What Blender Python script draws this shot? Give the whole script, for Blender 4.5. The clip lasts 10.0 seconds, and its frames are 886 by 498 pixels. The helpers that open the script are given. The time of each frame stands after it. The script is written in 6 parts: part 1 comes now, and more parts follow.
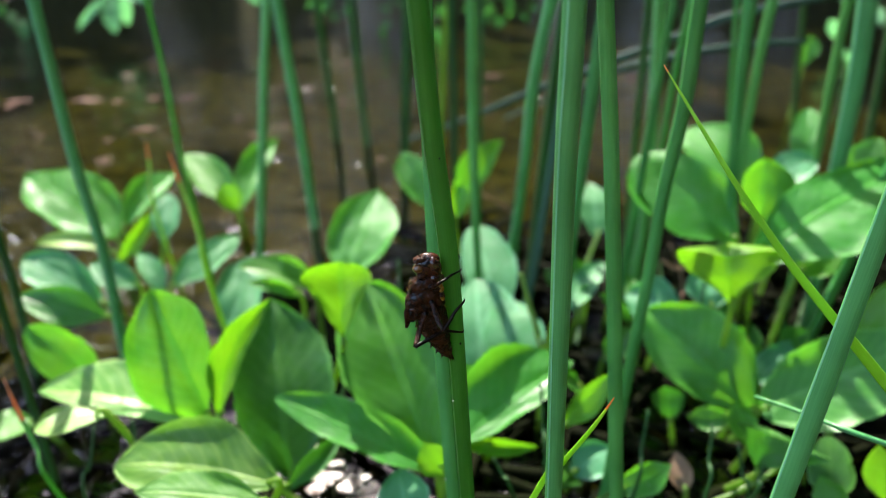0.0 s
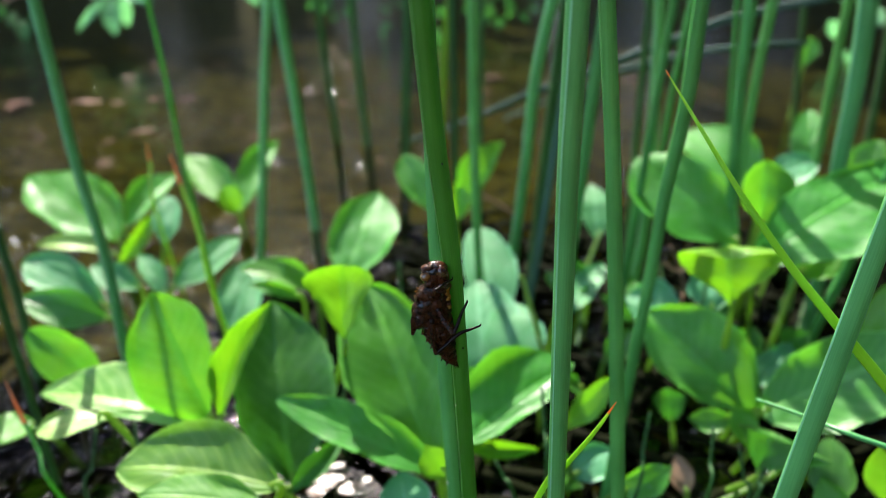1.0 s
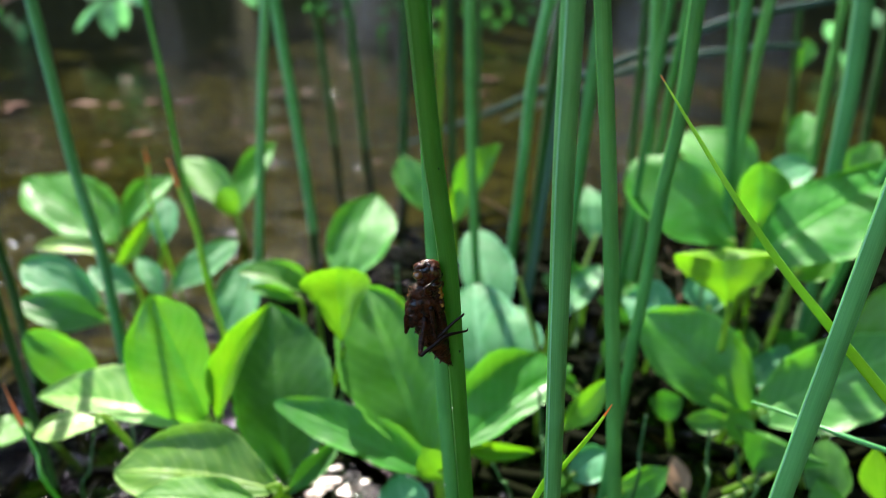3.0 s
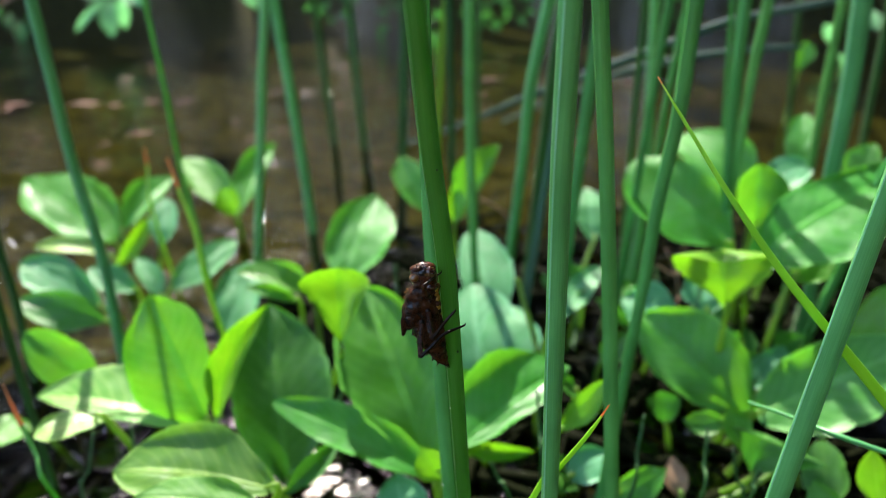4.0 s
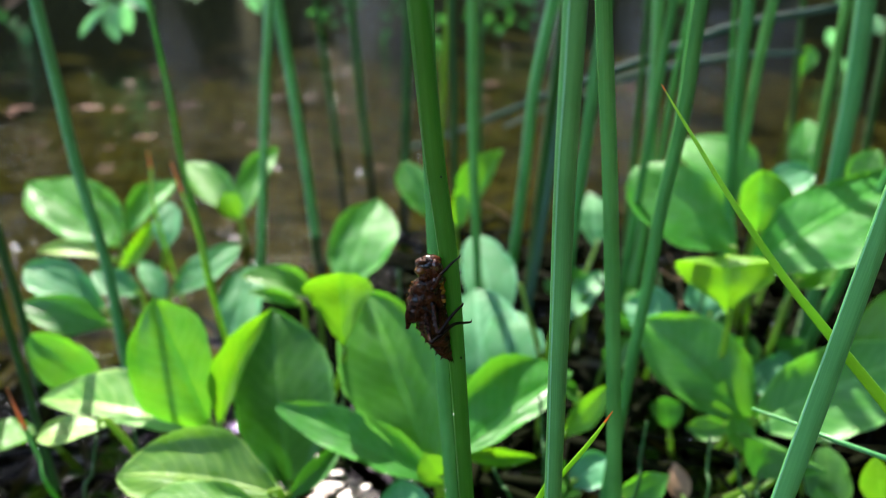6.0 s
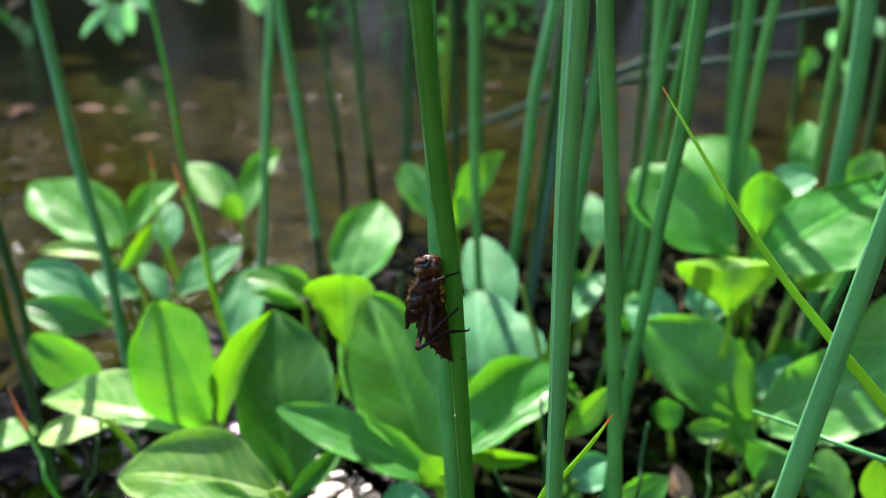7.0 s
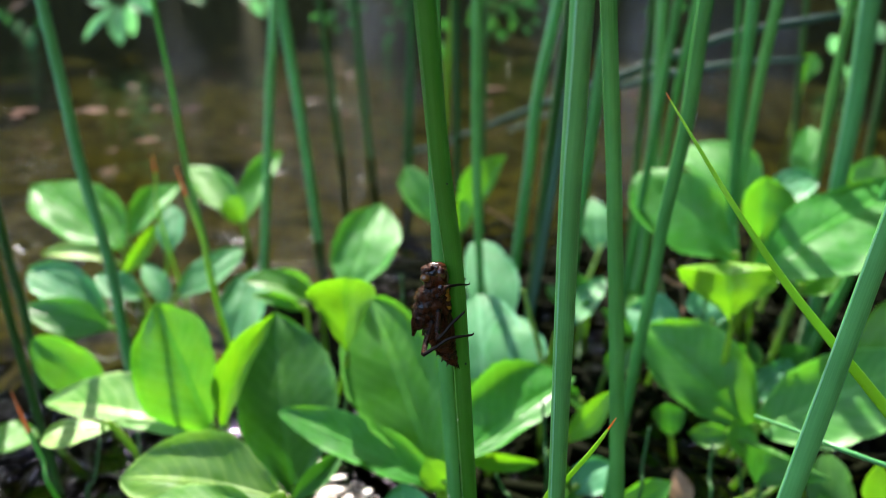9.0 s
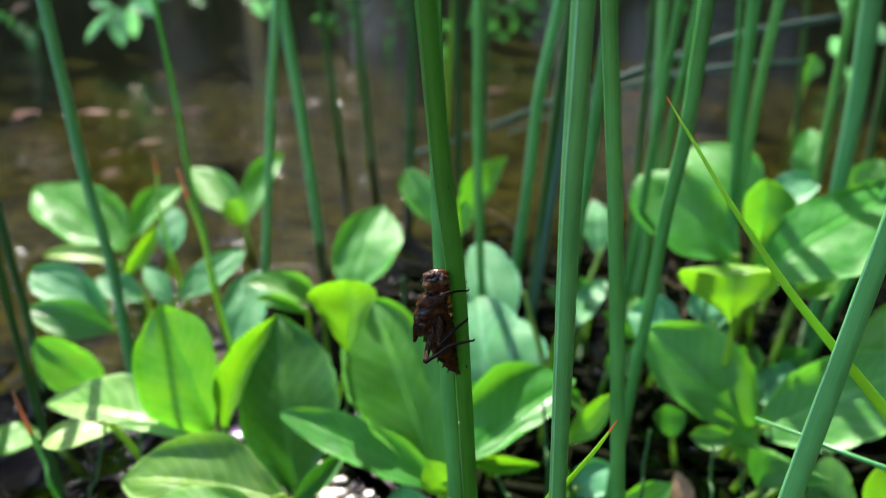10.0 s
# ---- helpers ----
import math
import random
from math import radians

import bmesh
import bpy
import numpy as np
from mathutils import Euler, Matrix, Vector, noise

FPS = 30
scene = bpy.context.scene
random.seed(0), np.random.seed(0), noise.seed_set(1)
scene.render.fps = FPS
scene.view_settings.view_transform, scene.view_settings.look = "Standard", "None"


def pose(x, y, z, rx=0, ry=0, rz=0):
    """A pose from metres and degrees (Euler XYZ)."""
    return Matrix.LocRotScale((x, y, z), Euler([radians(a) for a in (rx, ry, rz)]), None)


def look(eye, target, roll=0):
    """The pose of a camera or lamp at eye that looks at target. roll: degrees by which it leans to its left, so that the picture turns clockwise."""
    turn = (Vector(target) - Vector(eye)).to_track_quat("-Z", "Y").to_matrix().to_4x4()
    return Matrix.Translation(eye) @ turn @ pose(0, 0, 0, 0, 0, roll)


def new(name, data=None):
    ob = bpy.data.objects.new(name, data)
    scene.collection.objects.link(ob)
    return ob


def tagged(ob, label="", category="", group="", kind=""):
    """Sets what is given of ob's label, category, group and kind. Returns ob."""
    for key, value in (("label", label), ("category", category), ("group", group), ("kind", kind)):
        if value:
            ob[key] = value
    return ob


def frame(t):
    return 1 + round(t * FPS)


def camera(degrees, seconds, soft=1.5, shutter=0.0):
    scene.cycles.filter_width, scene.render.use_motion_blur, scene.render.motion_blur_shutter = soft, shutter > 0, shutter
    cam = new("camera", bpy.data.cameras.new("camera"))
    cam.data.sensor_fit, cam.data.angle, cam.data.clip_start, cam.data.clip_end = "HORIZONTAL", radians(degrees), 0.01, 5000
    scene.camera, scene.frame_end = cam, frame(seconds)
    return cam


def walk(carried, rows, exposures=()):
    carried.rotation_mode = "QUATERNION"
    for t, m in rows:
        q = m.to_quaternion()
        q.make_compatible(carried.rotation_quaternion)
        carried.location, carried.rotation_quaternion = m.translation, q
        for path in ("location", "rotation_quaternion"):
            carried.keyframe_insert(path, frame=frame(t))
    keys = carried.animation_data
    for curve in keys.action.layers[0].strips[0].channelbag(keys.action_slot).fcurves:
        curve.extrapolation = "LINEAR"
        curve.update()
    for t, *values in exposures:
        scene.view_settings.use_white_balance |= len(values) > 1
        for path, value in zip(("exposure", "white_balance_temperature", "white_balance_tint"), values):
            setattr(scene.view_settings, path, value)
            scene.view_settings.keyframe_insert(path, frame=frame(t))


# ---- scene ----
# The clip looks down over a pond's edge: a nymph climbs a rush among bogbean leaves.
PITCH = 24.0
EYE = 0.25
SUN_EL, SUN_AZ = 49.0, -18.0

cam = camera(65.0, 10.0, soft=0.9)
cam.data.dof.use_dof = True
cam.data.dof.focus_distance = 0.164
cam.data.dof.aperture_fstop = 10.0


def step(t, right, up, back, rx, ry, rz):
    """The hand-held camera at t: millimetres and degrees away from its middle pose."""
    return t, pose(0, 0, EYE, 90 - PITCH) @ pose(right / 1000, up / 1000, back / 1000, rx, ry, rz)


walk(cam, [
    step(0.0, -0.26, -1.51, -2.37, -0.217, 0.184, -0.022),
    step(0.5, -0.50, -1.00, -2.02, -0.240, 0.188, -0.028),
    step(1.0, -0.89, -0.44, -1.95, -0.189, 0.179, -0.072),
    step(1.5, -0.62, -0.53, -1.80, -0.158, 0.159, -0.147),
    step(2.0, -0.59, -0.30, -1.59, -0.130, 0.123, -0.173),
    step(2.5, -0.61, 0.00, -1.37, -0.107, 0.056, -0.164),
    step(4.0, -0.28, 0.20, -0.10, -0.028, -0.041, -0.012),
    step(4.5, 0.00, -0.00, -0.00, 0.000, -0.000, -0.000),
    step(5.0, -0.36, 0.66, 0.70, 0.108, 0.047, 0.085),
    step(5.5, -0.55, 0.81, 0.24, 0.209, 0.110, 0.085),
    step(7.0, -0.87, 1.04, 0.95, 0.375, 0.205, 0.249),
    step(7.5, -0.60, 1.26, 1.15, 0.398, 0.231, 0.292),
    step(8.0, -0.89, 0.41, 1.27, 0.467, 0.201, 0.339),
    step(8.5, -1.23, 0.90, 1.22, 0.545, 0.247, 0.381),
    step(9.0, -1.60, 1.33, 1.34, 0.634, 0.252, 0.435),
    step(9.5, -1.35, 1.33, 1.57, 0.672, 0.312, 0.403),
    step(10.0, -1.62, 1.81, 1.95, 0.734, 0.343, 0.467),
], exposures=[(0.0, 2.42), (10.0, 2.42)])

# ---- light ----
world = bpy.data.worlds.new("world")
scene.world = world
world.use_nodes = True
wn = world.node_tree
sky = wn.nodes.new("ShaderNodeTexSky")
sky.sky_type, sky.sun_disc = "NISHITA", False
sky.dust_density, sky.ozone_density = 1.6, 0.6
sky.sun_elevation, sky.sun_rotation = radians(SUN_EL), radians(SUN_AZ)
wn.links.new(sky.outputs[0], wn.nodes["Background"].inputs[0])
wn.nodes["Background"].inputs[1].default_value = 0.15

sun_data = bpy.data.lights.new("sun", "SUN")
sun_data.energy, sun_data.angle, sun_data.color = 3.3, radians(0.55), (1.0, 0.95, 0.84)
sun = new("sun", sun_data)
az, el = radians(SUN_AZ), radians(SUN_EL)
toward = Vector((math.sin(az) * math.cos(el), math.cos(az) * math.cos(el), math.sin(el)))
sun.matrix_world = look(toward * 10, (0, 0, 0))


# ---- materials ----
def nodes_of(name):
    m = bpy.data.materials.new(name)
    m.use_nodes = True
    t = m.node_tree
    t.nodes.clear()
    out = t.nodes.new("ShaderNodeOutputMaterial")

    def add(kind, **given):
        n = t.nodes.new("ShaderNode" + kind)
        for k, v in given.items():
            n.inputs[k.replace("_", " ")].default_value = v
        return n

    def link(a, b):
        t.links.new(a, b)

    return m, add, link, out


def ramp(add, stops):
    n = add("ValToRGB")
    els = n.color_ramp.elements
    while len(els) < len(stops):
        els.new(0.5)
    for e, (p, c) in zip(els, stops):
        e.position, e.color = p, (*c, 1)
    return n


def leaf_material(name, dark, light, glow, rough=0.36, share=0.5):
    """A living leaf: waxy skin over a blade that lets sunlight through, with veins and blotches."""
    m, add, link, out = nodes_of(name)
    co = add("TexCoord")
    info = add("ObjectInfo")
    uv = add("SeparateXYZ")
    link(co.outputs["UV"], uv.inputs[0])
    # distance from the midrib, 0 to 1
    off = add("Math")
    off.operation = "SUBTRACT"
    off.inputs[1].default_value = 0.5
    link(uv.outputs[1], off.inputs[0])
    away = add("Math")
    away.operation = "ABSOLUTE"
    link(off.outputs[0], away.inputs[0])
    # side veins run forward from the midrib
    slant = add("Math")
    slant.operation = "MULTIPLY_ADD"
    slant.inputs[1].default_value = -0.55
    link(away.outputs[0], slant.inputs[0])
    link(uv.outputs[0], slant.inputs[2])
    vein = add("TexWave", Scale=1.0, Distortion=0.0)
    at = add("CombineXYZ")
    sc = add("Math")
    sc.operation = "MULTIPLY"
    sc.inputs[1].default_value = 3.4
    link(slant.outputs[0], sc.inputs[0])
    wob = add("TexNoise", Scale=45.0, Detail=2.0)
    link(co.outputs["Object"], wob.inputs["Vector"])
    mixw = add("Math")
    mixw.operation = "MULTIPLY_ADD"
    mixw.inputs[1].default_value = 0.5
    link(wob.outputs[0], mixw.inputs[0])
    link(sc.outputs[0], mixw.inputs[2])
    link(mixw.outputs[0], at.inputs[0])
    link(at.outputs[0], vein.inputs["Vector"])
    thin = ramp(add, [(0.0, (1, 1, 1)), (0.16, (0.25, 0.25, 0.25)), (0.4, (0, 0, 0))])
    link(vein.outputs["Fac"], thin.inputs[0])
    rib = ramp(add, [(0.0, (1, 1, 1)), (0.02, (0.9, 0.9, 0.9)), (0.05, (0, 0, 0))])
    link(away.outputs[0], rib.inputs[0])
    both = add("Math")
    both.operation = "MULTIPLY_ADD"
    both.inputs[1].default_value = 0.5
    link(thin.outputs[0], both.inputs[0])
    link(rib.outputs[0], both.inputs[2])
    blot = add("TexNoise", Scale=62.0, Detail=5.0, Roughness=0.65)
    link(co.outputs["Object"], blot.inputs["Vector"])
    fine = add("TexNoise", Scale=900.0, Detail=2.0)
    link(co.outputs["Object"], fine.inputs["Vector"])
    skin = ramp(add, [(0.36, dark), (0.64, light)])
    link(blot.outputs[0], skin.inputs[0])
    pale = add("MixRGB")
    pale.inputs[2].default_value = (min(1, light[0] * 2.0), min(1, light[1] * 1.5), min(1, light[2] * 1.8), 1)
    vf = add("Math")
    vf.operation = "MULTIPLY"
    vf.inputs[1].default_value = 0.75
    link(both.outputs[0], vf.inputs[0])
    link(vf.outputs[0], pale.inputs[0])
    link(skin.outputs[0], pale.inputs[1])
    # thin pale margin, with light caught by the edge put into its colour
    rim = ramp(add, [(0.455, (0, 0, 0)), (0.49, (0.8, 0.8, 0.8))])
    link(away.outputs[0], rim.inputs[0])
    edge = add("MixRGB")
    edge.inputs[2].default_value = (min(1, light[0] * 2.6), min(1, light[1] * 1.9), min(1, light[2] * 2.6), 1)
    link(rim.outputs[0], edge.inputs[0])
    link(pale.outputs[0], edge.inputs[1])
    hue = add("HueSaturation")
    shift = add("MapRange", From_Min=0.0, From_Max=1.0, To_Min=0.485, To_Max=0.515)
    link(info.outputs["Random"], shift.inputs[0])
    link(shift.outputs[0], hue.inputs["Hue"])
    # scattered pale flecks of dust and pollen
    cell = add("TexVoronoi", Scale=210.0)
    link(co.outputs["Object"], cell.inputs["Vector"])
    dot = ramp(add, [(0.07, (1, 1, 1)), (0.13, (0, 0, 0))])
    link(cell.outputs["Distance"], dot.inputs[0])
    few = ramp(add, [(0.78, (0, 0, 0)), (0.82, (0.55, 0.55, 0.55))])
    link(cell.outputs["Color"], few.inputs[0])
    fleck = add("Math")
    fleck.operation = "MULTIPLY"
    link(dot.outputs[0], fleck.inputs[0])
    link(few.outputs[0], fleck.inputs[1])
    dust = add("MixRGB")
    dust.inputs[2].default_value = (0.42, 0.46, 0.36, 1)
    link(fleck.outputs[0], dust.inputs[0])
    link(edge.outputs[0], dust.inputs[1])
    link(dust.outputs[0], hue.inputs["Color"])
    bump = add("Bump", Strength=0.45, Distance=0.0007)
    low = add("Math")
    low.operation = "MULTIPLY_ADD"
    low.inputs[1].default_value = 0.7
    link(blot.outputs[0], low.inputs[0])
    link(rib.outputs[0], low.inputs[2])
    soft = add("Math")
    soft.operation = "MULTIPLY_ADD"
    soft.inputs[1].default_value = 0.12
    link(thin.outputs[0], soft.inputs[0])
    link(low.outputs[0], soft.inputs[2])
    hgt = add("Math")
    hgt.operation = "MULTIPLY_ADD"
    hgt.inputs[1].default_value = 0.2
    link(fine.outputs[0], hgt.inputs[0])
    link(soft.outputs[0], hgt.inputs[2])
    link(hgt.outputs[0], bump.inputs["Height"])
    bsdf = add("BsdfPrincipled", Roughness=rough)
    bsdf.inputs["Specular IOR Level"].default_value = 0.4
    rr = add("MapRange", From_Min=0.3, From_Max=0.7, To_Min=rough - 0.14, To_Max=rough + 0.22)
    link(blot.outputs[0], rr.inputs[0])
    link(rr.outputs[0], bsdf.inputs["Roughness"])
    patch = add("TexNoise", Scale=130.0, Detail=3.0, Roughness=0.55)
    link(co.outputs["Object"], patch.inputs["Vector"])
    wax = add("MapRange", From_Min=0.35, From_Max=0.65, To_Min=0.22, To_Max=0.62)
    link(patch.outputs[0], wax.inputs[0])
    link(wax.outputs[0], bsdf.inputs["Specular IOR Level"])
    link(hue.outputs[0], bsdf.inputs["Base Color"])
    link(bump.outputs[0], bsdf.inputs["Normal"])
    lit = add("BsdfTranslucent")
    gl = add("MixRGB")
    gl.inputs[1].default_value = (*glow, 1)
    gl.inputs[2].default_value = (glow[0] * 0.42, glow[1] * 0.66, glow[2] * 0.6, 1)
    gb = ramp(add, [(0.35, (0, 0, 0)), (0.75, (1, 1, 1))])
    link(blot.outputs[0], gb.inputs[0])
    gm = add("Math")
    gm.operation = "MAXIMUM"
    link(gb.outputs[0], gm.inputs[0])
    link(both.outputs[0], gm.inputs[1])
    link(gm.outputs[0], gl.inputs[0])
    link(gl.outputs[0], lit.inputs[0])
    mix = add("MixShader")
    mix.inputs[0].default_value = share
    link(bsdf.outputs[0], mix.inputs[1])
    link(lit.outputs[0], mix.inputs[2])
    link(mix.outputs[0], out.inputs[0])
    return m


def stem_material(name, dark, light, rough=0.38, glow=None, share=0.25):
    """A round rush stem: waxy, finely ribbed along its length, with a few pale flecks."""
    m, add, link, out = nodes_of(name)
    co = add("TexCoord")
    info = add("ObjectInfo")
    rib = add("TexNoise", Scale=1.0, Detail=5.0, Roughness=0.65)
    sx = add("Mapping")
    sx.inputs["Scale"].default_value = (5.0, 44.0, 1.0)
    link(co.outputs["UV"], sx.inputs[0])
    link(sx.outputs[0], rib.inputs["Vector"])
    blot = add("TexNoise", Scale=45.0, Detail=3.0)
    link(co.outputs["Object"], blot.inputs["Vector"])
    fac = add("Math")
    fac.operation = "MULTIPLY_ADD"
    fac.inputs[1].default_value = 0.5
    link(rib.outputs[0], fac.inputs[0])
    half = add("Math")
    half.operation = "MULTIPLY"
    half.inputs[1].default_value = 0.5
    link(blot.outputs[0], half.inputs[0])
    link(half.outputs[0], fac.inputs[2])
    col = ramp(add, [(0.36, dark), (0.62, light)])
    link(fac.outputs[0], col.inputs[0])
    fleck = add("TexVoronoi", Scale=420.0)
    link(co.outputs["Object"], fleck.inputs["Vector"])
    spot = ramp(add, [(0.0, (1, 1, 1)), (0.08, (0, 0, 0))])
    link(fleck.outputs["Distance"], spot.inputs[0])
    dirt = add("MixRGB")
    dirt.inputs[2].default_value = (0.03, 0.05, 0.02, 1)
    fd = add("Math")
    fd.operation = "MULTIPLY"
    fd.inputs[1].default_value = 0.5
    link(spot.outputs[0], fd.inputs[0])
    link(fd.outputs[0], dirt.inputs[0])
    link(col.outputs[0], dirt.inputs[1])
    hue = add("HueSaturation")
    shift = add("MapRange", From_Min=0.0, From_Max=1.0, To_Min=0.485, To_Max=0.52)
    link(info.outputs["Random"], shift.inputs[0])
    link(shift.outputs[0], hue.inputs["Hue"])
    val = add("MapRange", From_Min=0.0, From_Max=1.0, To_Min=1.15, To_Max=0.8)
    link(info.outputs["Random"], val.inputs[0])
    link(val.outputs[0], hue.inputs["Value"])
    link(dirt.outputs[0], hue.inputs["Color"])
    bump = add("Bump", Strength=0.3, Distance=0.0004)
    link(rib.outputs[0], bump.inputs["Height"])
    bsdf = add("BsdfPrincipled", Roughness=rough)
    bsdf.inputs["Specular IOR Level"].default_value = 0.5
    link(hue.outputs[0], bsdf.inputs["Base Color"])
    link(bump.outputs[0], bsdf.inputs["Normal"])
    # light spreads through the pith
    bsdf.inputs["Subsurface Weight"].default_value = 0.2
    bsdf.inputs["Subsurface Radius"].default_value = (0.6, 1.0, 0.45)
    bsdf.inputs["Subsurface Scale"].default_value = 0.0012
    lit = add("BsdfTranslucent")
    lit.inputs[0].default_value = (*(glow or light), 1)
    mix = add("MixShader")
    mix.inputs[0].default_value = share
    link(bsdf.outputs[0], mix.inputs[1])
    link(lit.outputs[0], mix.inputs[2])
    link(mix.outputs[0], out.inputs[0])
    return m


def plain_material(name, dark, light, rough=0.6, scale=30.0, bump=0.4, depth=0.002, spec=0.5, share=0.0, spread=0.14, coat=0.0):
    """Soil, bark, chitin and dead leaves: two tones mottled at two scales, with relief."""
    m, add, link, out = nodes_of(name)
    co = add("TexCoord")
    big = add("TexNoise", Scale=scale, Detail=5.0, Roughness=0.62)
    small = add("TexNoise", Scale=scale * 9, Detail=3.0)
    link(co.outputs["Object"], big.inputs["Vector"])
    link(co.outputs["Object"], small.inputs["Vector"])
    s = add("Math")
    s.operation = "MULTIPLY_ADD"
    s.inputs[1].default_value = 0.35
    link(small.outputs[0], s.inputs[0])
    h = add("Math")
    h.operation = "MULTIPLY"
    h.inputs[1].default_value = 0.65
    link(big.outputs[0], h.inputs[0])
    link(h.outputs[0], s.inputs[2])
    col = ramp(add, [(0.5 - spread, dark), (0.5 + spread, light)])
    link(s.outputs[0], col.inputs[0])
    b = add("Bump", Strength=bump, Distance=depth)
    link(s.outputs[0], b.inputs["Height"])
    bsdf = add("BsdfPrincipled", Roughness=rough)
    bsdf.inputs["Specular IOR Level"].default_value = spec
    rr = add("MapRange", From_Min=0.35, From_Max=0.65, To_Min=max(0.05, rough - 0.1), To_Max=min(1, rough + 0.12))
    link(s.outputs[0], rr.inputs[0])
    link(rr.outputs[0], bsdf.inputs["Roughness"])
    link(col.outputs[0], bsdf.inputs["Base Color"])
    link(b.outputs[0], bsdf.inputs["Normal"])
    if coat:
        bsdf.inputs["Coat Weight"].default_value = coat
        bsdf.inputs["Coat Roughness"].default_value = 0.09
        wrinkle = add("TexNoise", Scale=scale * 4.0, Detail=3.0)
        link(co.outputs["Object"], wrinkle.inputs["Vector"])
        wet = add("Bump", Strength=0.4, Distance=depth * 0.5)
        link(wrinkle.outputs[0], wet.inputs["Height"])
        link(wet.outputs[0], bsdf.inputs["Coat Normal"])
    if share:
        lit = add("BsdfTranslucent")
        lit.inputs[0].default_value = (*light, 1)
        mix = add("MixShader")
        mix.inputs[0].default_value = share
        link(bsdf.outputs[0], mix.inputs[1])
        link(lit.outputs[0], mix.inputs[2])
        link(mix.outputs[0], out.inputs[0])
    else:
        link(bsdf.outputs[0], out.inputs[0])
    return m


def water_material():
    """Clear brown pond water: a rippled gloss over what lies beneath."""
    m, add, link, out = nodes_of("pond_water")
    co = add("TexCoord")
    big = add("TexNoise", Scale=9.0, Detail=2.0)
    small = add("TexNoise", Scale=60.0, Detail=2.0)
    link(co.outputs["Object"], big.inputs["Vector"])
    link(co.outputs["Object"], small.inputs["Vector"])
    mid = add("TexNoise", Scale=24.0, Detail=3.0, Roughness=0.6)
    long = add("Mapping")
    long.inputs["Scale"].default_value = (0.55, 1.3, 1.0)
    link(co.outputs["Object"], long.inputs[0])
    link(long.outputs[0], mid.inputs["Vector"])
    waves = add("Math")
    waves.operation = "MULTIPLY_ADD"
    waves.inputs[1].default_value = 0.45
    link(mid.outputs[0], waves.inputs[0])
    link(big.outputs[0], waves.inputs[2])
    h = add("Math")
    h.operation = "MULTIPLY_ADD"
    h.inputs[1].default_value = 0.22
    link(small.outputs[0], h.inputs[0])
    link(waves.outputs[0], h.inputs[2])
    b = add("Bump", Strength=0.9, Distance=0.010)
    link(h.outputs[0], b.inputs["Height"])
    gloss = add("BsdfGlossy", Roughness=0.02)
    link(b.outputs[0], gloss.inputs["Normal"])
    clear = add("BsdfTransparent")
    clear.inputs[0].default_value = (0.42, 0.42, 0.23, 1)
    fr = add("Fresnel", IOR=1.33)
    link(b.outputs[0], fr.inputs["Normal"])
    mix = add("MixShader")
    link(fr.outputs[0], mix.inputs[0])
    link(clear.outputs[0], mix.inputs[1])
    link(gloss.outputs[0], mix.inputs[2])
    link(mix.outputs[0], out.inputs[0])
    return m


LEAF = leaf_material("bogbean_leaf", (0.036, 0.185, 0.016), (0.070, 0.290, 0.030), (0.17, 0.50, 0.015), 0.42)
# bluish because the sky's sheen on upper sides is put into the colour
LEAF_BLUE = leaf_material("bogbean_leaf_skylit", (0.046, 0.200, 0.066), (0.082, 0.295, 0.118), (0.08, 0.36, 0.04), 0.5, 0.3)
# paler and bluer than LEAF: some reflected sky is painted in
LEAF_SHEEN = leaf_material("bogbean_leaf_skysheen", (0.044, 0.200, 0.026), (0.084, 0.305, 0.050), (0.14, 0.47, 0.02), 0.45, 0.42)
# yellower copy for leaves lit from behind, their glow partly in the colour
LEAF_BACKLIT = leaf_material("bogbean_leaf_backlit", (0.080, 0.250, 0.015), (0.120, 0.330, 0.022), (0.215, 0.52, 0.008), 0.36, 0.45)
# dark copy of LEAF for leaves in shade; the shade is painted in
LEAF_SHADED = leaf_material("bogbean_leaf_shaded", (0.022, 0.115, 0.014), (0.044, 0.180, 0.024), (0.08, 0.32, 0.015), 0.42, 0.35)
# yellower copy: the sun patches on these leaves are mixed into the colour
LEAF_HALF_SUN = leaf_material("bogbean_leaf_half_sun", (0.052, 0.170, 0.018), (0.108, 0.260, 0.036), (0.20, 0.46, 0.015), 0.5, 0.4)
# pale copy for upper sides in full sun; that sunlight is painted in
LEAF_PALE = leaf_material("bogbean_leaf_sunlit", (0.095, 0.260, 0.038), (0.200, 0.370, 0.085), (0.26, 0.50, 0.04), 0.45, 0.3)
# dim and bright copies of one bush leaf: shade and sun set by colour
SPRIG_SHADED = leaf_material("bush_leaf_shaded", (0.026, 0.125, 0.026), (0.055, 0.200, 0.045), (0.08, 0.30, 0.04), 0.6, 0.38)
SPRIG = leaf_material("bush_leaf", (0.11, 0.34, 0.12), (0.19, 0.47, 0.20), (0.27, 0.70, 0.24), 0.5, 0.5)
PETIOLE = stem_material("petiole", (0.10, 0.20, 0.03), (0.20, 0.32, 0.06), 0.4, (0.35, 0.6, 0.05), 0.4)
RUSH = stem_material("rush_skin", (0.056, 0.215, 0.046), (0.108, 0.345, 0.084), 0.26, (0.10, 0.38, 0.06), 0.10)
RUSH_FRESH = stem_material("rush_skin_fresh", (0.048, 0.205, 0.022), (0.088, 0.300, 0.038), 0.3, (0.20, 0.55, 0.03), 0.32)
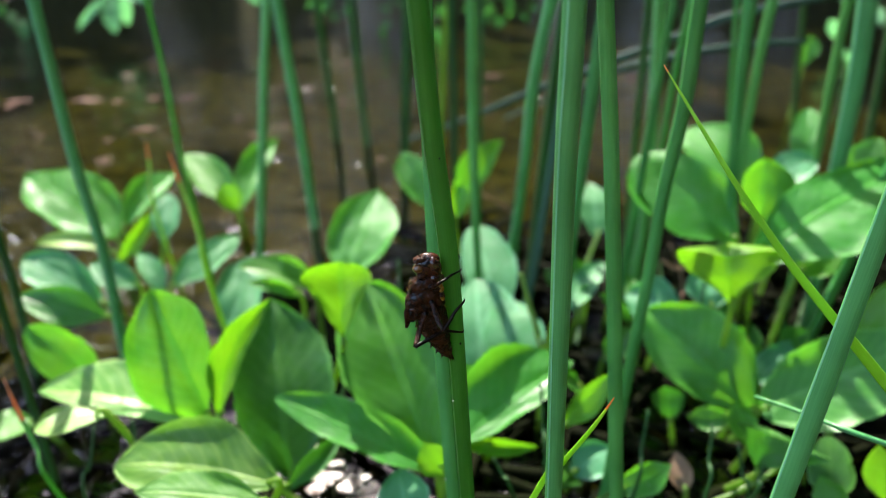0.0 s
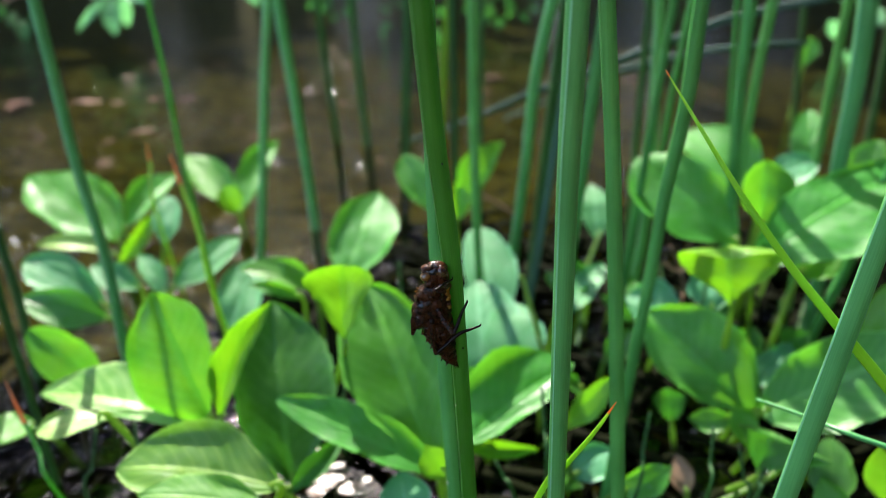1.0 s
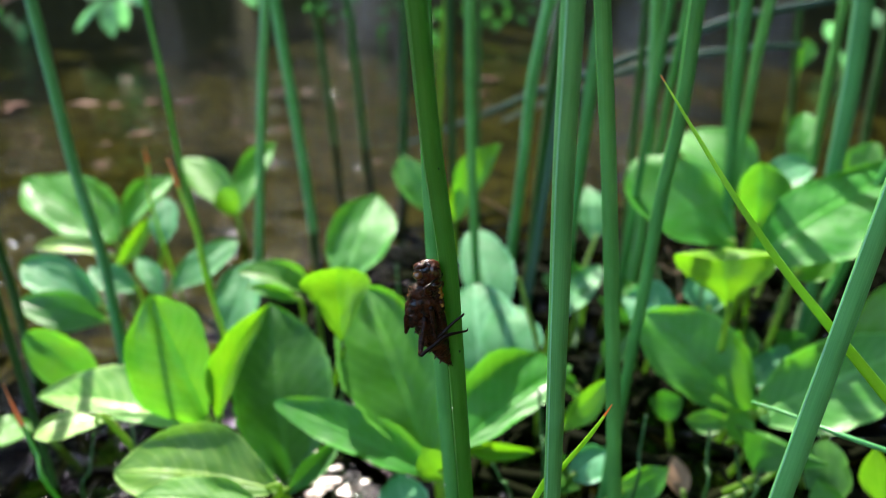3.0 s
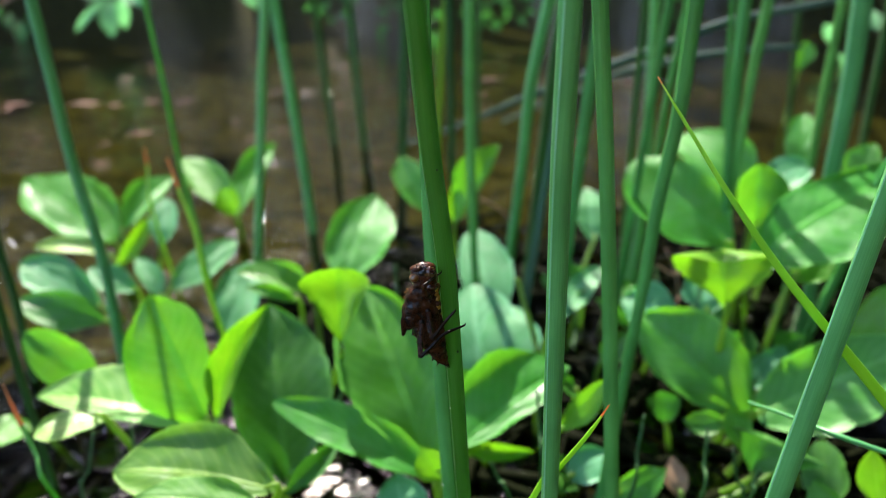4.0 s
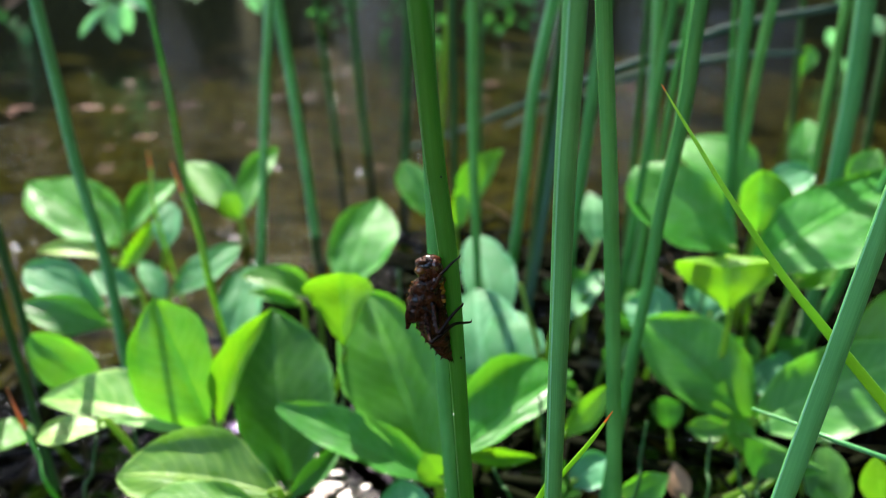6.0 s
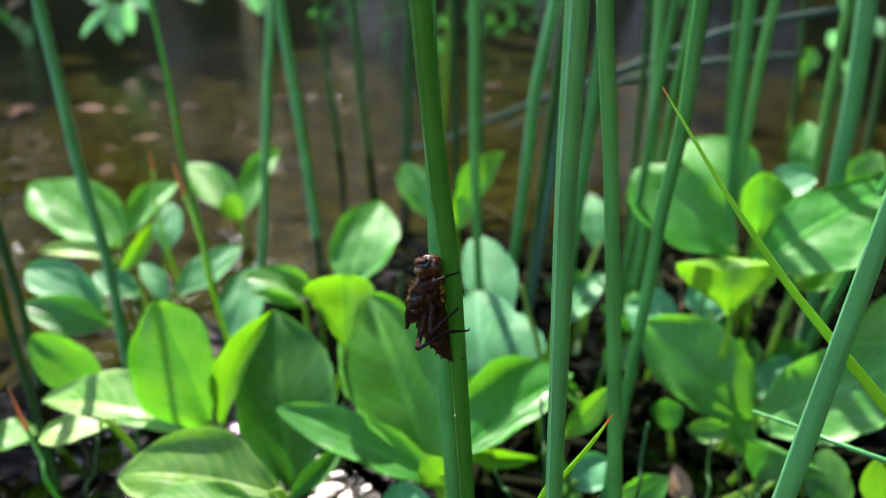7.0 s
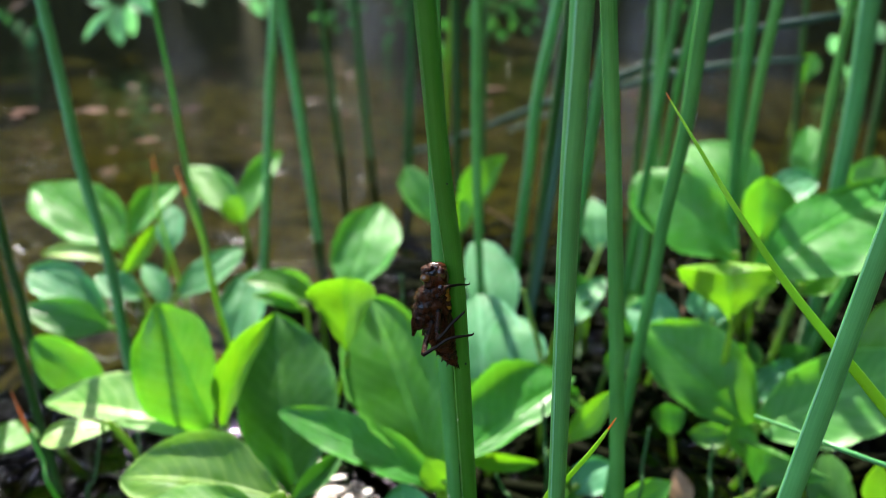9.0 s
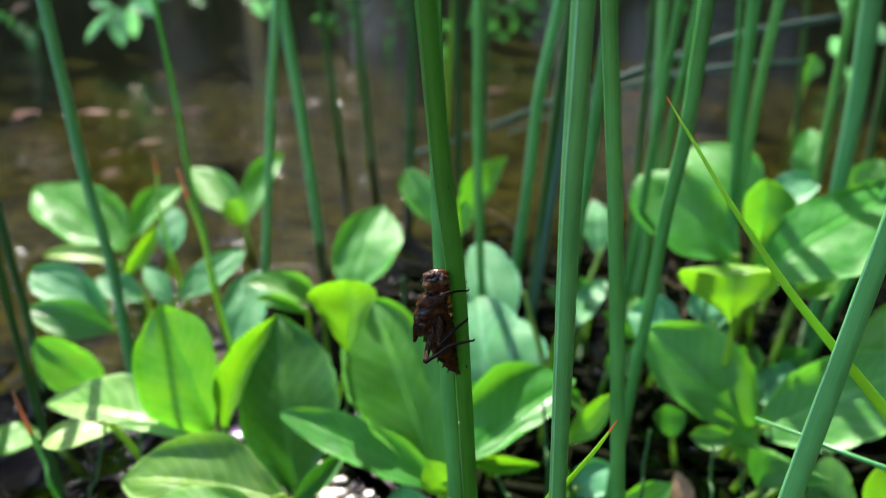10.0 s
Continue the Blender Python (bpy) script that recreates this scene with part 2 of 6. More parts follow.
# the shade on the nymph's stem is put into this darker green
RUSH_HOST_SHADE = stem_material("rush_skin_host_shade", (0.019, 0.108, 0.010), (0.046, 0.188, 0.022), 0.3, (0.10, 0.46, 0.03), 0.2)
RUSH_PALE = stem_material("rush_skin_pale", (0.066, 0.265, 0.066), (0.120, 0.390, 0.108), 0.3, (0.12, 0.36, 0.08), 0.12)
# pale stripe painted along the ridge in place of its bright highlight
RUSH_HIGHLIGHT = stem_material("rush_edge_highlight", (0.20, 0.46, 0.24), (0.30, 0.60, 0.36), 0.3, (0.2, 0.45, 0.2), 0.12)
# darker copy of the rush skin: shade among the stems is in the colour
RUSH_SHADED = stem_material("rush_skin_shaded", (0.014, 0.062, 0.008), (0.032, 0.115, 0.016), 0.6, (0.06, 0.22, 0.02), 0.25)
RUSH_BLUE = stem_material("rush_skin_dull", (0.018, 0.055, 0.040), (0.036, 0.090, 0.066), 0.7, (0.10, 0.25, 0.10), 0.15)
GRASS = stem_material("grass_blade", (0.200, 0.400, 0.020), (0.340, 0.560, 0.040), 0.4, (0.32, 0.58, 0.02), 0.36)
GRASS_TIP = plain_material("withered_tip", (0.40, 0.11, 0.025), (0.66, 0.26, 0.06), 0.5, 200, 0.2, 0.0005, 0.4, 0.5)
DEAD = plain_material("dead_leaf", (0.13, 0.07, 0.04), (0.30, 0.19, 0.11), 0.6, 60, 0.5, 0.001, 0.4, 0.2)
DEBRIS = plain_material("wet_dead_leaf", (0.045, 0.023, 0.018), (0.190, 0.100, 0.080), 0.65, 40, 0.4, 0.0006, 0.06)
GLINT = plain_material("glint_leaf_skin", (0.040, 0.022, 0.016), (0.16, 0.09, 0.07), 0.28, 120, 0.4, 0.0008, 0.5)
MUD = plain_material("pond_mud", (0.008, 0.008, 0.002), (0.150, 0.140, 0.046), 0.85, 30, 0.9, 0.012, 0.1, 0.0, 0.09)
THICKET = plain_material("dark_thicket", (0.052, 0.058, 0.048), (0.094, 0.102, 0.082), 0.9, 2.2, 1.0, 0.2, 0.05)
TWIG = plain_material("twig_bark", (0.05, 0.035, 0.02), (0.12, 0.08, 0.05), 0.8, 80, 0.5, 0.001)
CHITIN = plain_material("nymph_skin", (0.0012, 0.0004, 0.0002), (0.062, 0.016, 0.0035), 0.28, 420, 1.0, 0.0012, 0.09, 0.0, 0.10, 0.2)
CHITIN_RED = plain_material("nymph_head", (0.005, 0.0014, 0.0008), (0.072, 0.016, 0.0055), 0.28, 300, 0.6, 0.0005, 0.1, 0.0, 0.12, 1.0)
EYE_MAT = plain_material("nymph_eye", (0.060, 0.020, 0.004), (0.200, 0.075, 0.012), 0.3, 500, 0.1, 0.0002, 0.3, 0.0, 0.14, 1.0)
DARK = plain_material("nymph_dark", (0.002, 0.002, 0.003), (0.010, 0.008, 0.010), 0.3, 400, 0.3, 0.0003, 0.2, 0.0, 0.14, 0.45)
LEG_MAT = plain_material("nymph_leg", (0.0012, 0.0007, 0.0006), (0.015, 0.0055, 0.003), 0.32, 600, 0.6, 0.0004, 0.1, 0.0, 0.12, 0.1)
AMBER = plain_material("nymph_joint", (0.24, 0.10, 0.012), (0.62, 0.30, 0.04), 0.3, 500, 0.4, 0.0003, 0.5, 0.4)
WATER = water_material()


# ---- shapes ----
def mesh_of(name, verts, faces, mats, face_mats=None, uvs=None, smooth=True):
    me = bpy.data.meshes.new(name)
    me.from_pydata([tuple(v) for v in verts], [], faces)
    for m in mats:
        me.materials.append(m)
    if face_mats:
        me.polygons.foreach_set("material_index", face_mats)
    if uvs:
        layer = me.uv_layers.new(name="UVMap")
        flat = []
        for lp in me.loops:
            flat += uvs[lp.vertex_index]
        layer.data.foreach_set("uv", flat)
    if smooth:
        me.polygons.foreach_set("use_smooth", [True] * len(me.polygons))
    me.update()
    return me


def part(name, me, parent, label=""):
    ob = new(name, me)
    ob.parent = parent
    return tagged(ob, label)


def curve_through(pts, n):
    """n + 1 places along a smooth line through pts, evenly spread by its own parameter."""
    pts = [Vector(p) for p in pts]
    if len(pts) == 2:
        return [pts[0].lerp(pts[1], i / n) for i in range(n + 1)]
    ext = [pts[0] * 2 - pts[1]] + pts + [pts[-1] * 2 - pts[-2]]
    out = []
    for i in range(n + 1):
        s = i / n * (len(pts) - 1)
        k = min(int(s), len(pts) - 2)
        u = s - k
        a, b, c, d = ext[k:k + 4]
        out.append(0.5 * ((2 * b) + (c - a) * u + (2 * a - 5 * b + 4 * c - d) * u * u + (3 * b - a - 3 * c + d) * u ** 3))
    return out


def tube(name, pts, radius, mats, n=24, sides=12, ends=True, flat=1.0, tip=0.0, tip_mat=None, rough=0.0, ridge=None):
    """A tapered tube through pts; radius: a list of two or more radii from the first point to the last. flat squashes it."""
    line = curve_through(pts, n)
    verts, uvs, faces, fm = [], [], [], []
    up = Vector((0.0, 1.0, 0.0))
    length = 0
    for i, p in enumerate(line):
        d = (line[min(i + 1, n)] - line[max(i - 1, 0)]).normalized()
        side = d.cross(up)
        if side.length < 1e-4:
            side = d.cross(Vector((1, 0, 0)))
        side.normalize()
        front = side.cross(d).normalized()
        s = i / n * (len(radius) - 1)
        k = min(int(s), len(radius) - 2)
        r = radius[k] + (radius[k + 1] - radius[k]) * (s - k)
        if i:
            length += (p - line[i - 1]).length
        section = []
        for j in range(sides):
            a = 2 * math.pi * j / sides + (radians(ridge + 12 * math.sin(i / n * 4)) if ridge is not None else 0)
            rr = r * (1 + rough * (noise.noise(p * 300 + Vector((math.cos(a), math.sin(a), 0)) * 1.5)))
            if ridge is not None:
                # three blunt edges with flattish sides between them
                off = 360 * j / sides
                rr *= 0.74 + 0.13 / math.cos(radians(off % 120 - 60))
                rr *= 1 + 0.12 * math.exp(-(((off + 180) % 360 - 180) / 5) ** 2)
            section.append((math.cos(a) * rr, math.sin(a) * rr * flat))
        low, high = min(q[0] for q in section), max(q[0] for q in section)
        grow = 2 * r / (high - low) if ridge is not None else 1.0
        mid = (low + high) / 2 if ridge is not None else 0.0
        for j, (qx, qy) in enumerate(section):
            verts.append(p + side * (qx - mid) * grow + front * qy * grow)
            uvs.append((length * 8, j / sides))
    for i in range(n):
        for j in range(sides):
            q = (j + 1) % sides
            faces.append((i * sides + j, i * sides + q, (i + 1) * sides + q, (i + 1) * sides + j))
            # faces at the ridge carry the painted highlight line
            fm.append(1 if tip_mat and (i / n > 1 - tip or (ridge is not None and j in (0, sides - 1))) else 0)
    if ends:
        faces.append(tuple(range(sides - 1, -1, -1)))
        faces.append(tuple(n * sides + j for j in range(sides)))
        fm += [0, 1 if tip_mat else 0]
    return mesh_of(name, verts, faces, [m for m in (mats, tip_mat) if m], fm, uvs)


def blade(name, base, top, face, width, bend, fold, roll, mat, seed, nu=30, nv=14, point=1.0, peaks=(0.5, 0.5), bow=None, curl=0.0, calm=1.0):
    """A leaf from base to top. face: the way its upper side looks; width: metres, or the two half-widths (left, right); peaks: where along
    the blade each half is widest; bow: how far the midrib bends to the right; bend: how far it arches; fold: how far the halves lift;
    curl: how far one half bends back; calm: less than 1 for a smoother blade; roll: how far the far rim rolls over; point: how sharp the tip is."""
    base, top = Vector(base), Vector(top)
    axis = top - base
    length = axis.length
    d = axis.normalized()
    nrm = Vector(face)
    nrm = (nrm - d * nrm.dot(d)).normalized()
    side = d.cross(nrm).normalized()
    halves = width if isinstance(width, tuple) else (width / 2, width / 2)
    width = sum(halves)
    rnd = random.Random(seed)
    ph, ph2 = rnd.uniform(0, 6), rnd.uniform(0, 6)
    wav = rnd.uniform(0.015, 0.04) * calm
    lop = rnd.uniform(-0.05, 0.05) * length if bow is None else bow
    bends = [math.log(0.5) / math.log(p) for p in peaks]
    verts, uvs, faces = [], [], []
    for i in range(nu + 1):
        s = i / nu
        hws = []
        for half, k in zip(halves, bends):
            shape = math.sin(math.pi * s ** k) ** (0.5 + 0.22 * point) if 0 < s < 1 else 0.0
            if s > 0.75:
                shape *= 1 - 0.38 * point * ((s - 0.75) / 0.25) ** 2
            if s < 0.3:
                shape *= 0.62 + 0.38 * (s / 0.3)
            hws.append(max(half * shape, width * 0.008))
        mid = base + d * (length * s) + nrm * (bend * length * 4 * s * (1 - s)) + side * (lop * math.sin(math.pi * s))
        for j in range(nv + 1):
            v = j / nv * 2 - 1
            e = abs(v)
            hw = hws[1] if v > 0 else hws[0]
            lift = fold * hw * e ** 1.4 + wav * hw * e * e * math.sin(s * 9 + ph + v * 1.5)
            lift += calm * 0.6 * hw * max(0.0, e - 0.72) ** 2 * (1 + math.sin(s * 7 + ph2 + v)) * 2
            lift += calm * 0.05 * width * noise.noise(Vector((s * 1.6, v * 0.9, seed * 1.7)))
            lift += calm * 0.028 * width * noise.noise(Vector((s * 4.2, v * 2.0, seed * 3.1)))
            lift -= abs(curl) * hw * max(0.0, (v if curl > 0 else -v) - 0.15) ** 1.5
            groove = -0.012 * width * math.exp(-(v * hw / (0.03 * width)) ** 2)
            nick = max(0.0, noise.noise(Vector((s * 11, 3 if v > 0 else 9, seed * 2.3))) - 0.18) + 0.35 * noise.noise(Vector((s * 26, 5 if v > 0 else 1, seed * 1.3)))
            out = hw * v * (1 - 0.12 * abs(fold) * e - 0.13 * nick * e ** 6)
            p = mid + side * out + nrm * (lift + groove)
            if roll:
                k = max(0.0, (s - 0.62) / 0.38)
                p = p + nrm * (roll * length * k * k) - d * (abs(roll) * length * 1.1 * k ** 2.2)
            p += side * (0.015 * width * math.sin(s * 13 + ph2) * (1 if v > 0 else -1) * e * e)
            verts.append(p)
            uvs.append((s, j / nv))
    w = nv + 1
    for i in range(nu):
        for j in range(nv):
            faces.append((i * w + j, i * w + j + 1, (i + 1) * w + j + 1, (i + 1) * w + j))
    return mesh_of(name, verts, faces, [mat], None, uvs)


# ---- water, bed and bank ----
def sheet(name, x0, x1, y0, y1, nx, ny, height, mat, far=1):
    verts, faces = [], []
    for j in range(ny + 1):
        for i in range(nx + 1):
            u, v = 2 * i / nx - 1, 2 * j / ny - 1
            x = (x0 + x1) / 2 + (x1 - x0) / 2 * (u if far == 1 else 0.06 * u + 0.94 * u * abs(u) ** (far - 1))
            y = (y0 + y1) / 2 + (y1 - y0) / 2 * (v if far == 1 else 0.06 * v + 0.94 * v * abs(v) ** (far - 1))
            verts.append((x, y, height(x, y)))
    for j in range(ny):
        for i in range(nx):
            a = j * (nx + 1) + i
            faces.append((a, a + 1, a + nx + 2, a + nx + 1))
    return tagged(new(name, mesh_of(name, verts, faces, [mat])), kind="structure")


def bed_height(x, y):
    deep = -0.07 - 0.05 * min(1, max(0, y - 0.3)) + 0.02 * noise.noise(Vector((x * 4, y * 4, 0))) + 0.008 * noise.noise(Vector((x * 17, y * 17, 3)))
    shore = SHORE + 0.10 * noise.noise(Vector((x * 1.3, 5, 0))) + 0.03 * noise.noise(Vector((x * 6, 9, 0)))
    rise = max(0.0, y - shore)
    near = max(0.0, -0.25 - y)
    return deep + min(rise * 0.9, 0.35 + rise * 0.12) + 0.02 * noise.noise(Vector((x * 9, y * 9, 7))) * min(1, rise * 4) + min(near * 0.35, 0.5) + min(max(0.0, abs(x) - 3.2) * 0.3, 0.6)


SHORE = 5.2
tagged(sheet("ground", -60, 60, -59, 61, 220, 220, bed_height, MUD, 4), "brown muddy pond bed rising to a bank", "ground")
tagged(sheet("water", -4.5, 4.5, -1.2, 9.0, 2, 2, lambda x, y: 0.0, WATER), "still clear brown pond water with small ripples", "water")


def unseen_thicket():
    """Unseen dark woodland added to block sky light and darken reflections: a wall of leaves that arches over the
    water, with gaps to the sky.
    """
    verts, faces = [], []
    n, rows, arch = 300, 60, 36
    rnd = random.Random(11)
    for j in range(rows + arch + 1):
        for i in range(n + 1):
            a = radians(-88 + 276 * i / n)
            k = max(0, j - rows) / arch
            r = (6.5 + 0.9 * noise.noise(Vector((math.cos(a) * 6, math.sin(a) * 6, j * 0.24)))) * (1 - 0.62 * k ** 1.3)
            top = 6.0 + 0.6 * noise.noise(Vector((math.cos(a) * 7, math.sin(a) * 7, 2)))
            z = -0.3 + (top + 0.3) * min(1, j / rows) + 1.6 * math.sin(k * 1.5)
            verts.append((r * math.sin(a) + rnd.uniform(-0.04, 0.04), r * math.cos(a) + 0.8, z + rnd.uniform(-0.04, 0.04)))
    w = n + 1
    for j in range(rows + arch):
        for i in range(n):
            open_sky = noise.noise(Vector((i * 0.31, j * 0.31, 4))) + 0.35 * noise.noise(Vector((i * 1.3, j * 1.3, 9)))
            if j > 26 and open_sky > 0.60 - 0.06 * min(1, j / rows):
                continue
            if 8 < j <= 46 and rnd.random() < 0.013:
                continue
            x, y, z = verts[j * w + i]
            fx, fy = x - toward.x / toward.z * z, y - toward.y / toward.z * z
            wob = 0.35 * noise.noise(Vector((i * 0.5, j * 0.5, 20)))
            # opening cut along the sun's path to light the near water, ragged at its edge
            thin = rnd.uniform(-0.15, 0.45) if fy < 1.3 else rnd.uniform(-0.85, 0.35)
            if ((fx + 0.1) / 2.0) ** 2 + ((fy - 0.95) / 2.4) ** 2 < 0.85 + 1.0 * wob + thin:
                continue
            # a lower gap added so that the near water mirrors some sky
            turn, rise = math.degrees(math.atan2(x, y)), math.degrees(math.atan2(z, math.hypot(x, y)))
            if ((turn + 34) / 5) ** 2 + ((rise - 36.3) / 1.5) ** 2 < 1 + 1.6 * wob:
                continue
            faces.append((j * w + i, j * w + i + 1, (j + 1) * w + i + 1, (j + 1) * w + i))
    tagged(new("backdrop", mesh_of("backdrop", verts, faces, [THICKET])), "unseen dark woodland arching over the pond, added to block sky light", "backdrop", kind="structure")


unseen_thicket()


# ---- plants ----
GRASS_STEM = stem_material("rush_skin_young", (0.07, 0.16, 0.015), (0.14, 0.25, 0.025), 0.4, (0.28, 0.50, 0.02), 0.35)


def rush(name, label, mat, pts, radii, ridge=None):
    """A round rush from the pond bed up out of view."""
    base = Vector(pts[0])
    me = tube(name, [Vector(p) - base for p in pts], radii, mat, 40, 72, ridge=ridge, tip_mat=RUSH_HIGHLIGHT if mat is RUSH_PALE else None)
    ob = tagged(new(name, me), label, "rush", "rush stems in the water")
    ob.location = base
    return ob


def grass(name, label, mat, pts, radii, tip, flat, tip_mat):
    base = Vector(pts[0])
    me = tube(name, [Vector(p) - base for p in pts], radii, mat, 40, 10, True, flat, tip, tip_mat if tip else None)
    ob = tagged(new(name, me), label, "grass" if "grass" in name else "stalk")
    ob.location = base
    return ob


def leaf(plant, base, top, face, width, bend, fold, roll, mat, seed, stalk, peaks=(0.5, 0.5), bow=None, point=1.0, curl=0.0, calm=1.0):
    part("leaf", blade("leaf", base, top, face, width, bend, fold, roll, mat, seed, peaks=peaks, bow=bow, point=point, curl=curl, calm=calm), plant)
    if stalk:
        b = Vector(base)
        d = (Vector(top) - b).normalized()
        rnd = random.Random(seed)
        low = Vector((rnd.uniform(-0.012, 0.012), rnd.uniform(-0.006, 0.012), 0))
        pts = [low, low.lerp(b, 0.55) + Vector((0, 0.004, -0.004)), b, b + d * 0.006]
        part("petiole", tube("petiole", pts, [0.0024, 0.0018, 0.0014, 0.0006], PETIOLE, 18, 8), plant)


def hanging_branch(label, at, tip):
    """A twig that droops from at to the place where its leaves grow."""
    thing = tagged(new("hanging_branch"), label, "branch", "branch tips hanging over the pond")
    thing.location = at
    tip = Vector(tip)
    part("twig", tube("twig", [(0, 0, 0), tip * 0.5 + Vector((0.012, 0.006, 0)), tip], [0.004, 0.002, 0.001], TWIG, 14, 8), thing, "thin brown twig")
    return thing


def spray(label, at, spread, count, size, mat, seed, face=(0, -0.8, 0.45)):
    """A leafy twig tip: side shoots fan out over a patch of the given half-width and half-height, each with small leaves."""
    rnd = random.Random(seed)
    top = Vector(at) + Vector((0.03, 0.05, 0.30))
    thing = hanging_branch(label, top, Vector(at) - top + Vector((0, 0, spread[1])))
    knot = Vector(at) - top + Vector((0, 0, spread[1]))
    for k in range(count):
        a = rnd.uniform(0, 2 * math.pi)
        r = math.sqrt(rnd.random())
        p = Vector(at) - top + Vector((spread[0] * r * math.cos(a), rnd.uniform(-0.04, 0.04), spread[1] * r * math.sin(a)))
        d = Vector((rnd.uniform(-0.8, 0.8) + 0.6 * math.cos(a), rnd.uniform(-0.5, 0.3), rnd.uniform(-1.0, 0.1))).normalized() * size * rnd.uniform(0.6, 1.2)
        part("leaf", blade("leaf", p, p + d, Vector(face) + Vector((rnd.uniform(-0.6, 0.6), 0, rnd.uniform(-0.35, 0.35))), size * rnd.uniform(0.42, 0.62), 0.05, 0.2, 0, mat, seed + k, 10, 6), thing)
        if k % 3 == 0:
            part("shoot", tube("shoot", [knot, knot.lerp(p, 0.5) + Vector((0, 0, 0.008)), p], [0.0014, 0.001, 0.0006], TWIG, 6, 5), thing)


def floating(label, x, y, length, width, turn, seed, z=0.0, mat=DEBRIS):
    """A dead leaf that lies arched on the water, or just under it."""
    rnd = random.Random(seed)
    me = blade("floating_leaf", (-length / 2, 0, 0), (length / 2, 0, 0), (0, 0, 1), width * rnd.uniform(0.5, 1.05), rnd.uniform(0.02, 0.06), -rnd.uniform(0.25, 0.55), 0, mat, seed, 14, 10)
    ob = tagged(new("floating_leaf", me), label, "dead leaf", "dead leaves on the water")
    ob.matrix_world = pose(x, y, z + 0.12 * width, rnd.uniform(-6, 6), rnd.uniform(-6, 6), turn)


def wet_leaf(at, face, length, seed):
    """A glossy brown leaf added to mirror the sun, a stand-in for water glints."""
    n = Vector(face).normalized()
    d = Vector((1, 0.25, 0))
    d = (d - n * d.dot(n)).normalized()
    me = blade("wet_leaf", -d * length / 2, d * length / 2, n, length * 0.6, 0.03, -0.15, 0, GLINT, seed, 16, 10)
    ob = tagged(new("wet_leaf", me), "small glossy brown leaf tilted to mirror the sun as a glint", "dead leaf", "dead leaves on the water")
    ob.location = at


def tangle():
    """Rotting stalks and old stems crowded in the shallow water among the plants, near black to stand in for shade."""
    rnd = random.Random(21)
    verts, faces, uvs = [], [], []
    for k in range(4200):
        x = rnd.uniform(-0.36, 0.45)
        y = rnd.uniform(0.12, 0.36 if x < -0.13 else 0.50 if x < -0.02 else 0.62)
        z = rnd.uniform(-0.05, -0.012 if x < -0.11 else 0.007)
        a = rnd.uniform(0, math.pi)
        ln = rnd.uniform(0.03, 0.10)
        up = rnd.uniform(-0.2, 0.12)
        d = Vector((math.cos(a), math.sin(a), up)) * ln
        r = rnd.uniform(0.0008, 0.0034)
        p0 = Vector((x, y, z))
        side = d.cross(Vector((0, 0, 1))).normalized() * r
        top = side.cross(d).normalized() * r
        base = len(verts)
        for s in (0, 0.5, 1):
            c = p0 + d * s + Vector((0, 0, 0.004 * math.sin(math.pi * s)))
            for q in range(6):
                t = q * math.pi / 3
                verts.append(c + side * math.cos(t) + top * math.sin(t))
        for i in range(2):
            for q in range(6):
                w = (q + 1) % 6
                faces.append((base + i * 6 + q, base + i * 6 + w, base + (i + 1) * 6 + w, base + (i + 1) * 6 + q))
    tagged(new("rotting_stalks", mesh_of("rotting_stalks", verts, faces, [ROT_SHADE])), "rotting stalks crowded in shallow water, near black for shade under plants", "plant litter", kind="stuff")


# near black: the shade between the plants is put into this colour
ROT_SHADE = plain_material("rotting_stalk_shade", (0.0020, 0.0026, 0.0008), (0.0075, 0.0100, 0.0026), 0.9, 50, 0.5, 0.001, 0.05)
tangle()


host_rush = rush("rush_stem", "bright green round rush stem with a nymph on it", RUSH_HOST_SHADE, [(0.0177, 0.1470, -0.0700), (0.0052, 0.1470, 0.1158), (0.0022, 0.1470, 0.1604), (0.0003, 0.1470, 0.1833), (-0.0032, 0.1470, 0.2101), (-0.0060, 0.1470, 0.2390), (-0.0175, 0.1470, 0.3584)], [0.00209, 0.00200, 0.00206, 0.00220, 0.00228, 0.00231, 0.00215], 302)
second_rush = rush("rush_stem", "bluish green round rush stem close behind another", RUSH, [(0.0122, 0.1850, -0.0700), (0.0025, 0.1850, 0.0731), (-0.0004, 0.1850, 0.1162), (-0.0033, 0.1850, 0.1660), (-0.0048, 0.1850, 0.2076), (-0.0055, 0.1850, 0.2361), (-0.0084, 0.1850, 0.3561)], [0.00257, 0.00245, 0.00238, 0.00227, 0.00218, 0.00213, 0.00198], 340)
rush("rush_stem", "thick green rush stem with a bright edge", RUSH_PALE, [(0.0341, 0.1400, -0.0700), (0.0277, 0.1400, 0.1165), (0.0260, 0.1400, 0.1647), (0.0246, 0.1400, 0.2060), (0.0241, 0.1400, 0.2395), (0.0220, 0.1400, 0.3595)], [0.00225, 0.00215, 0.00225, 0.00231, 0.00236, 0.00220], 303)
rush("rush_stem", "straight green rush stem", RUSH, [(0.0744, 0.1900, -0.0700), (0.0597, 0.1900, 0.0689), (0.0527, 0.1900, 0.1342), (0.0462, 0.1900, 0.1902), (0.0402, 0.1900, 0.2358), (0.0248, 0.1900, 0.3548)], [0.00274, 0.00261, 0.00245, 0.00230, 0.00219, 0.00203], 325)
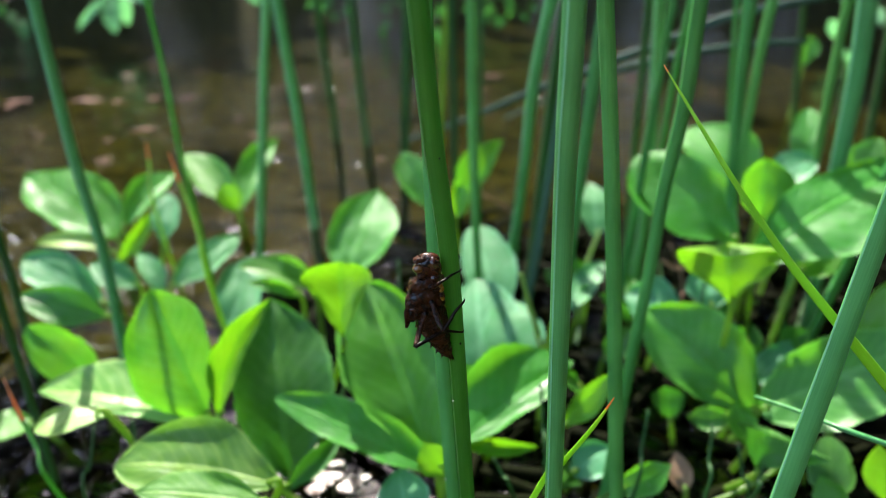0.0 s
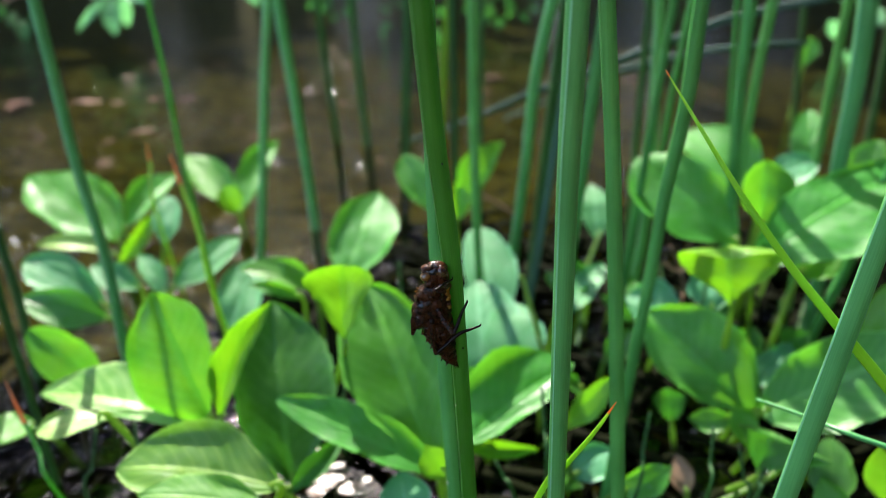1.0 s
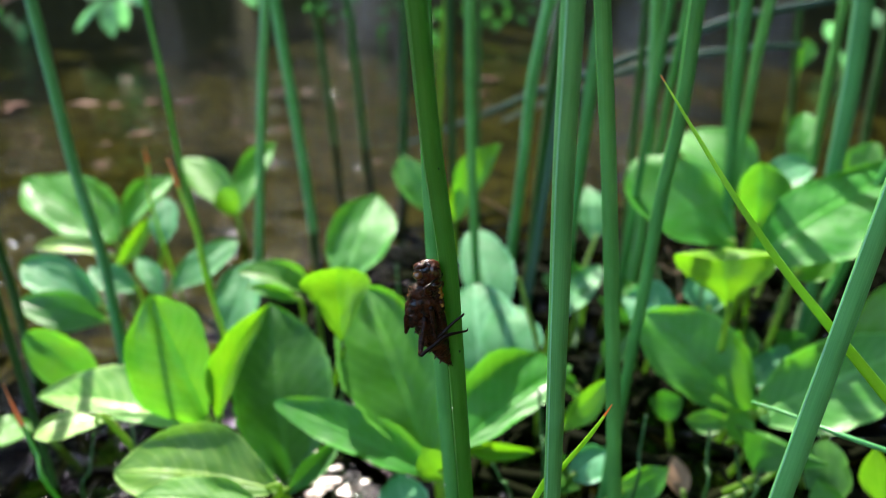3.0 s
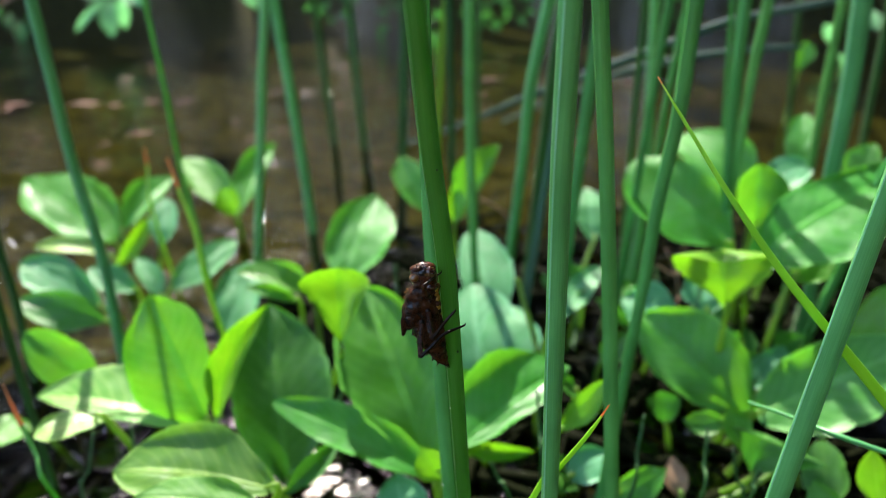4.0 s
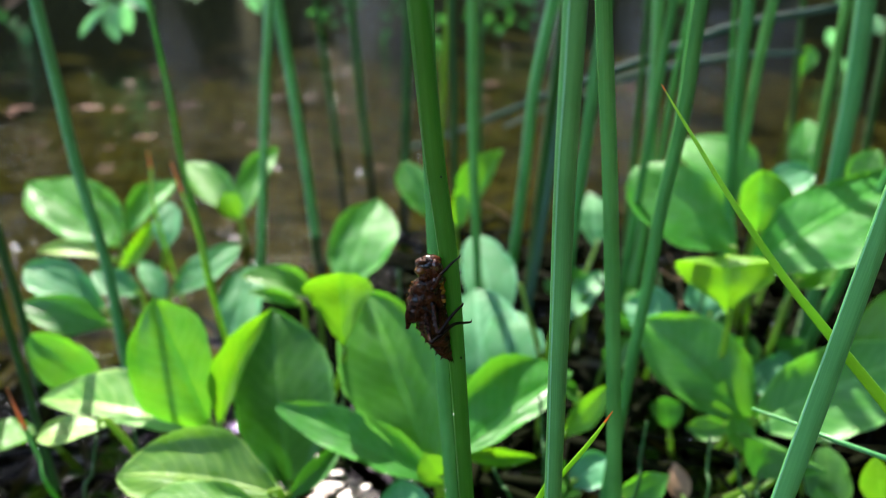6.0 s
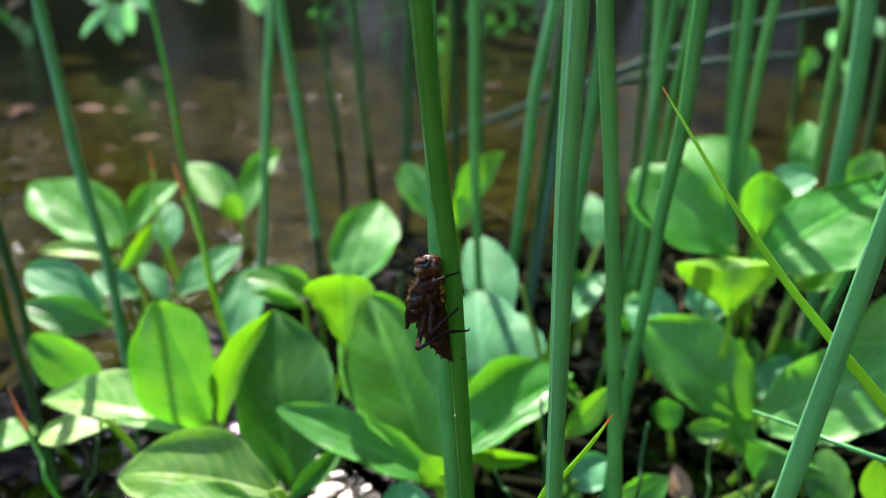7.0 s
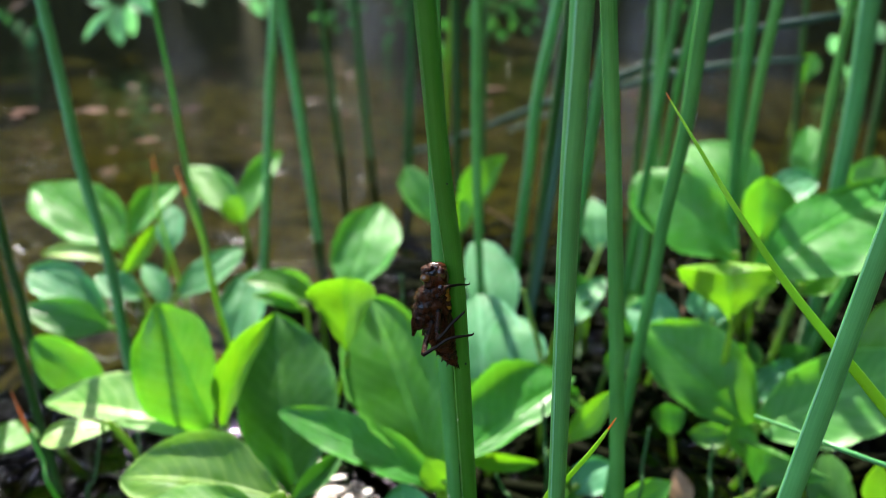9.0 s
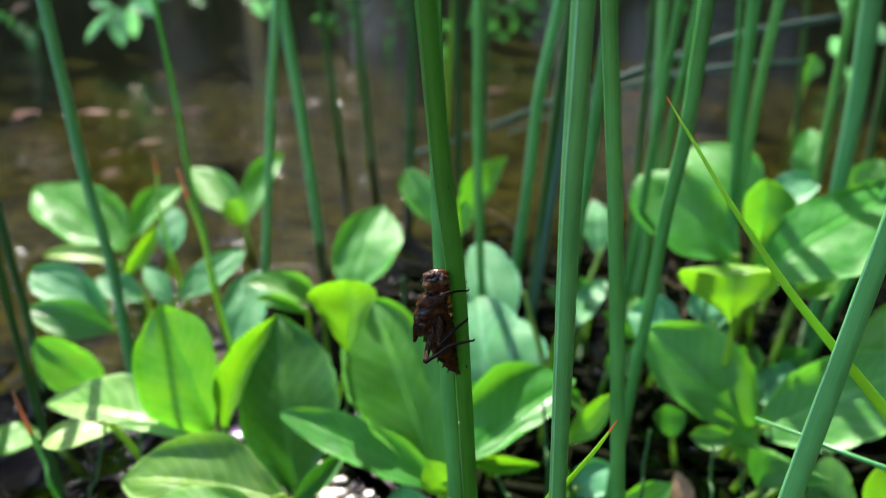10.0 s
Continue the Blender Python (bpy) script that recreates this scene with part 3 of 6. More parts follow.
rush("rush_stem", "smooth round green rush stem standing in water", RUSH_PALE, [(0.0415, 0.4700, -0.0700), (0.0499, 0.4700, 0.0366), (0.0557, 0.4700, 0.1104), (0.0590, 0.4700, 0.1612), (0.0678, 0.4700, 0.2148), (0.0872, 0.4700, 0.3332)], [0.00366, 0.00348, 0.00361, 0.00377, 0.00389, 0.00362], 309)
rush("rush_stem", "dark green rush stem behind others", RUSH_SHADED, [(0.0506, 0.4200, -0.0700), (0.0561, 0.4200, 0.0297), (0.0614, 0.4200, 0.1252), (0.0646, 0.4200, 0.1707), (0.0680, 0.4200, 0.2185), (0.0765, 0.4200, 0.3382)], [0.00302, 0.00287, 0.00293, 0.00309, 0.00321, 0.00298], 290)
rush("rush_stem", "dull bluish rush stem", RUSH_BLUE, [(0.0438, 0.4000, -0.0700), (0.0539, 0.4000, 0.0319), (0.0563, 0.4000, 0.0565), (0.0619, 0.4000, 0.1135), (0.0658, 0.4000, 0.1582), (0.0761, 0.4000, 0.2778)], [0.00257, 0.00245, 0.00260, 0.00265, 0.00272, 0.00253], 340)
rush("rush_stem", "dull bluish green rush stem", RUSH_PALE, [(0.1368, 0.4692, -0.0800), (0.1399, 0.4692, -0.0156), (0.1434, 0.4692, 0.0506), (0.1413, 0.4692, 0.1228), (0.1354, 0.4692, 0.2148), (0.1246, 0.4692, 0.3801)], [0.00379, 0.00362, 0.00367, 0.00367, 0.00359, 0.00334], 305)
rush("rush_stem", "thin dark green rush stem", RUSH_SHADED, [(0.1380, 0.4800, -0.0700), (0.1360, 0.4800, 0.0178), (0.1340, 0.4800, 0.1032), (0.1329, 0.4800, 0.1593), (0.1318, 0.4800, 0.2140), (0.1295, 0.4800, 0.3340)], [0.00264, 0.00252, 0.00235, 0.00224, 0.00214, 0.00199], 299)
rush("rush_stem", "bright green leaning rush stem", RUSH, [(0.0684, 0.2500, -0.0700), (0.0772, 0.2500, 0.0721), (0.0804, 0.2500, 0.1240), (0.0820, 0.2500, 0.1601), (0.0851, 0.2500, 0.1927), (0.0857, 0.2500, 0.2313), (0.0877, 0.2500, 0.3513)], [0.00244, 0.00232, 0.00241, 0.00253, 0.00263, 0.00268, 0.00250], 322)
rush("rush_stem", "thin green rush stem", RUSH, [(0.1362, 0.4950, -0.0800), (0.1485, 0.4950, 0.0253), (0.1569, 0.4950, 0.0986), (0.1594, 0.4950, 0.1445), (0.1638, 0.4950, 0.1984), (0.1802, 0.4950, 0.3956)], [0.00251, 0.00238, 0.00242, 0.00251, 0.00255, 0.00238], 295)
rush("rush_stem", "smooth round green rush stem standing in water", RUSH, [(0.1927, 0.4000, -0.0700), (0.1762, 0.4000, 0.0800), (0.1702, 0.4000, 0.1346), (0.1666, 0.4000, 0.1808), (0.1645, 0.4000, 0.2200), (0.1579, 0.4000, 0.3399)], [0.00339, 0.00322, 0.00334, 0.00345, 0.00357, 0.00332], 285)
rush("rush_stem", "green leaning rush stem", RUSH, [(0.1935, 0.4400, -0.0700), (0.1927, 0.4400, 0.0998), (0.1924, 0.4400, 0.1418), (0.1926, 0.4400, 0.1807), (0.1944, 0.4400, 0.2170), (0.2005, 0.4400, 0.3369)], [0.00279, 0.00265, 0.00281, 0.00295, 0.00308, 0.00287], 325)
rush("rush_stem", "thin dark rush stem far back", RUSH_SHADED, [(0.3179, 0.6000, -0.0700), (0.3112, 0.6000, 0.0177), (0.3071, 0.6000, 0.0717), (0.2984, 0.6000, 0.1367), (0.2909, 0.6000, 0.2051), (0.2778, 0.6000, 0.3243)], [0.00296, 0.00282, 0.00272, 0.00261, 0.00248, 0.00231], 297)
rush("rush_stem", "green leaning rush stem", RUSH, [(0.2472, 0.4400, -0.0700), (0.2432, 0.4400, 0.0630), (0.2417, 0.4400, 0.1116), (0.2401, 0.4400, 0.1669), (0.2396, 0.4400, 0.2170), (0.2386, 0.4400, 0.3370)], [0.00254, 0.00242, 0.00263, 0.00279, 0.00294, 0.00274], 303)
rush("rush_stem", "thick dull green rush stem", RUSH_PALE, [(0.2429, 0.4000, -0.0700), (0.2352, 0.4000, 0.0800), (0.2329, 0.4000, 0.1242), (0.2311, 0.4000, 0.1745), (0.2271, 0.4000, 0.2200), (0.2164, 0.4000, 0.3396)], [0.00462, 0.00440, 0.00478, 0.00508, 0.00535, 0.00497], 333)
rush("rush_stem", "thin dark rush stem far back", RUSH_SHADED, [(0.3472, 0.5500, -0.0700), (0.3427, 0.5500, 0.0371), (0.3402, 0.5500, 0.0961), (0.3379, 0.5500, 0.1417), (0.3358, 0.5500, 0.1844), (0.3298, 0.5500, 0.3043)], [0.00292, 0.00278, 0.00279, 0.00283, 0.00285, 0.00266], 320)
rush("rush_stem", "thick pale green rush stem leaning strongly", RUSH_PALE, [(0.0743, 0.1450, -0.0700), (0.0905, 0.1450, 0.1177), (0.0941, 0.1450, 0.1584), (0.0963, 0.1450, 0.1842), (0.0993, 0.1450, 0.2196), (0.1036, 0.1450, 0.2694)], [0.00302, 0.00288, 0.00262, 0.00246, 0.00224, 0.00208], 341)
rush("rush_stem", "dark green leaning rush stem", RUSH, [(0.2012, 0.3600, -0.0700), (0.2142, 0.3600, 0.0063), (0.2204, 0.3600, 0.0423), (0.2300, 0.3600, 0.0866), (0.2362, 0.3600, 0.1255), (0.2422, 0.3600, 0.1493), (0.2545, 0.3600, 0.1977)], [0.00303, 0.00289, 0.00293, 0.00293, 0.00294, 0.00299, 0.00278], 315)
rush("rush_stem", "green leaning rush stem", RUSH_PALE, [(-0.1939, 0.3600, -0.0700), (-0.1940, 0.3600, 0.0306), (-0.1940, 0.3600, 0.0866), (-0.1986, 0.3600, 0.1399), (-0.1996, 0.3600, 0.1820), (-0.2008, 0.3600, 0.2230), (-0.2041, 0.3600, 0.3430)], [0.00311, 0.00296, 0.00287, 0.00277, 0.00271, 0.00264, 0.00245], 324)
rush("rush_stem", "thin green leaning rush stem", RUSH_FRESH, [(-0.1633, 0.4500, -0.0700), (-0.1669, 0.4500, -0.0145), (-0.1716, 0.4500, 0.0588), (-0.1769, 0.4500, 0.1124), (-0.1789, 0.4500, 0.1650), (-0.1822, 0.4500, 0.2147), (-0.1902, 0.4500, 0.3344)], [0.00184, 0.00175, 0.00165, 0.00158, 0.00150, 0.00143, 0.00133], 344)
rush("rush_stem", "smooth round green rush stem standing in water", RUSH_PALE, [(-0.1576, 0.5000, -0.0700), (-0.1502, 0.5000, -0.0122), (-0.1367, 0.5000, 0.0927), (-0.1288, 0.5000, 0.1556), (-0.1204, 0.5000, 0.2125), (-0.1031, 0.5000, 0.3313)], [0.00339, 0.00323, 0.00310, 0.00306, 0.00302, 0.00281], 335)
rush("rush_stem", "smooth round green rush stem standing in water", RUSH_PALE, [(-0.1157, 0.6000, -0.1000), (-0.1200, 0.6000, -0.0224), (-0.1236, 0.6000, 0.0452), (-0.1297, 0.6000, 0.1221), (-0.1372, 0.6000, 0.2051), (-0.1515, 0.6000, 0.3644)], [0.00396, 0.00377, 0.00404, 0.00425, 0.00439, 0.00408], 327)
rush("rush_stem", "thin dark rush stem far back", RUSH_SHADED, [(-0.1394, 0.9000, -0.1000), (-0.1398, 0.9000, -0.0901), (-0.1437, 0.9000, 0.0059), (-0.1492, 0.9000, 0.0800), (-0.1570, 0.9000, 0.1694), (-0.1713, 0.9000, 0.3325)], [0.00510, 0.00485, 0.00466, 0.00451, 0.00432, 0.00402], 291)
rush("rush_stem", "thin dark rush stem far back", RUSH_SHADED, [(-0.0930, 0.8800, -0.1000), (-0.0971, 0.8800, -0.0504), (-0.1033, 0.8800, 0.0261), (-0.1080, 0.8800, 0.1047), (-0.1128, 0.8800, 0.1841), (-0.1223, 0.8800, 0.3437)], [0.00492, 0.00468, 0.00463, 0.00456, 0.00448, 0.00417], 344)
rush("rush_stem", "dark green rush stem far back", RUSH_SHADED, [(-0.0490, 0.7500, -0.1000), (-0.0450, 0.7500, 0.0141), (-0.0416, 0.7500, 0.1083), (-0.0386, 0.7500, 0.1938), (-0.0326, 0.7500, 0.3573)], [0.00529, 0.00503, 0.00475, 0.00451, 0.00430, 0.00400], 324)
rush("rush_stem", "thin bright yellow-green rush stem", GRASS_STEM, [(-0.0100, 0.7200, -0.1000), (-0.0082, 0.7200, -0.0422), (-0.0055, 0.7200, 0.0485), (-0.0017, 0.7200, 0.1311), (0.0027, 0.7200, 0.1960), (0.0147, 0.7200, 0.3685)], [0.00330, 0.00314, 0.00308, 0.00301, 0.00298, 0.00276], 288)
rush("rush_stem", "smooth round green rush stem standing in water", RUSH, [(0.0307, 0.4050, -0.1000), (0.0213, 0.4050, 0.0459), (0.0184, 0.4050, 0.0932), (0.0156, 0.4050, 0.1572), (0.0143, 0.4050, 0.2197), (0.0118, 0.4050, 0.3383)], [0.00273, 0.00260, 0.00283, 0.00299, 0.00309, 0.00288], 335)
rush("rush_stem", "thin dark rush stem far back", RUSH_SHADED, [(0.0298, 0.6000, -0.0700), (0.0305, 0.6000, 0.0065), (0.0310, 0.6000, 0.0612), (0.0299, 0.6000, 0.1367), (0.0295, 0.6000, 0.2051), (0.0286, 0.6000, 0.3250)], [0.00229, 0.00218, 0.00211, 0.00200, 0.00191, 0.00178], 341)
rush("rush_stem", "dark rush stem far back", RUSH_SHADED, [(0.0112, 0.6200, -0.0700), (0.0098, 0.6200, -0.0017), (0.0083, 0.6200, 0.0658), (0.0070, 0.6200, 0.1329), (0.0053, 0.6200, 0.1900), (0.0017, 0.6200, 0.3099)], [0.00332, 0.00316, 0.00317, 0.00318, 0.00319, 0.00296], 330)
rush("rush_stem", "dull green rush stem", RUSH_SHADED, [(-0.2543, 0.3600, -0.0700), (-0.2516, 0.3600, 0.0146), (-0.2501, 0.3600, 0.0575), (-0.2510, 0.3600, 0.0901), (-0.2506, 0.3600, 0.1271), (-0.2494, 0.3600, 0.2471)], [0.00226, 0.00215, 0.00215, 0.00217, 0.00217, 0.00202], 315)
rush("rush_stem", "dark brownish green rush stem", RUSH_SHADED, [(-0.1938, 0.2700, -0.0700), (-0.1945, 0.2700, -0.0037), (-0.1950, 0.2700, 0.0547), (-0.1955, 0.2700, 0.0971), (-0.1949, 0.2700, 0.1274), (-0.1926, 0.2700, 0.2474)], [0.00179, 0.00171, 0.00163, 0.00159, 0.00157, 0.00146], 290)
rush("rush_stem", "thin green rush stem", RUSH, [(0.2278, 0.5000, -0.0700), (0.2090, 0.5000, 0.0927), (0.2041, 0.5000, 0.1353), (0.1997, 0.5000, 0.1790), (0.1875, 0.5000, 0.2984)], [0.00184, 0.00176, 0.00170, 0.00164, 0.00152], 315)
rush("rush_stem", "thin green rush stem among leaves", RUSH, [(0.1099, 0.4200, -0.1057), (0.1138, 0.4200, -0.0539), (0.1175, 0.4200, 0.0121), (0.1209, 0.4200, 0.0715), (0.1294, 0.4200, 0.2213), (0.1332, 0.4200, 0.3013)], [0.00249, 0.00251, 0.00248, 0.00246, 0.00229], 315)
rush("rush_stem", "green rush stem low among others", RUSH, [(0.0613, 0.3600, -0.0942), (0.0629, 0.3600, -0.0549), (0.0640, 0.3600, -0.0105), (0.0673, 0.3600, 0.0461), (0.0789, 0.3600, 0.2458)], [0.00316, 0.00336, 0.00352, 0.00361, 0.00336], 340)
grass("grass_blade", "pointed yellow-green grass blade leaning across rushes", GRASS, [(0.1310, 0.1444, 0.1220), (0.1150, 0.1481, 0.1402), (0.0974, 0.1524, 0.1596), (0.0838, 0.1559, 0.1749), (0.0707, 0.1626, 0.1923), (0.0600, 0.1697, 0.2083), (0.0530, 0.1745, 0.2190)], [0.00164, 0.00154, 0.00122, 0.00098, 0.00070, 0.00042, 0.00010], 0.03, 0.25, GRASS_TIP)
grass("grass_blade", "yellow grass blade with a withered orange tip", GRASS, [(-0.0356, 0.1617, -0.0700), (0.0221, 0.1417, 0.1110), (0.0297, 0.1427, 0.1231), (0.0370, 0.1434, 0.1344), (0.0417, 0.1440, 0.1431)], [0.00091, 0.00091, 0.00081, 0.00065, 0.00014], 0.12, 0.25, GRASS_TIP)
grass("grass_blade", "thin yellow grass blade with a withered orange tip", GRASS, [(-0.1262, 0.3838, -0.0700), (-0.1373, 0.3638, 0.0592), (-0.1427, 0.3695, 0.0965), (-0.1508, 0.3781, 0.1158), (-0.1586, 0.3867, 0.1351)], [0.00150, 0.00150, 0.00135, 0.00110, 0.00030], 0.22, 0.25, GRASS_TIP)
grass("grass_blade", "thin yellow-green grass tip", GRASS, [(-0.1977, 0.4869, -0.0700), (-0.2080, 0.4669, 0.0693), (-0.2121, 0.4801, 0.0990), (-0.2149, 0.4864, 0.1131)], [0.00120, 0.00120, 0.00110, 0.00040], 0.30, 0.25, GRASS_TIP)
grass("grass_blade", "withered orange and green grass blade", RUSH_FRESH, [(-0.1410, 0.2505, -0.0700), (-0.1667, 0.2305, 0.0302), (-0.1760, 0.2385, 0.0480), (-0.1838, 0.2449, 0.0625), (-0.1899, 0.2504, 0.0748)], [0.00130, 0.00130, 0.00130, 0.00110, 0.00030], 0.35, 0.25, GRASS_TIP)
grass("bent_rush", "bent dull bluish rush lying over others", RUSH_BLUE, [(-0.0648, 0.9241, -0.0102), (-0.0096, 0.8237, 0.0349), (0.0386, 0.7132, 0.0817), (0.0811, 0.6420, 0.1184), (0.1395, 0.5918, 0.1532), (0.1893, 0.5799, 0.1756), (0.2264, 0.5656, 0.1927), (0.2941, 0.5505, 0.2080)], [0.00309, 0.00307, 0.00322, 0.00338, 0.00353, 0.00319, 0.00307, 0.00254], 0.00, 0.60, GRASS_TIP)
grass("bent_rush", "bent dull bluish rush lying over others", RUSH_BLUE, [(0.0887, 1.0175, 0.0031), (0.1270, 0.8393, 0.0698), (0.1513, 0.7068, 0.1165), (0.1747, 0.6517, 0.1403), (0.2175, 0.6158, 0.1578), (0.2573, 0.5975, 0.1661), (0.2998, 0.5983, 0.1678)], [0.00293, 0.00273, 0.00284, 0.00312, 0.00268, 0.00236, 0.00212], 0.00, 0.60, GRASS_TIP)
grass("bent_stalk", "pale thin bent stalk", RUSH_PALE, [(0.1326, 0.1582, 0.1136), (0.1188, 0.1690, 0.1133), (0.1126, 0.1835, 0.1089), (0.1055, 0.1978, 0.1041)], [0.00081, 0.00085, 0.00073, 0.00059], 0.00, 0.80, GRASS_TIP)
grass("dry_stalk", "thin withered brown stalk", DEAD, [(0.0574, 0.5624, -0.0700), (0.0590, 0.5424, -0.0070), (0.0605, 0.5563, 0.0242), (0.0517, 0.5612, 0.0354), (0.0322, 0.5658, 0.0456)], [0.00146, 0.00146, 0.00146, 0.00146, 0.00098], 0.00, 0.90, GRASS_TIP)
grass("bent_stalk", "bent green stalk low over water", PETIOLE, [(0.2050, 0.2823, -0.0700), (0.1652, 0.2623, 0.0278), (0.1558, 0.2582, 0.0185), (0.1411, 0.2545, 0.0102), (0.1236, 0.2514, 0.0033)], [0.00121, 0.00121, 0.00134, 0.00134, 0.00134], 0.00, 0.90, GRASS_TIP)
grass("bent_stalk", "green stalk among leaves", PETIOLE, [(0.0543, 0.3228, -0.0700), (0.0486, 0.3028, 0.0450), (0.0471, 0.3100, 0.0611), (0.0427, 0.3165, 0.0758), (0.0386, 0.3228, 0.0899)], [0.00146, 0.00146, 0.00146, 0.00132, 0.00117], 0.00, 0.90, GRASS_TIP)
grass("leaf_stalk", "green leaf stalk rising from dark water", RUSH_SHADED, [(-0.1586, 0.2433, -0.0700), (-0.1504, 0.2233, 0.0340), (-0.1485, 0.2291, 0.0470), (-0.1468, 0.2354, 0.0611)], [0.00083, 0.00083, 0.00071, 0.00059], 0.00, 0.90, GRASS_TIP)
grass("leaf_stalk", "green leaf stalk rising from dark water", RUSH_SHADED, [(-0.1233, 0.2532, -0.0700), (-0.1316, 0.2332, 0.0340), (-0.1335, 0.2392, 0.0474), (-0.1350, 0.2440, 0.0581)], [0.00086, 0.00086, 0.00073, 0.00061], 0.00, 0.90, GRASS_TIP)
grass("leaf_stalk", "green leaf stalk rising from dark water", RUSH_SHADED, [(0.1006, 0.2433, -0.0700), (0.1077, 0.2233, 0.0340), (0.1096, 0.2301, 0.0492), (0.1110, 0.2359, 0.0622)], [0.00083, 0.00083, 0.00071, 0.00059], 0.00, 0.90, GRASS_TIP)
grass("leaf_stalk", "green leaf stalk rising from dark water", RUSH_SHADED, [(0.1355, 0.2417, -0.0700), (0.1246, 0.2217, 0.0340), (0.1227, 0.2260, 0.0437), (0.1213, 0.2308, 0.0545)], [0.00083, 0.00083, 0.00071, 0.00059], 0.00, 0.90, GRASS_TIP)
grass("leaf_stalk", "green leaf stalk rising from dark water", RUSH_SHADED, [(0.0693, 0.2466, -0.0700), (0.0793, 0.2266, 0.0340), (0.0824, 0.2344, 0.0515), (0.0853, 0.2407, 0.0657)], [0.00084, 0.00084, 0.00072, 0.00060], 0.00, 0.90, GRASS_TIP)
grass("leaf_stalk", "green leaf stalk rising from dark water", RUSH_SHADED, [(0.0577, 0.2433, -0.0700), (0.0287, 0.2233, 0.0340), (0.0237, 0.2272, 0.0427), (0.0199, 0.2301, 0.0492)], [0.00083, 0.00083, 0.00071, 0.00059], 0.00, 0.90, GRASS_TIP)
grass("leaf_stalk", "green leaf stalk rising from dark water", RUSH_SHADED, [(0.1058, 0.2417, -0.0700), (0.1260, 0.2217, 0.0340), (0.1289, 0.2251, 0.0415), (0.1324, 0.2280, 0.0480)], [0.00083, 0.00083, 0.00071, 0.00059], 0.00, 0.90, GRASS_TIP)
grass("leaf_stalk", "green leaf stalk rising from dark water", RUSH_SHADED, [(0.0458, 0.2602, -0.0700), (0.0434, 0.2402, 0.0340), (0.0427, 0.2483, 0.0522), (0.0415, 0.2554, 0.0682)], [0.00087, 0.00087, 0.00075, 0.00062], 0.00, 0.90, GRASS_TIP)
grass("leaf_stalk", "green leaf stalk rising from dark water", RUSH_SHADED, [(-0.0238, 0.3620, -0.0700), (-0.0254, 0.3420, 0.0340), (-0.0260, 0.3526, 0.0578), (-0.0273, 0.3618, 0.0786)], [0.00114, 0.00114, 0.00098, 0.00081], 0.00, 0.90, GRASS_TIP)
grass("leaf_stalk", "green leaf stalk rising from dark water", RUSH_SHADED, [(-0.0549, 0.2955, -0.0700), (-0.0508, 0.2755, 0.0340), (-0.0497, 0.2823, 0.0491), (-0.0508, 0.2879, 0.0617)], [0.00097, 0.00097, 0.00083, 0.00069], 0.00, 0.90, GRASS_TIP)
grass("leaf_stalk", "green leaf stalk rising from dark water", RUSH_SHADED, [(0.1374, 0.3503, -0.0700), (0.1406, 0.3303, 0.0340), (0.1418, 0.3406, 0.0571), (0.1444, 0.3483, 0.0745)], [0.00111, 0.00111, 0.00095, 0.00079], 0.00, 0.90, GRASS_TIP)
grass("leaf_stalk", "dim green leaf stalk rising from dark water", RUSH_SHADED, [(0.1145, 0.3155, -0.0700), (0.1147, 0.3227, -0.0577), (0.1162, 0.3485, -0.0249), (0.1157, 0.3703, 0.0078)], [0.0016, 0.0015, 0.0013, 0.0010], 0.00, 0.90, GRASS_TIP)
grass("leaf_stalk", "dim green leaf stalk rising from dark water", RUSH_SHADED, [(0.1144, 0.2901, -0.0700), (0.1173, 0.3074, -0.0430), (0.1215, 0.3279, -0.0211), (0.1237, 0.3444, 0.0008)], [0.0016, 0.0015, 0.0013, 0.0010], 0.00, 0.90, GRASS_TIP)
grass("leaf_stalk", "dim green leaf stalk rising from dark water", RUSH_SHADED, [(0.1077, 0.2620, -0.0700), (0.1180, 0.2930, -0.0261), (0.1237, 0.3094, -0.0126), (0.1275, 0.3217, 0.0010)], [0.0016, 0.0015, 0.0013, 0.0010], 0.00, 0.90, GRASS_TIP)
grass("leaf_stalk", "dim green leaf stalk rising from dark water", RUSH_SHADED, [(0.1159, 0.2348, -0.0700), (0.1334, 0.2766, -0.0137), (0.1395, 0.2909, -0.0040), (0.1436, 0.3011, 0.0057)], [0.0016, 0.0015, 0.0013, 0.0010], 0.00, 0.90, GRASS_TIP)
grass("leaf_stalk", "dim green leaf stalk rising from dark water", RUSH_SHADED, [(0.1414, 0.2448, -0.0700), (0.1464, 0.2843, -0.0211), (0.1489, 0.2982, -0.0125), (0.1495, 0.3082, -0.0039)], [0.0016, 0.0015, 0.0013, 0.0010], 0.00, 0.90, GRASS_TIP)
grass("leaf_stalk", "dim green leaf stalk rising from dark water", RUSH_SHADED, [(0.1384, 0.2279, -0.0700), (0.1512, 0.2776, -0.0116), (0.1550, 0.2901, -0.0057), (0.1567, 0.2986, 0.0002)], [0.0016, 0.0015, 0.0013, 0.0010], 0.00, 0.90, GRASS_TIP)
grass("leaf_stalk", "dim green leaf stalk rising from dark water", RUSH_SHADED, [(0.1336, 0.2572, -0.0700), (0.1334, 0.2920, -0.0284), (0.1343, 0.3057, -0.0208), (0.1333, 0.3154, -0.0131)], [0.0016, 0.0015, 0.0013, 0.0010], 0.00, 0.90, GRASS_TIP)
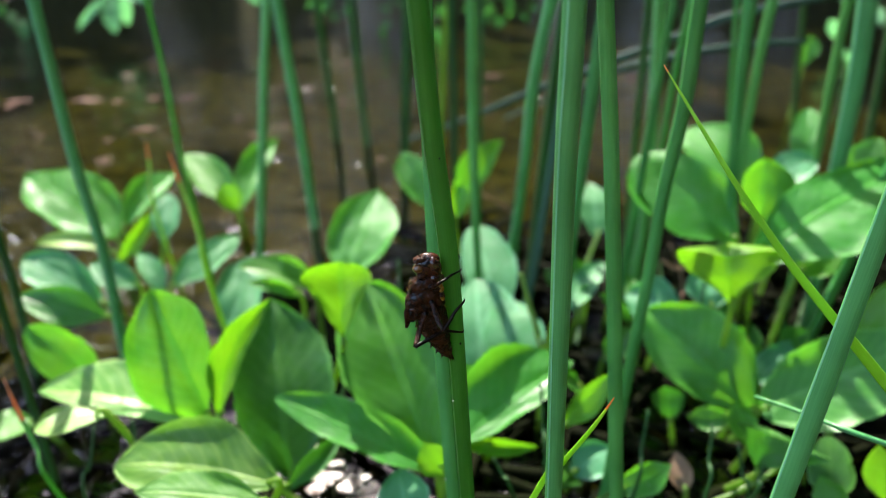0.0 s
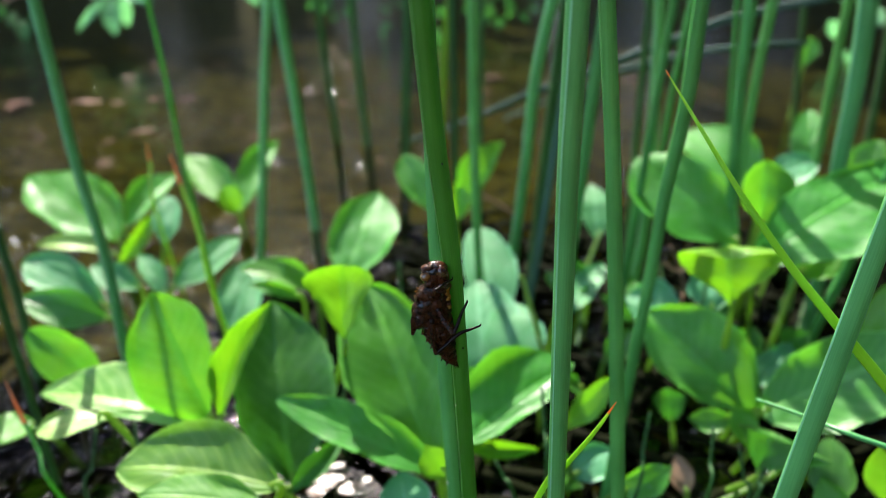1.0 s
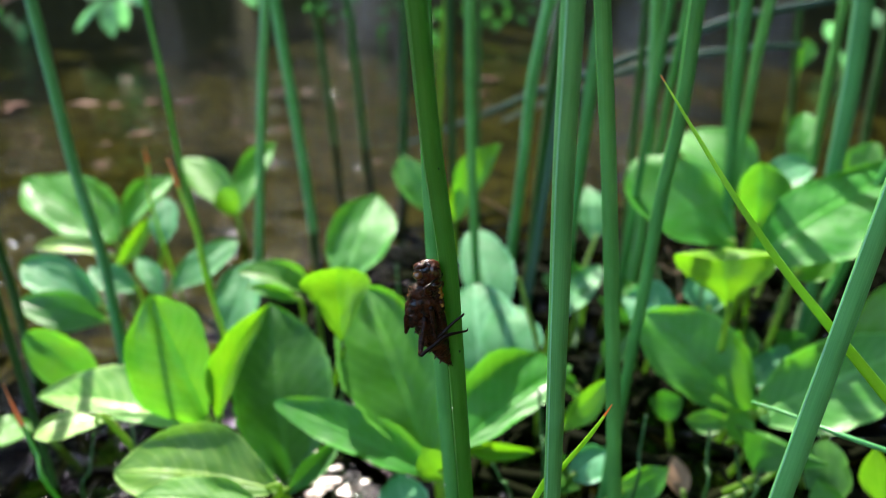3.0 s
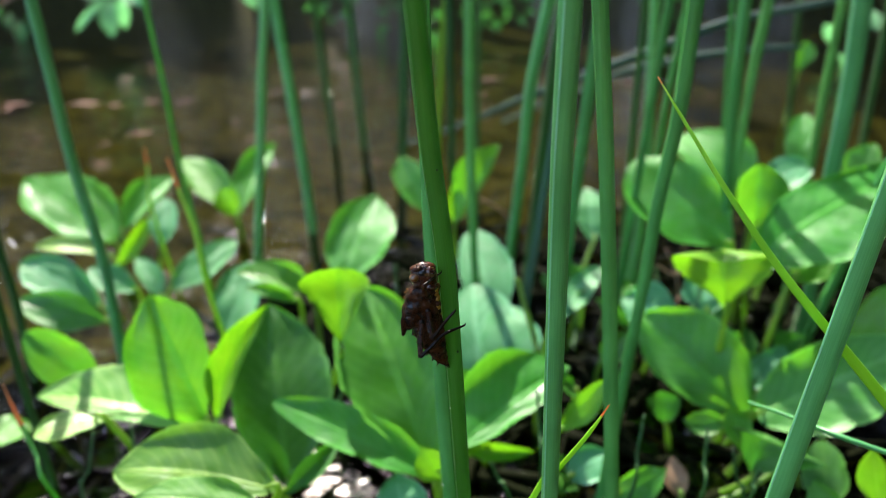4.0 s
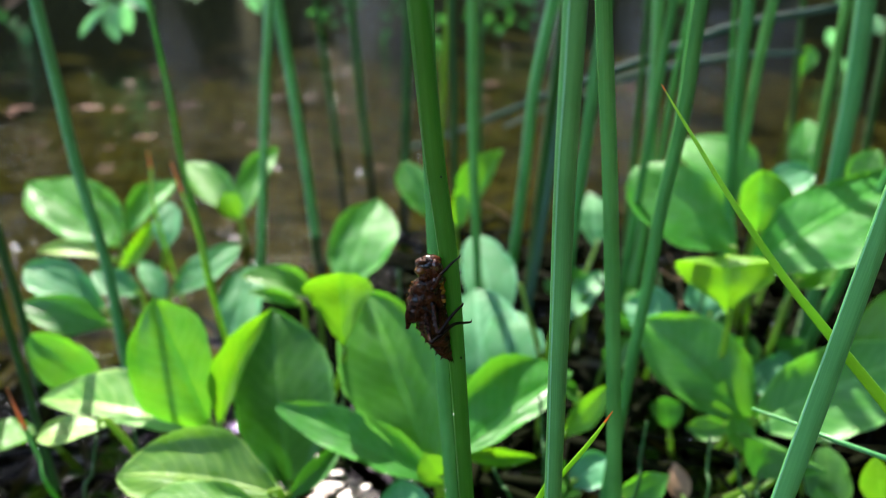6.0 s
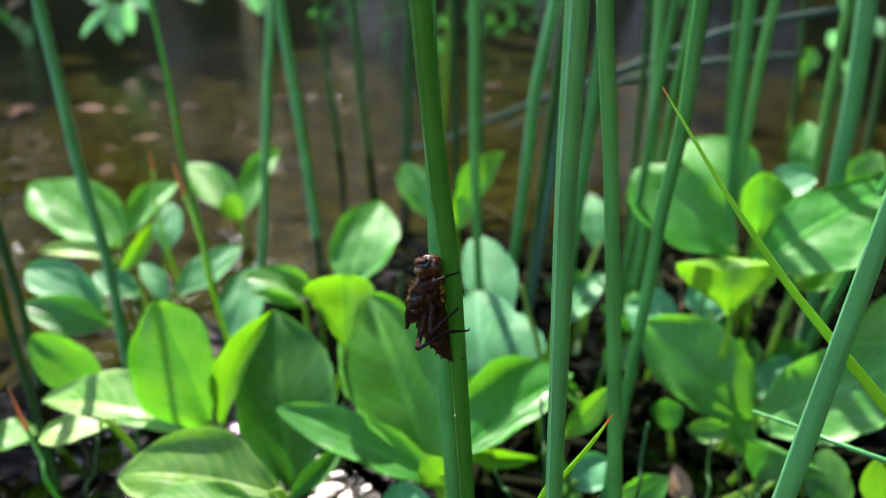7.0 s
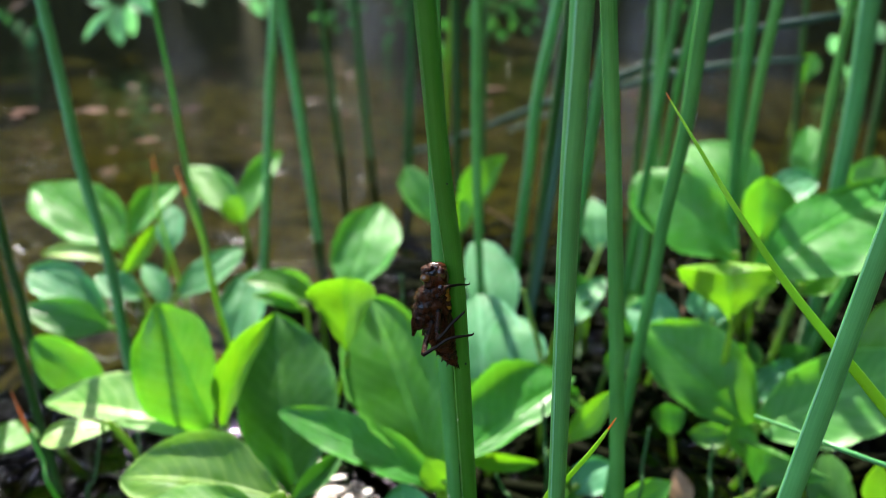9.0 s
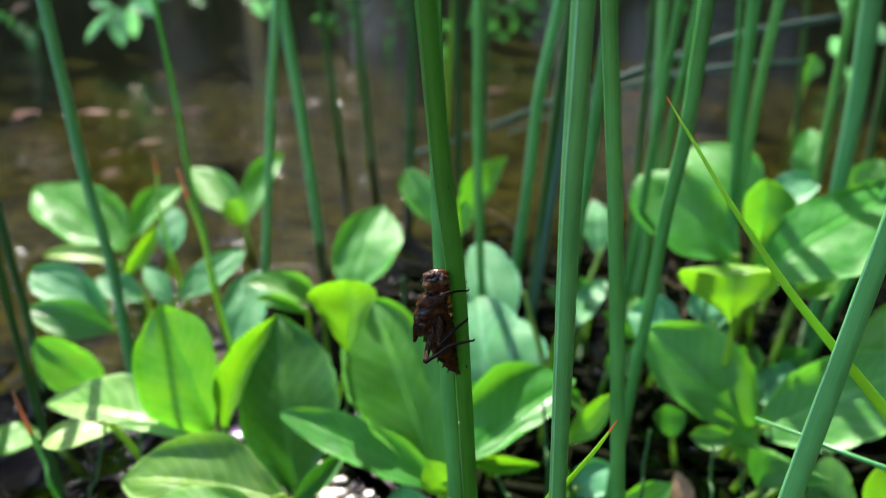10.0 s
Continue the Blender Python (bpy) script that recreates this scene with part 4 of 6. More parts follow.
grass("leaf_stalk", "dim green leaf stalk rising from dark water", RUSH_SHADED, [(0.1828, 0.3157, -0.0700), (0.2195, 0.3771, 0.0152), (0.2292, 0.3936, 0.0261), (0.2369, 0.4061, 0.0370)], [0.0016, 0.0015, 0.0013, 0.0010], 0.00, 0.90, GRASS_TIP)
grass("leaf_stalk", "dim green leaf stalk rising from dark water", RUSH_SHADED, [(0.2089, 0.3210, -0.0700), (0.2183, 0.3842, 0.0065), (0.2214, 0.4002, 0.0159), (0.2225, 0.4122, 0.0253)], [0.0016, 0.0015, 0.0013, 0.0010], 0.00, 0.90, GRASS_TIP)
grass("leaf_stalk", "dim green leaf stalk rising from dark water", RUSH_SHADED, [(0.0709, 0.3375, -0.0700), (0.0849, 0.3900, -0.0051), (0.0897, 0.4064, 0.0048), (0.0925, 0.4189, 0.0146)], [0.0016, 0.0015, 0.0013, 0.0010], 0.00, 0.90, GRASS_TIP)
grass("leaf_stalk", "dim green leaf stalk rising from dark water", RUSH_SHADED, [(0.0970, 0.2268, -0.0700), (0.0813, 0.2776, -0.0116), (0.0792, 0.2896, -0.0068), (0.0751, 0.2976, -0.0021)], [0.0016, 0.0015, 0.0013, 0.0010], 0.00, 0.90, GRASS_TIP)
grass("leaf_stalk", "dim green leaf stalk rising from dark water", RUSH_SHADED, [(0.0172, 0.2281, -0.0700), (0.0284, 0.2766, -0.0137), (0.0318, 0.2890, -0.0082), (0.0332, 0.2974, -0.0026)], [0.0016, 0.0015, 0.0013, 0.0010], 0.00, 0.90, GRASS_TIP)
grass("leaf_stalk", "dim green leaf stalk rising from dark water", RUSH_SHADED, [(0.0516, 0.2410, -0.0700), (0.0442, 0.2843, -0.0211), (0.0434, 0.2967, -0.0159), (0.0406, 0.3051, -0.0108)], [0.0016, 0.0015, 0.0013, 0.0010], 0.00, 0.90, GRASS_TIP)
grass("leaf_stalk", "dim green leaf stalk rising from dark water", RUSH_SHADED, [(0.0474, 0.3076, -0.0700), (0.0573, 0.3560, -0.0076), (0.0613, 0.3725, 0.0039), (0.0632, 0.3850, 0.0153)], [0.0016, 0.0015, 0.0013, 0.0010], 0.00, 0.90, GRASS_TIP)
grass("leaf_stalk", "dim green leaf stalk rising from dark water", RUSH_SHADED, [(0.1118, 0.3486, -0.0700), (0.1150, 0.3985, -0.0106), (0.1169, 0.4149, -0.0013), (0.1168, 0.4273, 0.0080)], [0.0016, 0.0015, 0.0013, 0.0010], 0.00, 0.90, GRASS_TIP)
grass("leaf_stalk", "dim green leaf stalk rising from dark water", RUSH_SHADED, [(0.1431, 0.3483, -0.0700), (0.1646, 0.4047, 0.0034), (0.1715, 0.4220, 0.0148), (0.1764, 0.4354, 0.0262)], [0.0016, 0.0015, 0.0013, 0.0010], 0.00, 0.90, GRASS_TIP)
grass("leaf_stalk", "dim green leaf stalk rising from dark water", RUSH_SHADED, [(0.1510, 0.3794, -0.0700), (0.1560, 0.4371, 0.0025), (0.1584, 0.4556, 0.0149), (0.1589, 0.4701, 0.0273)], [0.0016, 0.0015, 0.0013, 0.0010], 0.00, 0.90, GRASS_TIP)
plant = tagged(new("bogbean_plant"), "bogbean plant with broad bluish green leaves", "plant", "bogbean plants in the water")
plant.location = (-0.2337, 0.4798, -0.0600)
leaf(plant, (-0.0388, 0.0527, 0.0771), (-0.1268, 0.0912, 0.1223), (0.2505, -0.4402, 0.8622), (0.0282, 0.0338), 0.04, 0.10, 0.00, LEAF, 1, True, peaks=(0.50, 0.45), bow=0.0000, point=0.8)
leaf(plant, (-0.0376, 0.0633, 0.0823), (-0.0131, 0.1340, 0.1098), (0.2767, -0.4298, 0.8595), (0.0195, 0.0063), 0.05, 0.30, 0.00, LEAF_SHEEN, 2, True, peaks=(0.50, 0.50), bow=0.0000, point=0.9)
leaf(plant, (0.0173, 0.0075, 0.0926), (0.0116, 0.0454, 0.1212), (0.2450, -0.5606, 0.7910), (0.0099, 0.0112), 0.05, 0.10, 0.00, LEAF_BLUE, 3, True, peaks=(0.55, 0.55), bow=0.0000, point=0.4)
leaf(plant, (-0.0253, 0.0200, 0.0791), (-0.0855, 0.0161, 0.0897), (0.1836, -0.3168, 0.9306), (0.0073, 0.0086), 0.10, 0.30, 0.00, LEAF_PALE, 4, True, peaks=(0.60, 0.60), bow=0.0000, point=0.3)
leaf(plant, (-0.0217, 0.0095, 0.0743), (-0.0013, 0.0408, 0.1065), (0.5222, -0.7523, 0.4017), (0.0063, 0.0076), 0.05, 0.50, 0.00, LEAF_BACKLIT, 5, True, peaks=(0.50, 0.50), bow=0.0000, point=0.5)
leaf(plant, (0.0002, -0.0576, 0.0771), (-0.0553, -0.0476, 0.1087), (0.3367, -0.5465, 0.7668), (0.0164, 0.0149), 0.06, 0.10, 0.00, LEAF_BLUE, 6, True, peaks=(0.60, 0.60), bow=0.0000, point=0.3)
leaf(plant, (0.0153, -0.0358, 0.0790), (-0.0198, -0.0310, 0.0947), (0.2846, -0.5326, 0.7971), (0.0128, 0.0094), 0.08, 0.10, 0.00, LEAF_BLUE, 7, True, peaks=(0.50, 0.50), bow=0.0000, point=0.7)
leaf(plant, (0.0355, -0.0450, 0.0775), (0.0122, -0.0228, 0.1003), (0.2568, -0.5474, 0.7965), (0.0069, 0.0092), 0.08, 0.10, 0.00, LEAF_BLUE, 8, True, peaks=(0.50, 0.50), bow=0.0000, point=0.7)
leaf(plant, (0.0335, -0.0304, 0.0753), (0.0743, 0.0151, 0.0964), (0.2175, -0.5649, 0.7960), (0.0129, 0.0124), 0.05, 0.10, 0.00, LEAF_BLUE, 9, True, peaks=(0.50, 0.50), bow=0.0000, point=0.7)
leaf(plant, (0.0123, -0.0768, 0.0775), (-0.0442, -0.0802, 0.0955), (0.2728, -0.6134, 0.7412), 0.0266, 0.05, 0.20, 0.00, LEAF_SHADED, 10, True)
plant = tagged(new("bogbean_plant"), "small bogbean shoot with three pale leaves", "plant", "bogbean plants in the water")
plant.location = (-0.1794, 0.5842, -0.0600)
leaf(plant, (-0.0050, -0.0053, 0.0859), (-0.0626, 0.0432, 0.1241), (0.1677, -0.4798, 0.8612), (0.0180, 0.0175), 0.03, 0.25, 0.00, LEAF_SHEEN, 11, True, peaks=(0.58, 0.58), bow=0.0000, point=0.8)
leaf(plant, (-0.0030, -0.0065, 0.0831), (0.0154, 0.0807, 0.1273), (0.1869, -0.4754, 0.8597), (0.0203, 0.0048), 0.03, 0.30, 0.00, LEAF_SHEEN, 12, True, peaks=(0.50, 0.50), bow=0.0000, point=1.0)
leaf(plant, (-0.0001, -0.0160, 0.0863), (-0.0164, -0.0087, 0.1099), (0.1569, -0.9082, 0.3879), (0.0097, 0.0126), 0.03, 0.40, 0.00, LEAF_BACKLIT, 13, True, peaks=(0.60, 0.60), bow=0.0000, point=0.7)
plant = tagged(new("bogbean_plant"), "small bogbean shoot with bright green leaves", "plant", "bogbean plants in the water")
plant.location = (0.0036, 0.5226, -0.0600)
leaf(plant, (-0.0132, -0.0012, 0.1043), (-0.0387, 0.0344, 0.1455), (0.0241, -0.7492, 0.6619), (0.0154, 0.0122), 0.04, 0.20, 0.00, LEAF_SHEEN, 14, True, peaks=(0.60, 0.60), bow=0.0000, point=0.7)
leaf(plant, (0.0049, -0.0131, 0.1022), (0.0425, 0.0199, 0.1600), (-0.0413, -0.8557, 0.5158), (0.0212, 0.0041), 0.04, 0.20, 0.00, LEAF, 15, True, peaks=(0.58, 0.58), bow=0.0000, point=0.9)
leaf(plant, (0.0044, -0.0135, 0.1014), (0.0062, -0.0024, 0.1310), (-0.0000, -0.9366, 0.3504), (0.0062, 0.0107), 0.04, 0.40, 0.00, LEAF_BACKLIT, 16, True, peaks=(0.60, 0.60), bow=0.0000, point=0.7)
plant = tagged(new("bogbean_plant"), "upright pale bogbean leaf on its stalk", "plant", "bogbean plants in the water")
plant.location = (-0.0723, 0.4570, -0.0600)
leaf(plant, (-0.0008, -0.0120, 0.0803), (0.0199, 0.0642, 0.1255), (0.0678, -0.5224, 0.8500), (0.0235, 0.0261), 0.05, 0.15, 0.00, LEAF_SHEEN, 17, True, peaks=(0.45, 0.50), bow=0.0000, point=1.0)
plant = tagged(new("bogbean_plant"), "bogbean plant with a glowing yellow-green leaf", "plant", "bogbean plants in the water")
plant.location = (-0.0813, 0.3676, -0.0600)
leaf(plant, (0.0339, -0.0932, 0.1346), (0.0335, -0.0782, 0.1746), (0.1596, -0.9239, 0.3477), (0.0181, 0.0134), 0.00, 0.35, 0.05, LEAF_BACKLIT, 18, True, peaks=(0.80, 0.80), bow=0.0000, point=0.0)
leaf(plant, (0.0072, -0.0129, 0.1232), (-0.0372, -0.0092, 0.1355), (0.1977, -0.4734, 0.8584), (0.0050, 0.0122), 0.08, 0.30, 0.00, LEAF, 19, True, peaks=(0.45, 0.45), bow=0.0000, point=0.6)
leaf(plant, (-0.0570, 0.0136, 0.0768), (-0.0501, 0.0660, 0.1080), (0.1733, -0.5206, 0.8360), (0.0156, 0.0141), 0.05, 0.10, 0.00, LEAF_BLUE, 20, True, peaks=(0.50, 0.50), bow=0.0000, point=0.7)
leaf(plant, (-0.0047, 0.0029, 0.1095), (-0.0362, 0.0006, 0.1211), (0.3145, -0.5952, 0.7395), (0.0036, 0.0055), 0.05, 0.30, 0.00, LEAF, 21, True, peaks=(0.50, 0.50), bow=0.0000, point=0.7)
plant = tagged(new("bogbean_plant"), "large bogbean plant with three broad green leaves", "plant", "bogbean plants in the water")
plant.location = (-0.0023, 0.2519, -0.0600)
leaf(plant, (-0.0026, -0.0047, 0.0910), (-0.0374, 0.0569, 0.1518), (0.0533, -0.6861, 0.7255), (0.0265, 0.0219), 0.04, 0.18, 0.00, LEAF, 22, True, peaks=(0.56, 0.53), bow=0.0000, point=0.2)
leaf(plant, (-0.0007, -0.0098, 0.0917), (-0.0766, 0.0119, 0.1150), (0.0911, -0.5644, 0.8205), (0.0089, 0.0127), 0.04, 0.20, 0.00, LEAF, 23, True, peaks=(0.45, 0.45), bow=0.0000, point=0.2)
leaf(plant, (0.0046, -0.0058, 0.1006), (0.0627, 0.0287, 0.1240), (-0.0500, -0.5012, 0.8639), (0.0244, 0.0090), 0.04, 0.20, 0.00, LEAF, 24, True, peaks=(0.52, 0.50), bow=0.0000, point=0.4)
leaf(plant, (0.0026, -0.0184, 0.0969), (-0.0071, -0.0145, 0.1119), (0.0189, -0.9639, 0.2656), 0.0148, 0.05, 0.30, 0.00, LEAF_BACKLIT, 25, True)
plant = tagged(new("bogbean_plant"), "bogbean plant with rounded bluish leaves", "plant", "bogbean plants in the water")
plant.location = (0.0479, 0.3530, -0.0600)
leaf(plant, (-0.0136, 0.0282, 0.0843), (-0.0285, 0.0892, 0.1268), (-0.0421, -0.5780, 0.8150), (0.0150, 0.0199), 0.05, 0.10, 0.00, LEAF_BLUE, 26, True, peaks=(0.55, 0.55), bow=0.0000, point=0.1, calm=0.30)
leaf(plant, (-0.0268, -0.0279, 0.0740), (-0.0298, 0.0299, 0.1163), (-0.0367, -0.5907, 0.8060), (0.0174, 0.0240), 0.08, 0.10, 0.00, LEAF_BLUE, 27, True, peaks=(0.55, 0.55), bow=0.0000, point=0.2, calm=0.30)
leaf(plant, (-0.0127, -0.0304, 0.0758), (-0.0110, 0.0135, 0.1102), (-0.0662, -0.6139, 0.7866), (0.0150, 0.0202), 0.10, 0.10, 0.00, LEAF_BLUE, 28, True, peaks=(0.58, 0.58), bow=0.0000, point=0.1, calm=0.30)
leaf(plant, (0.0169, 0.0117, 0.0965), (0.0514, 0.0457, 0.1203), (-0.1084, -0.4956, 0.8618), (0.0090, 0.0097), 0.05, 0.20, 0.00, LEAF_BLUE, 29, True, peaks=(0.55, 0.55), bow=0.0000, point=0.7)
leaf(plant, (0.0057, -0.0871, 0.0959), (0.0268, -0.0837, 0.1240), (-0.2256, -0.9328, 0.2811), (0.0052, 0.0072), 0.05, 0.20, 0.00, LEAF_BACKLIT, 30, True, peaks=(0.55, 0.55), bow=0.0000, point=0.7)
leaf(plant, (0.0645, 0.1240, 0.1027), (0.0642, 0.1625, 0.1331), (-0.1390, -0.6141, 0.7769), 0.0263, 0.05, 0.10, 0.00, LEAF_BLUE, 31, True)
leaf(plant, (-0.0436, -0.0896, 0.0903), (-0.0032, -0.0815, 0.0801), (0.2730, -0.8780, 0.3931), 0.0092, -0.06, 0.40, 0.00, LEAF_BACKLIT, 32, True)
plant = tagged(new("bogbean_plant"), "bogbean plant with sunlit leaves crossed by shadows", "plant", "bogbean plants in the water")
plant.location = (-0.1041, 0.2570, -0.0600)
leaf(plant, (-0.0047, 0.0063, 0.1023), (-0.0322, 0.0280, 0.1603), (0.2027, -0.8819, 0.4257), (0.0262, 0.0178), 0.04, 0.30, 0.00, LEAF, 33, True, peaks=(0.42, 0.64), bow=0.0000, point=0.7, curl=-0.70)
leaf(plant, (-0.0003, 0.0035, 0.1035), (0.0221, 0.0287, 0.1545), (0.4098, -0.8763, 0.2534), (0.0106, 0.0053), 0.04, 0.30, 0.00, LEAF_BACKLIT, 34, True, peaks=(0.55, 0.55), bow=-0.0069, point=0.9)
leaf(plant, (0.0285, 0.0058, 0.0652), (0.0132, 0.0643, 0.1362), (0.2034, -0.7338, 0.6482), (0.0230, 0.0272), 0.04, 0.10, 0.00, LEAF_SHADED, 35, True, peaks=(0.50, 0.50), bow=0.0000, point=0.6)
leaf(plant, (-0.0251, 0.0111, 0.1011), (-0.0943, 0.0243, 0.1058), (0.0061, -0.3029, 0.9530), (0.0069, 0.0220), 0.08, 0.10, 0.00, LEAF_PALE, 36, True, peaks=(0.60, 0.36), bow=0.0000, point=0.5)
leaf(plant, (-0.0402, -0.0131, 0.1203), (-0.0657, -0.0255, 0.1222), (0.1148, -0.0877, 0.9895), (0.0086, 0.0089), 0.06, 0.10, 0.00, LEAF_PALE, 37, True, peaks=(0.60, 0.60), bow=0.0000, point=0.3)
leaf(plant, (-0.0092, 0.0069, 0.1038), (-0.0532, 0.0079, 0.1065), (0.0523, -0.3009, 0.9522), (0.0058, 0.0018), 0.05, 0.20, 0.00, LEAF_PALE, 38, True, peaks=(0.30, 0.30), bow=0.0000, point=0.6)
leaf(plant, (0.0400, -0.0483, 0.1150), (-0.0261, -0.0417, 0.1181), (0.0000, -0.4229, 0.9062), (0.0138, 0.0200), 0.08, 0.10, 0.00, LEAF_HALF_SUN, 39, True, peaks=(0.50, 0.48), bow=0.0000, point=0.5)
leaf(plant, (0.0378, -0.0590, 0.1157), (-0.0109, -0.0588, 0.1210), (0.1058, -0.2309, 0.9672), 0.0206, 0.06, 0.10, 0.00, LEAF_HALF_SUN, 40, True)
plant = tagged(new("bogbean_plant"), "bogbean plant with a rounded translucent leaf", "plant", "bogbean plants in the water")
plant.location = (-0.2004, 0.3200, -0.0600)
leaf(plant, (0.0110, 0.0064, 0.0769), (-0.0308, 0.0129, 0.1114), (0.2548, -0.8458, 0.4688), (0.0144, 0.0127), 0.04, 0.15, 0.00, LEAF, 41, True, peaks=(0.55, 0.55), bow=0.0000, point=0.3, curl=-0.20)
leaf(plant, (-0.0097, -0.0287, 0.0791), (-0.0308, -0.0447, 0.0814), (0.1597, -0.0673, 0.9849), (0.0095, 0.0130), 0.06, 0.10, 0.00, LEAF, 42, True, peaks=(0.50, 0.50), bow=0.0000, point=0.7)
plant = tagged(new("bogbean_plant"), "bogbean plant with large pale leaves", "plant", "bogbean plants in the water")
plant.location = (0.2138, 0.4297, -0.0600)
leaf(plant, (-0.0387, -0.0460, 0.1392), (-0.0903, 0.0104, 0.1766), (-0.2493, -0.6832, 0.6863), (0.0266, 0.0234), 0.04, 0.10, 0.00, LEAF, 43, True, peaks=(0.55, 0.50), bow=0.0000, point=0.1)
leaf(plant, (0.0035, 0.0238, 0.1482), (-0.0396, 0.0773, 0.1755), (-0.2395, -0.5874, 0.7730), (0.0190, 0.0234), 0.08, 0.10, 0.00, LEAF_SHEEN, 44, True, peaks=(0.50, 0.50), bow=0.0000, point=0.1)
leaf(plant, (-0.0209, -0.0327, 0.1443), (-0.0227, -0.0265, 0.1867), (-0.4306, -0.8956, 0.1122), (0.0126, 0.0195), 0.04, 0.40, 0.00, LEAF, 45, True, peaks=(0.60, 0.60), bow=0.0000, point=0.6)
leaf(plant, (-0.0502, -0.0942, 0.1537), (0.0435, -0.0611, 0.1953), (-0.2504, -0.4006, 0.8814), (0.0198, 0.0331), 0.05, 0.08, 0.00, LEAF, 46, True, peaks=(0.42, 0.38), bow=0.0000, point=0.3)
leaf(plant, (0.0414, 0.0468, 0.1508), (0.0584, 0.0881, 0.1904), (-0.3099, -0.5883, 0.7469), (0.0119, 0.0089), 0.04, 0.10, 0.00, LEAF_SHEEN, 47, True, peaks=(0.60, 0.60), bow=0.0000, point=0.3)
leaf(plant, (0.0631, 0.0267, 0.1550), (0.0823, 0.0328, 0.1822), (-0.4653, -0.7348, 0.4935), (0.0112, 0.0105), 0.04, 0.10, 0.00, LEAF_SHEEN, 48, True, peaks=(0.55, 0.55), bow=0.0000, point=0.7)
leaf(plant, (-0.0041, 0.0074, 0.1608), (0.0296, 0.0102, 0.1755), (-0.2905, -0.5621, 0.7743), 0.0253, 0.06, 0.10, 0.00, LEAF_BLUE, 49, True)
plant = tagged(new("bogbean_plant"), "bogbean plant with a curled rim leaf", "plant", "bogbean plants in the water")
plant.location = (0.1621, 0.3435, -0.0600)
leaf(plant, (-0.0175, -0.0324, 0.1358), (-0.0233, -0.0270, 0.1827), (-0.4107, -0.9102, 0.0544), 0.0498, 0.00, 0.30, 0.30, LEAF_BACKLIT, 50, True, peaks=(0.69, 0.69))
leaf(plant, (-0.0106, 0.0062, 0.1120), (-0.0074, 0.0285, 0.1301), (-0.2496, -0.5880, 0.7694), 0.0280, 0.05, 0.10, 0.00, LEAF_BLUE, 51, True)
leaf(plant, (0.0281, -0.0038, 0.1388), (0.0501, -0.0006, 0.1577), (-0.4099, -0.6950, 0.5907), 0.0206, 0.05, 0.10, 0.00, LEAF, 52, True)
plant = tagged(new("bogbean_plant"), "bogbean plant with an oval leaf and a rolled leaf", "plant", "bogbean plants in the water")
plant.location = (0.1468, 0.3058, -0.0600)
leaf(plant, (0.0157, -0.0064, 0.0786), (-0.0350, 0.0412, 0.1142), (-0.3316, -0.7654, 0.5515), (0.0179, 0.0277), 0.05, 0.10, 0.00, LEAF, 53, True, peaks=(0.55, 0.52), bow=0.0000, point=0.3)
leaf(plant, (-0.0048, 0.0614, 0.1021), (-0.0364, 0.0767, 0.1054), (-0.1939, -0.5746, 0.7951), 0.0325, 0.05, 0.10, 0.00, LEAF_BLUE, 54, True)
leaf(plant, (0.0093, -0.0204, 0.0905), (0.0860, -0.0183, 0.1329), (-0.3826, -0.5786, 0.7203), (0.0192, 0.0242), 0.03, 0.05, 0.00, LEAF_SHEEN, 55, True, peaks=(0.40, 0.40), bow=0.0000, point=0.3)
leaf(plant, (0.0244, 0.0209, 0.0775), (0.0528, 0.0301, 0.0997), (-0.3473, -0.6207, 0.7029), 0.0192, 0.05, 0.10, 0.00, LEAF_BLUE, 56, True)
leaf(plant, (-0.0113, -0.0647, 0.0893), (-0.0046, -0.0603, 0.1211), (-0.4827, -0.8480, 0.2187), (0.0136, 0.0246), 0.00, 0.30, 0.22, LEAF_SHADED, 57, True, peaks=(0.80, 0.80), bow=0.0000, point=0.0)
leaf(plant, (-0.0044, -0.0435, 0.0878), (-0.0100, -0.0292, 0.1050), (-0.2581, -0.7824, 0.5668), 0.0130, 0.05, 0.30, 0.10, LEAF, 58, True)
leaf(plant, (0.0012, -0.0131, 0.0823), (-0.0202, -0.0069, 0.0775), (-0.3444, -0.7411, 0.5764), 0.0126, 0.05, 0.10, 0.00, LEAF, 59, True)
leaf(plant, (-0.0306, -0.0139, 0.0775), (-0.0345, -0.0071, 0.1009), (-0.3531, -0.9128, 0.2050), 0.0169, 0.05, 0.40, 0.10, LEAF_SHADED, 60, True, peaks=(0.67, 0.67))
plant = tagged(new("bogbean_plant"), "small bogbean leaf low over dark water", "plant", "bogbean plants in the water")
plant.location = (0.1900, 0.2606, -0.0600)
leaf(plant, (-0.0179, -0.0242, 0.0764), (-0.0148, -0.0029, 0.0987), (-0.4366, -0.6197, 0.6522), (0.0098, 0.0093), 0.05, 0.10, 0.00, LEAF_SHADED, 61, True, peaks=(0.50, 0.50), bow=0.0000, point=0.3)
leaf(plant, (-0.0191, -0.0335, 0.0775), (-0.0254, -0.0204, 0.0907), (-0.4126, -0.7349, 0.5382), 0.0141, 0.05, 0.10, 0.00, LEAF, 62, True)
leaf(plant, (-0.0008, -0.0321, 0.0858), (-0.0085, -0.0269, 0.1135), (-0.6252, -0.7800, -0.0262), 0.0151, 0.05, 0.10, 0.00, LEAF_BACKLIT, 63, True)
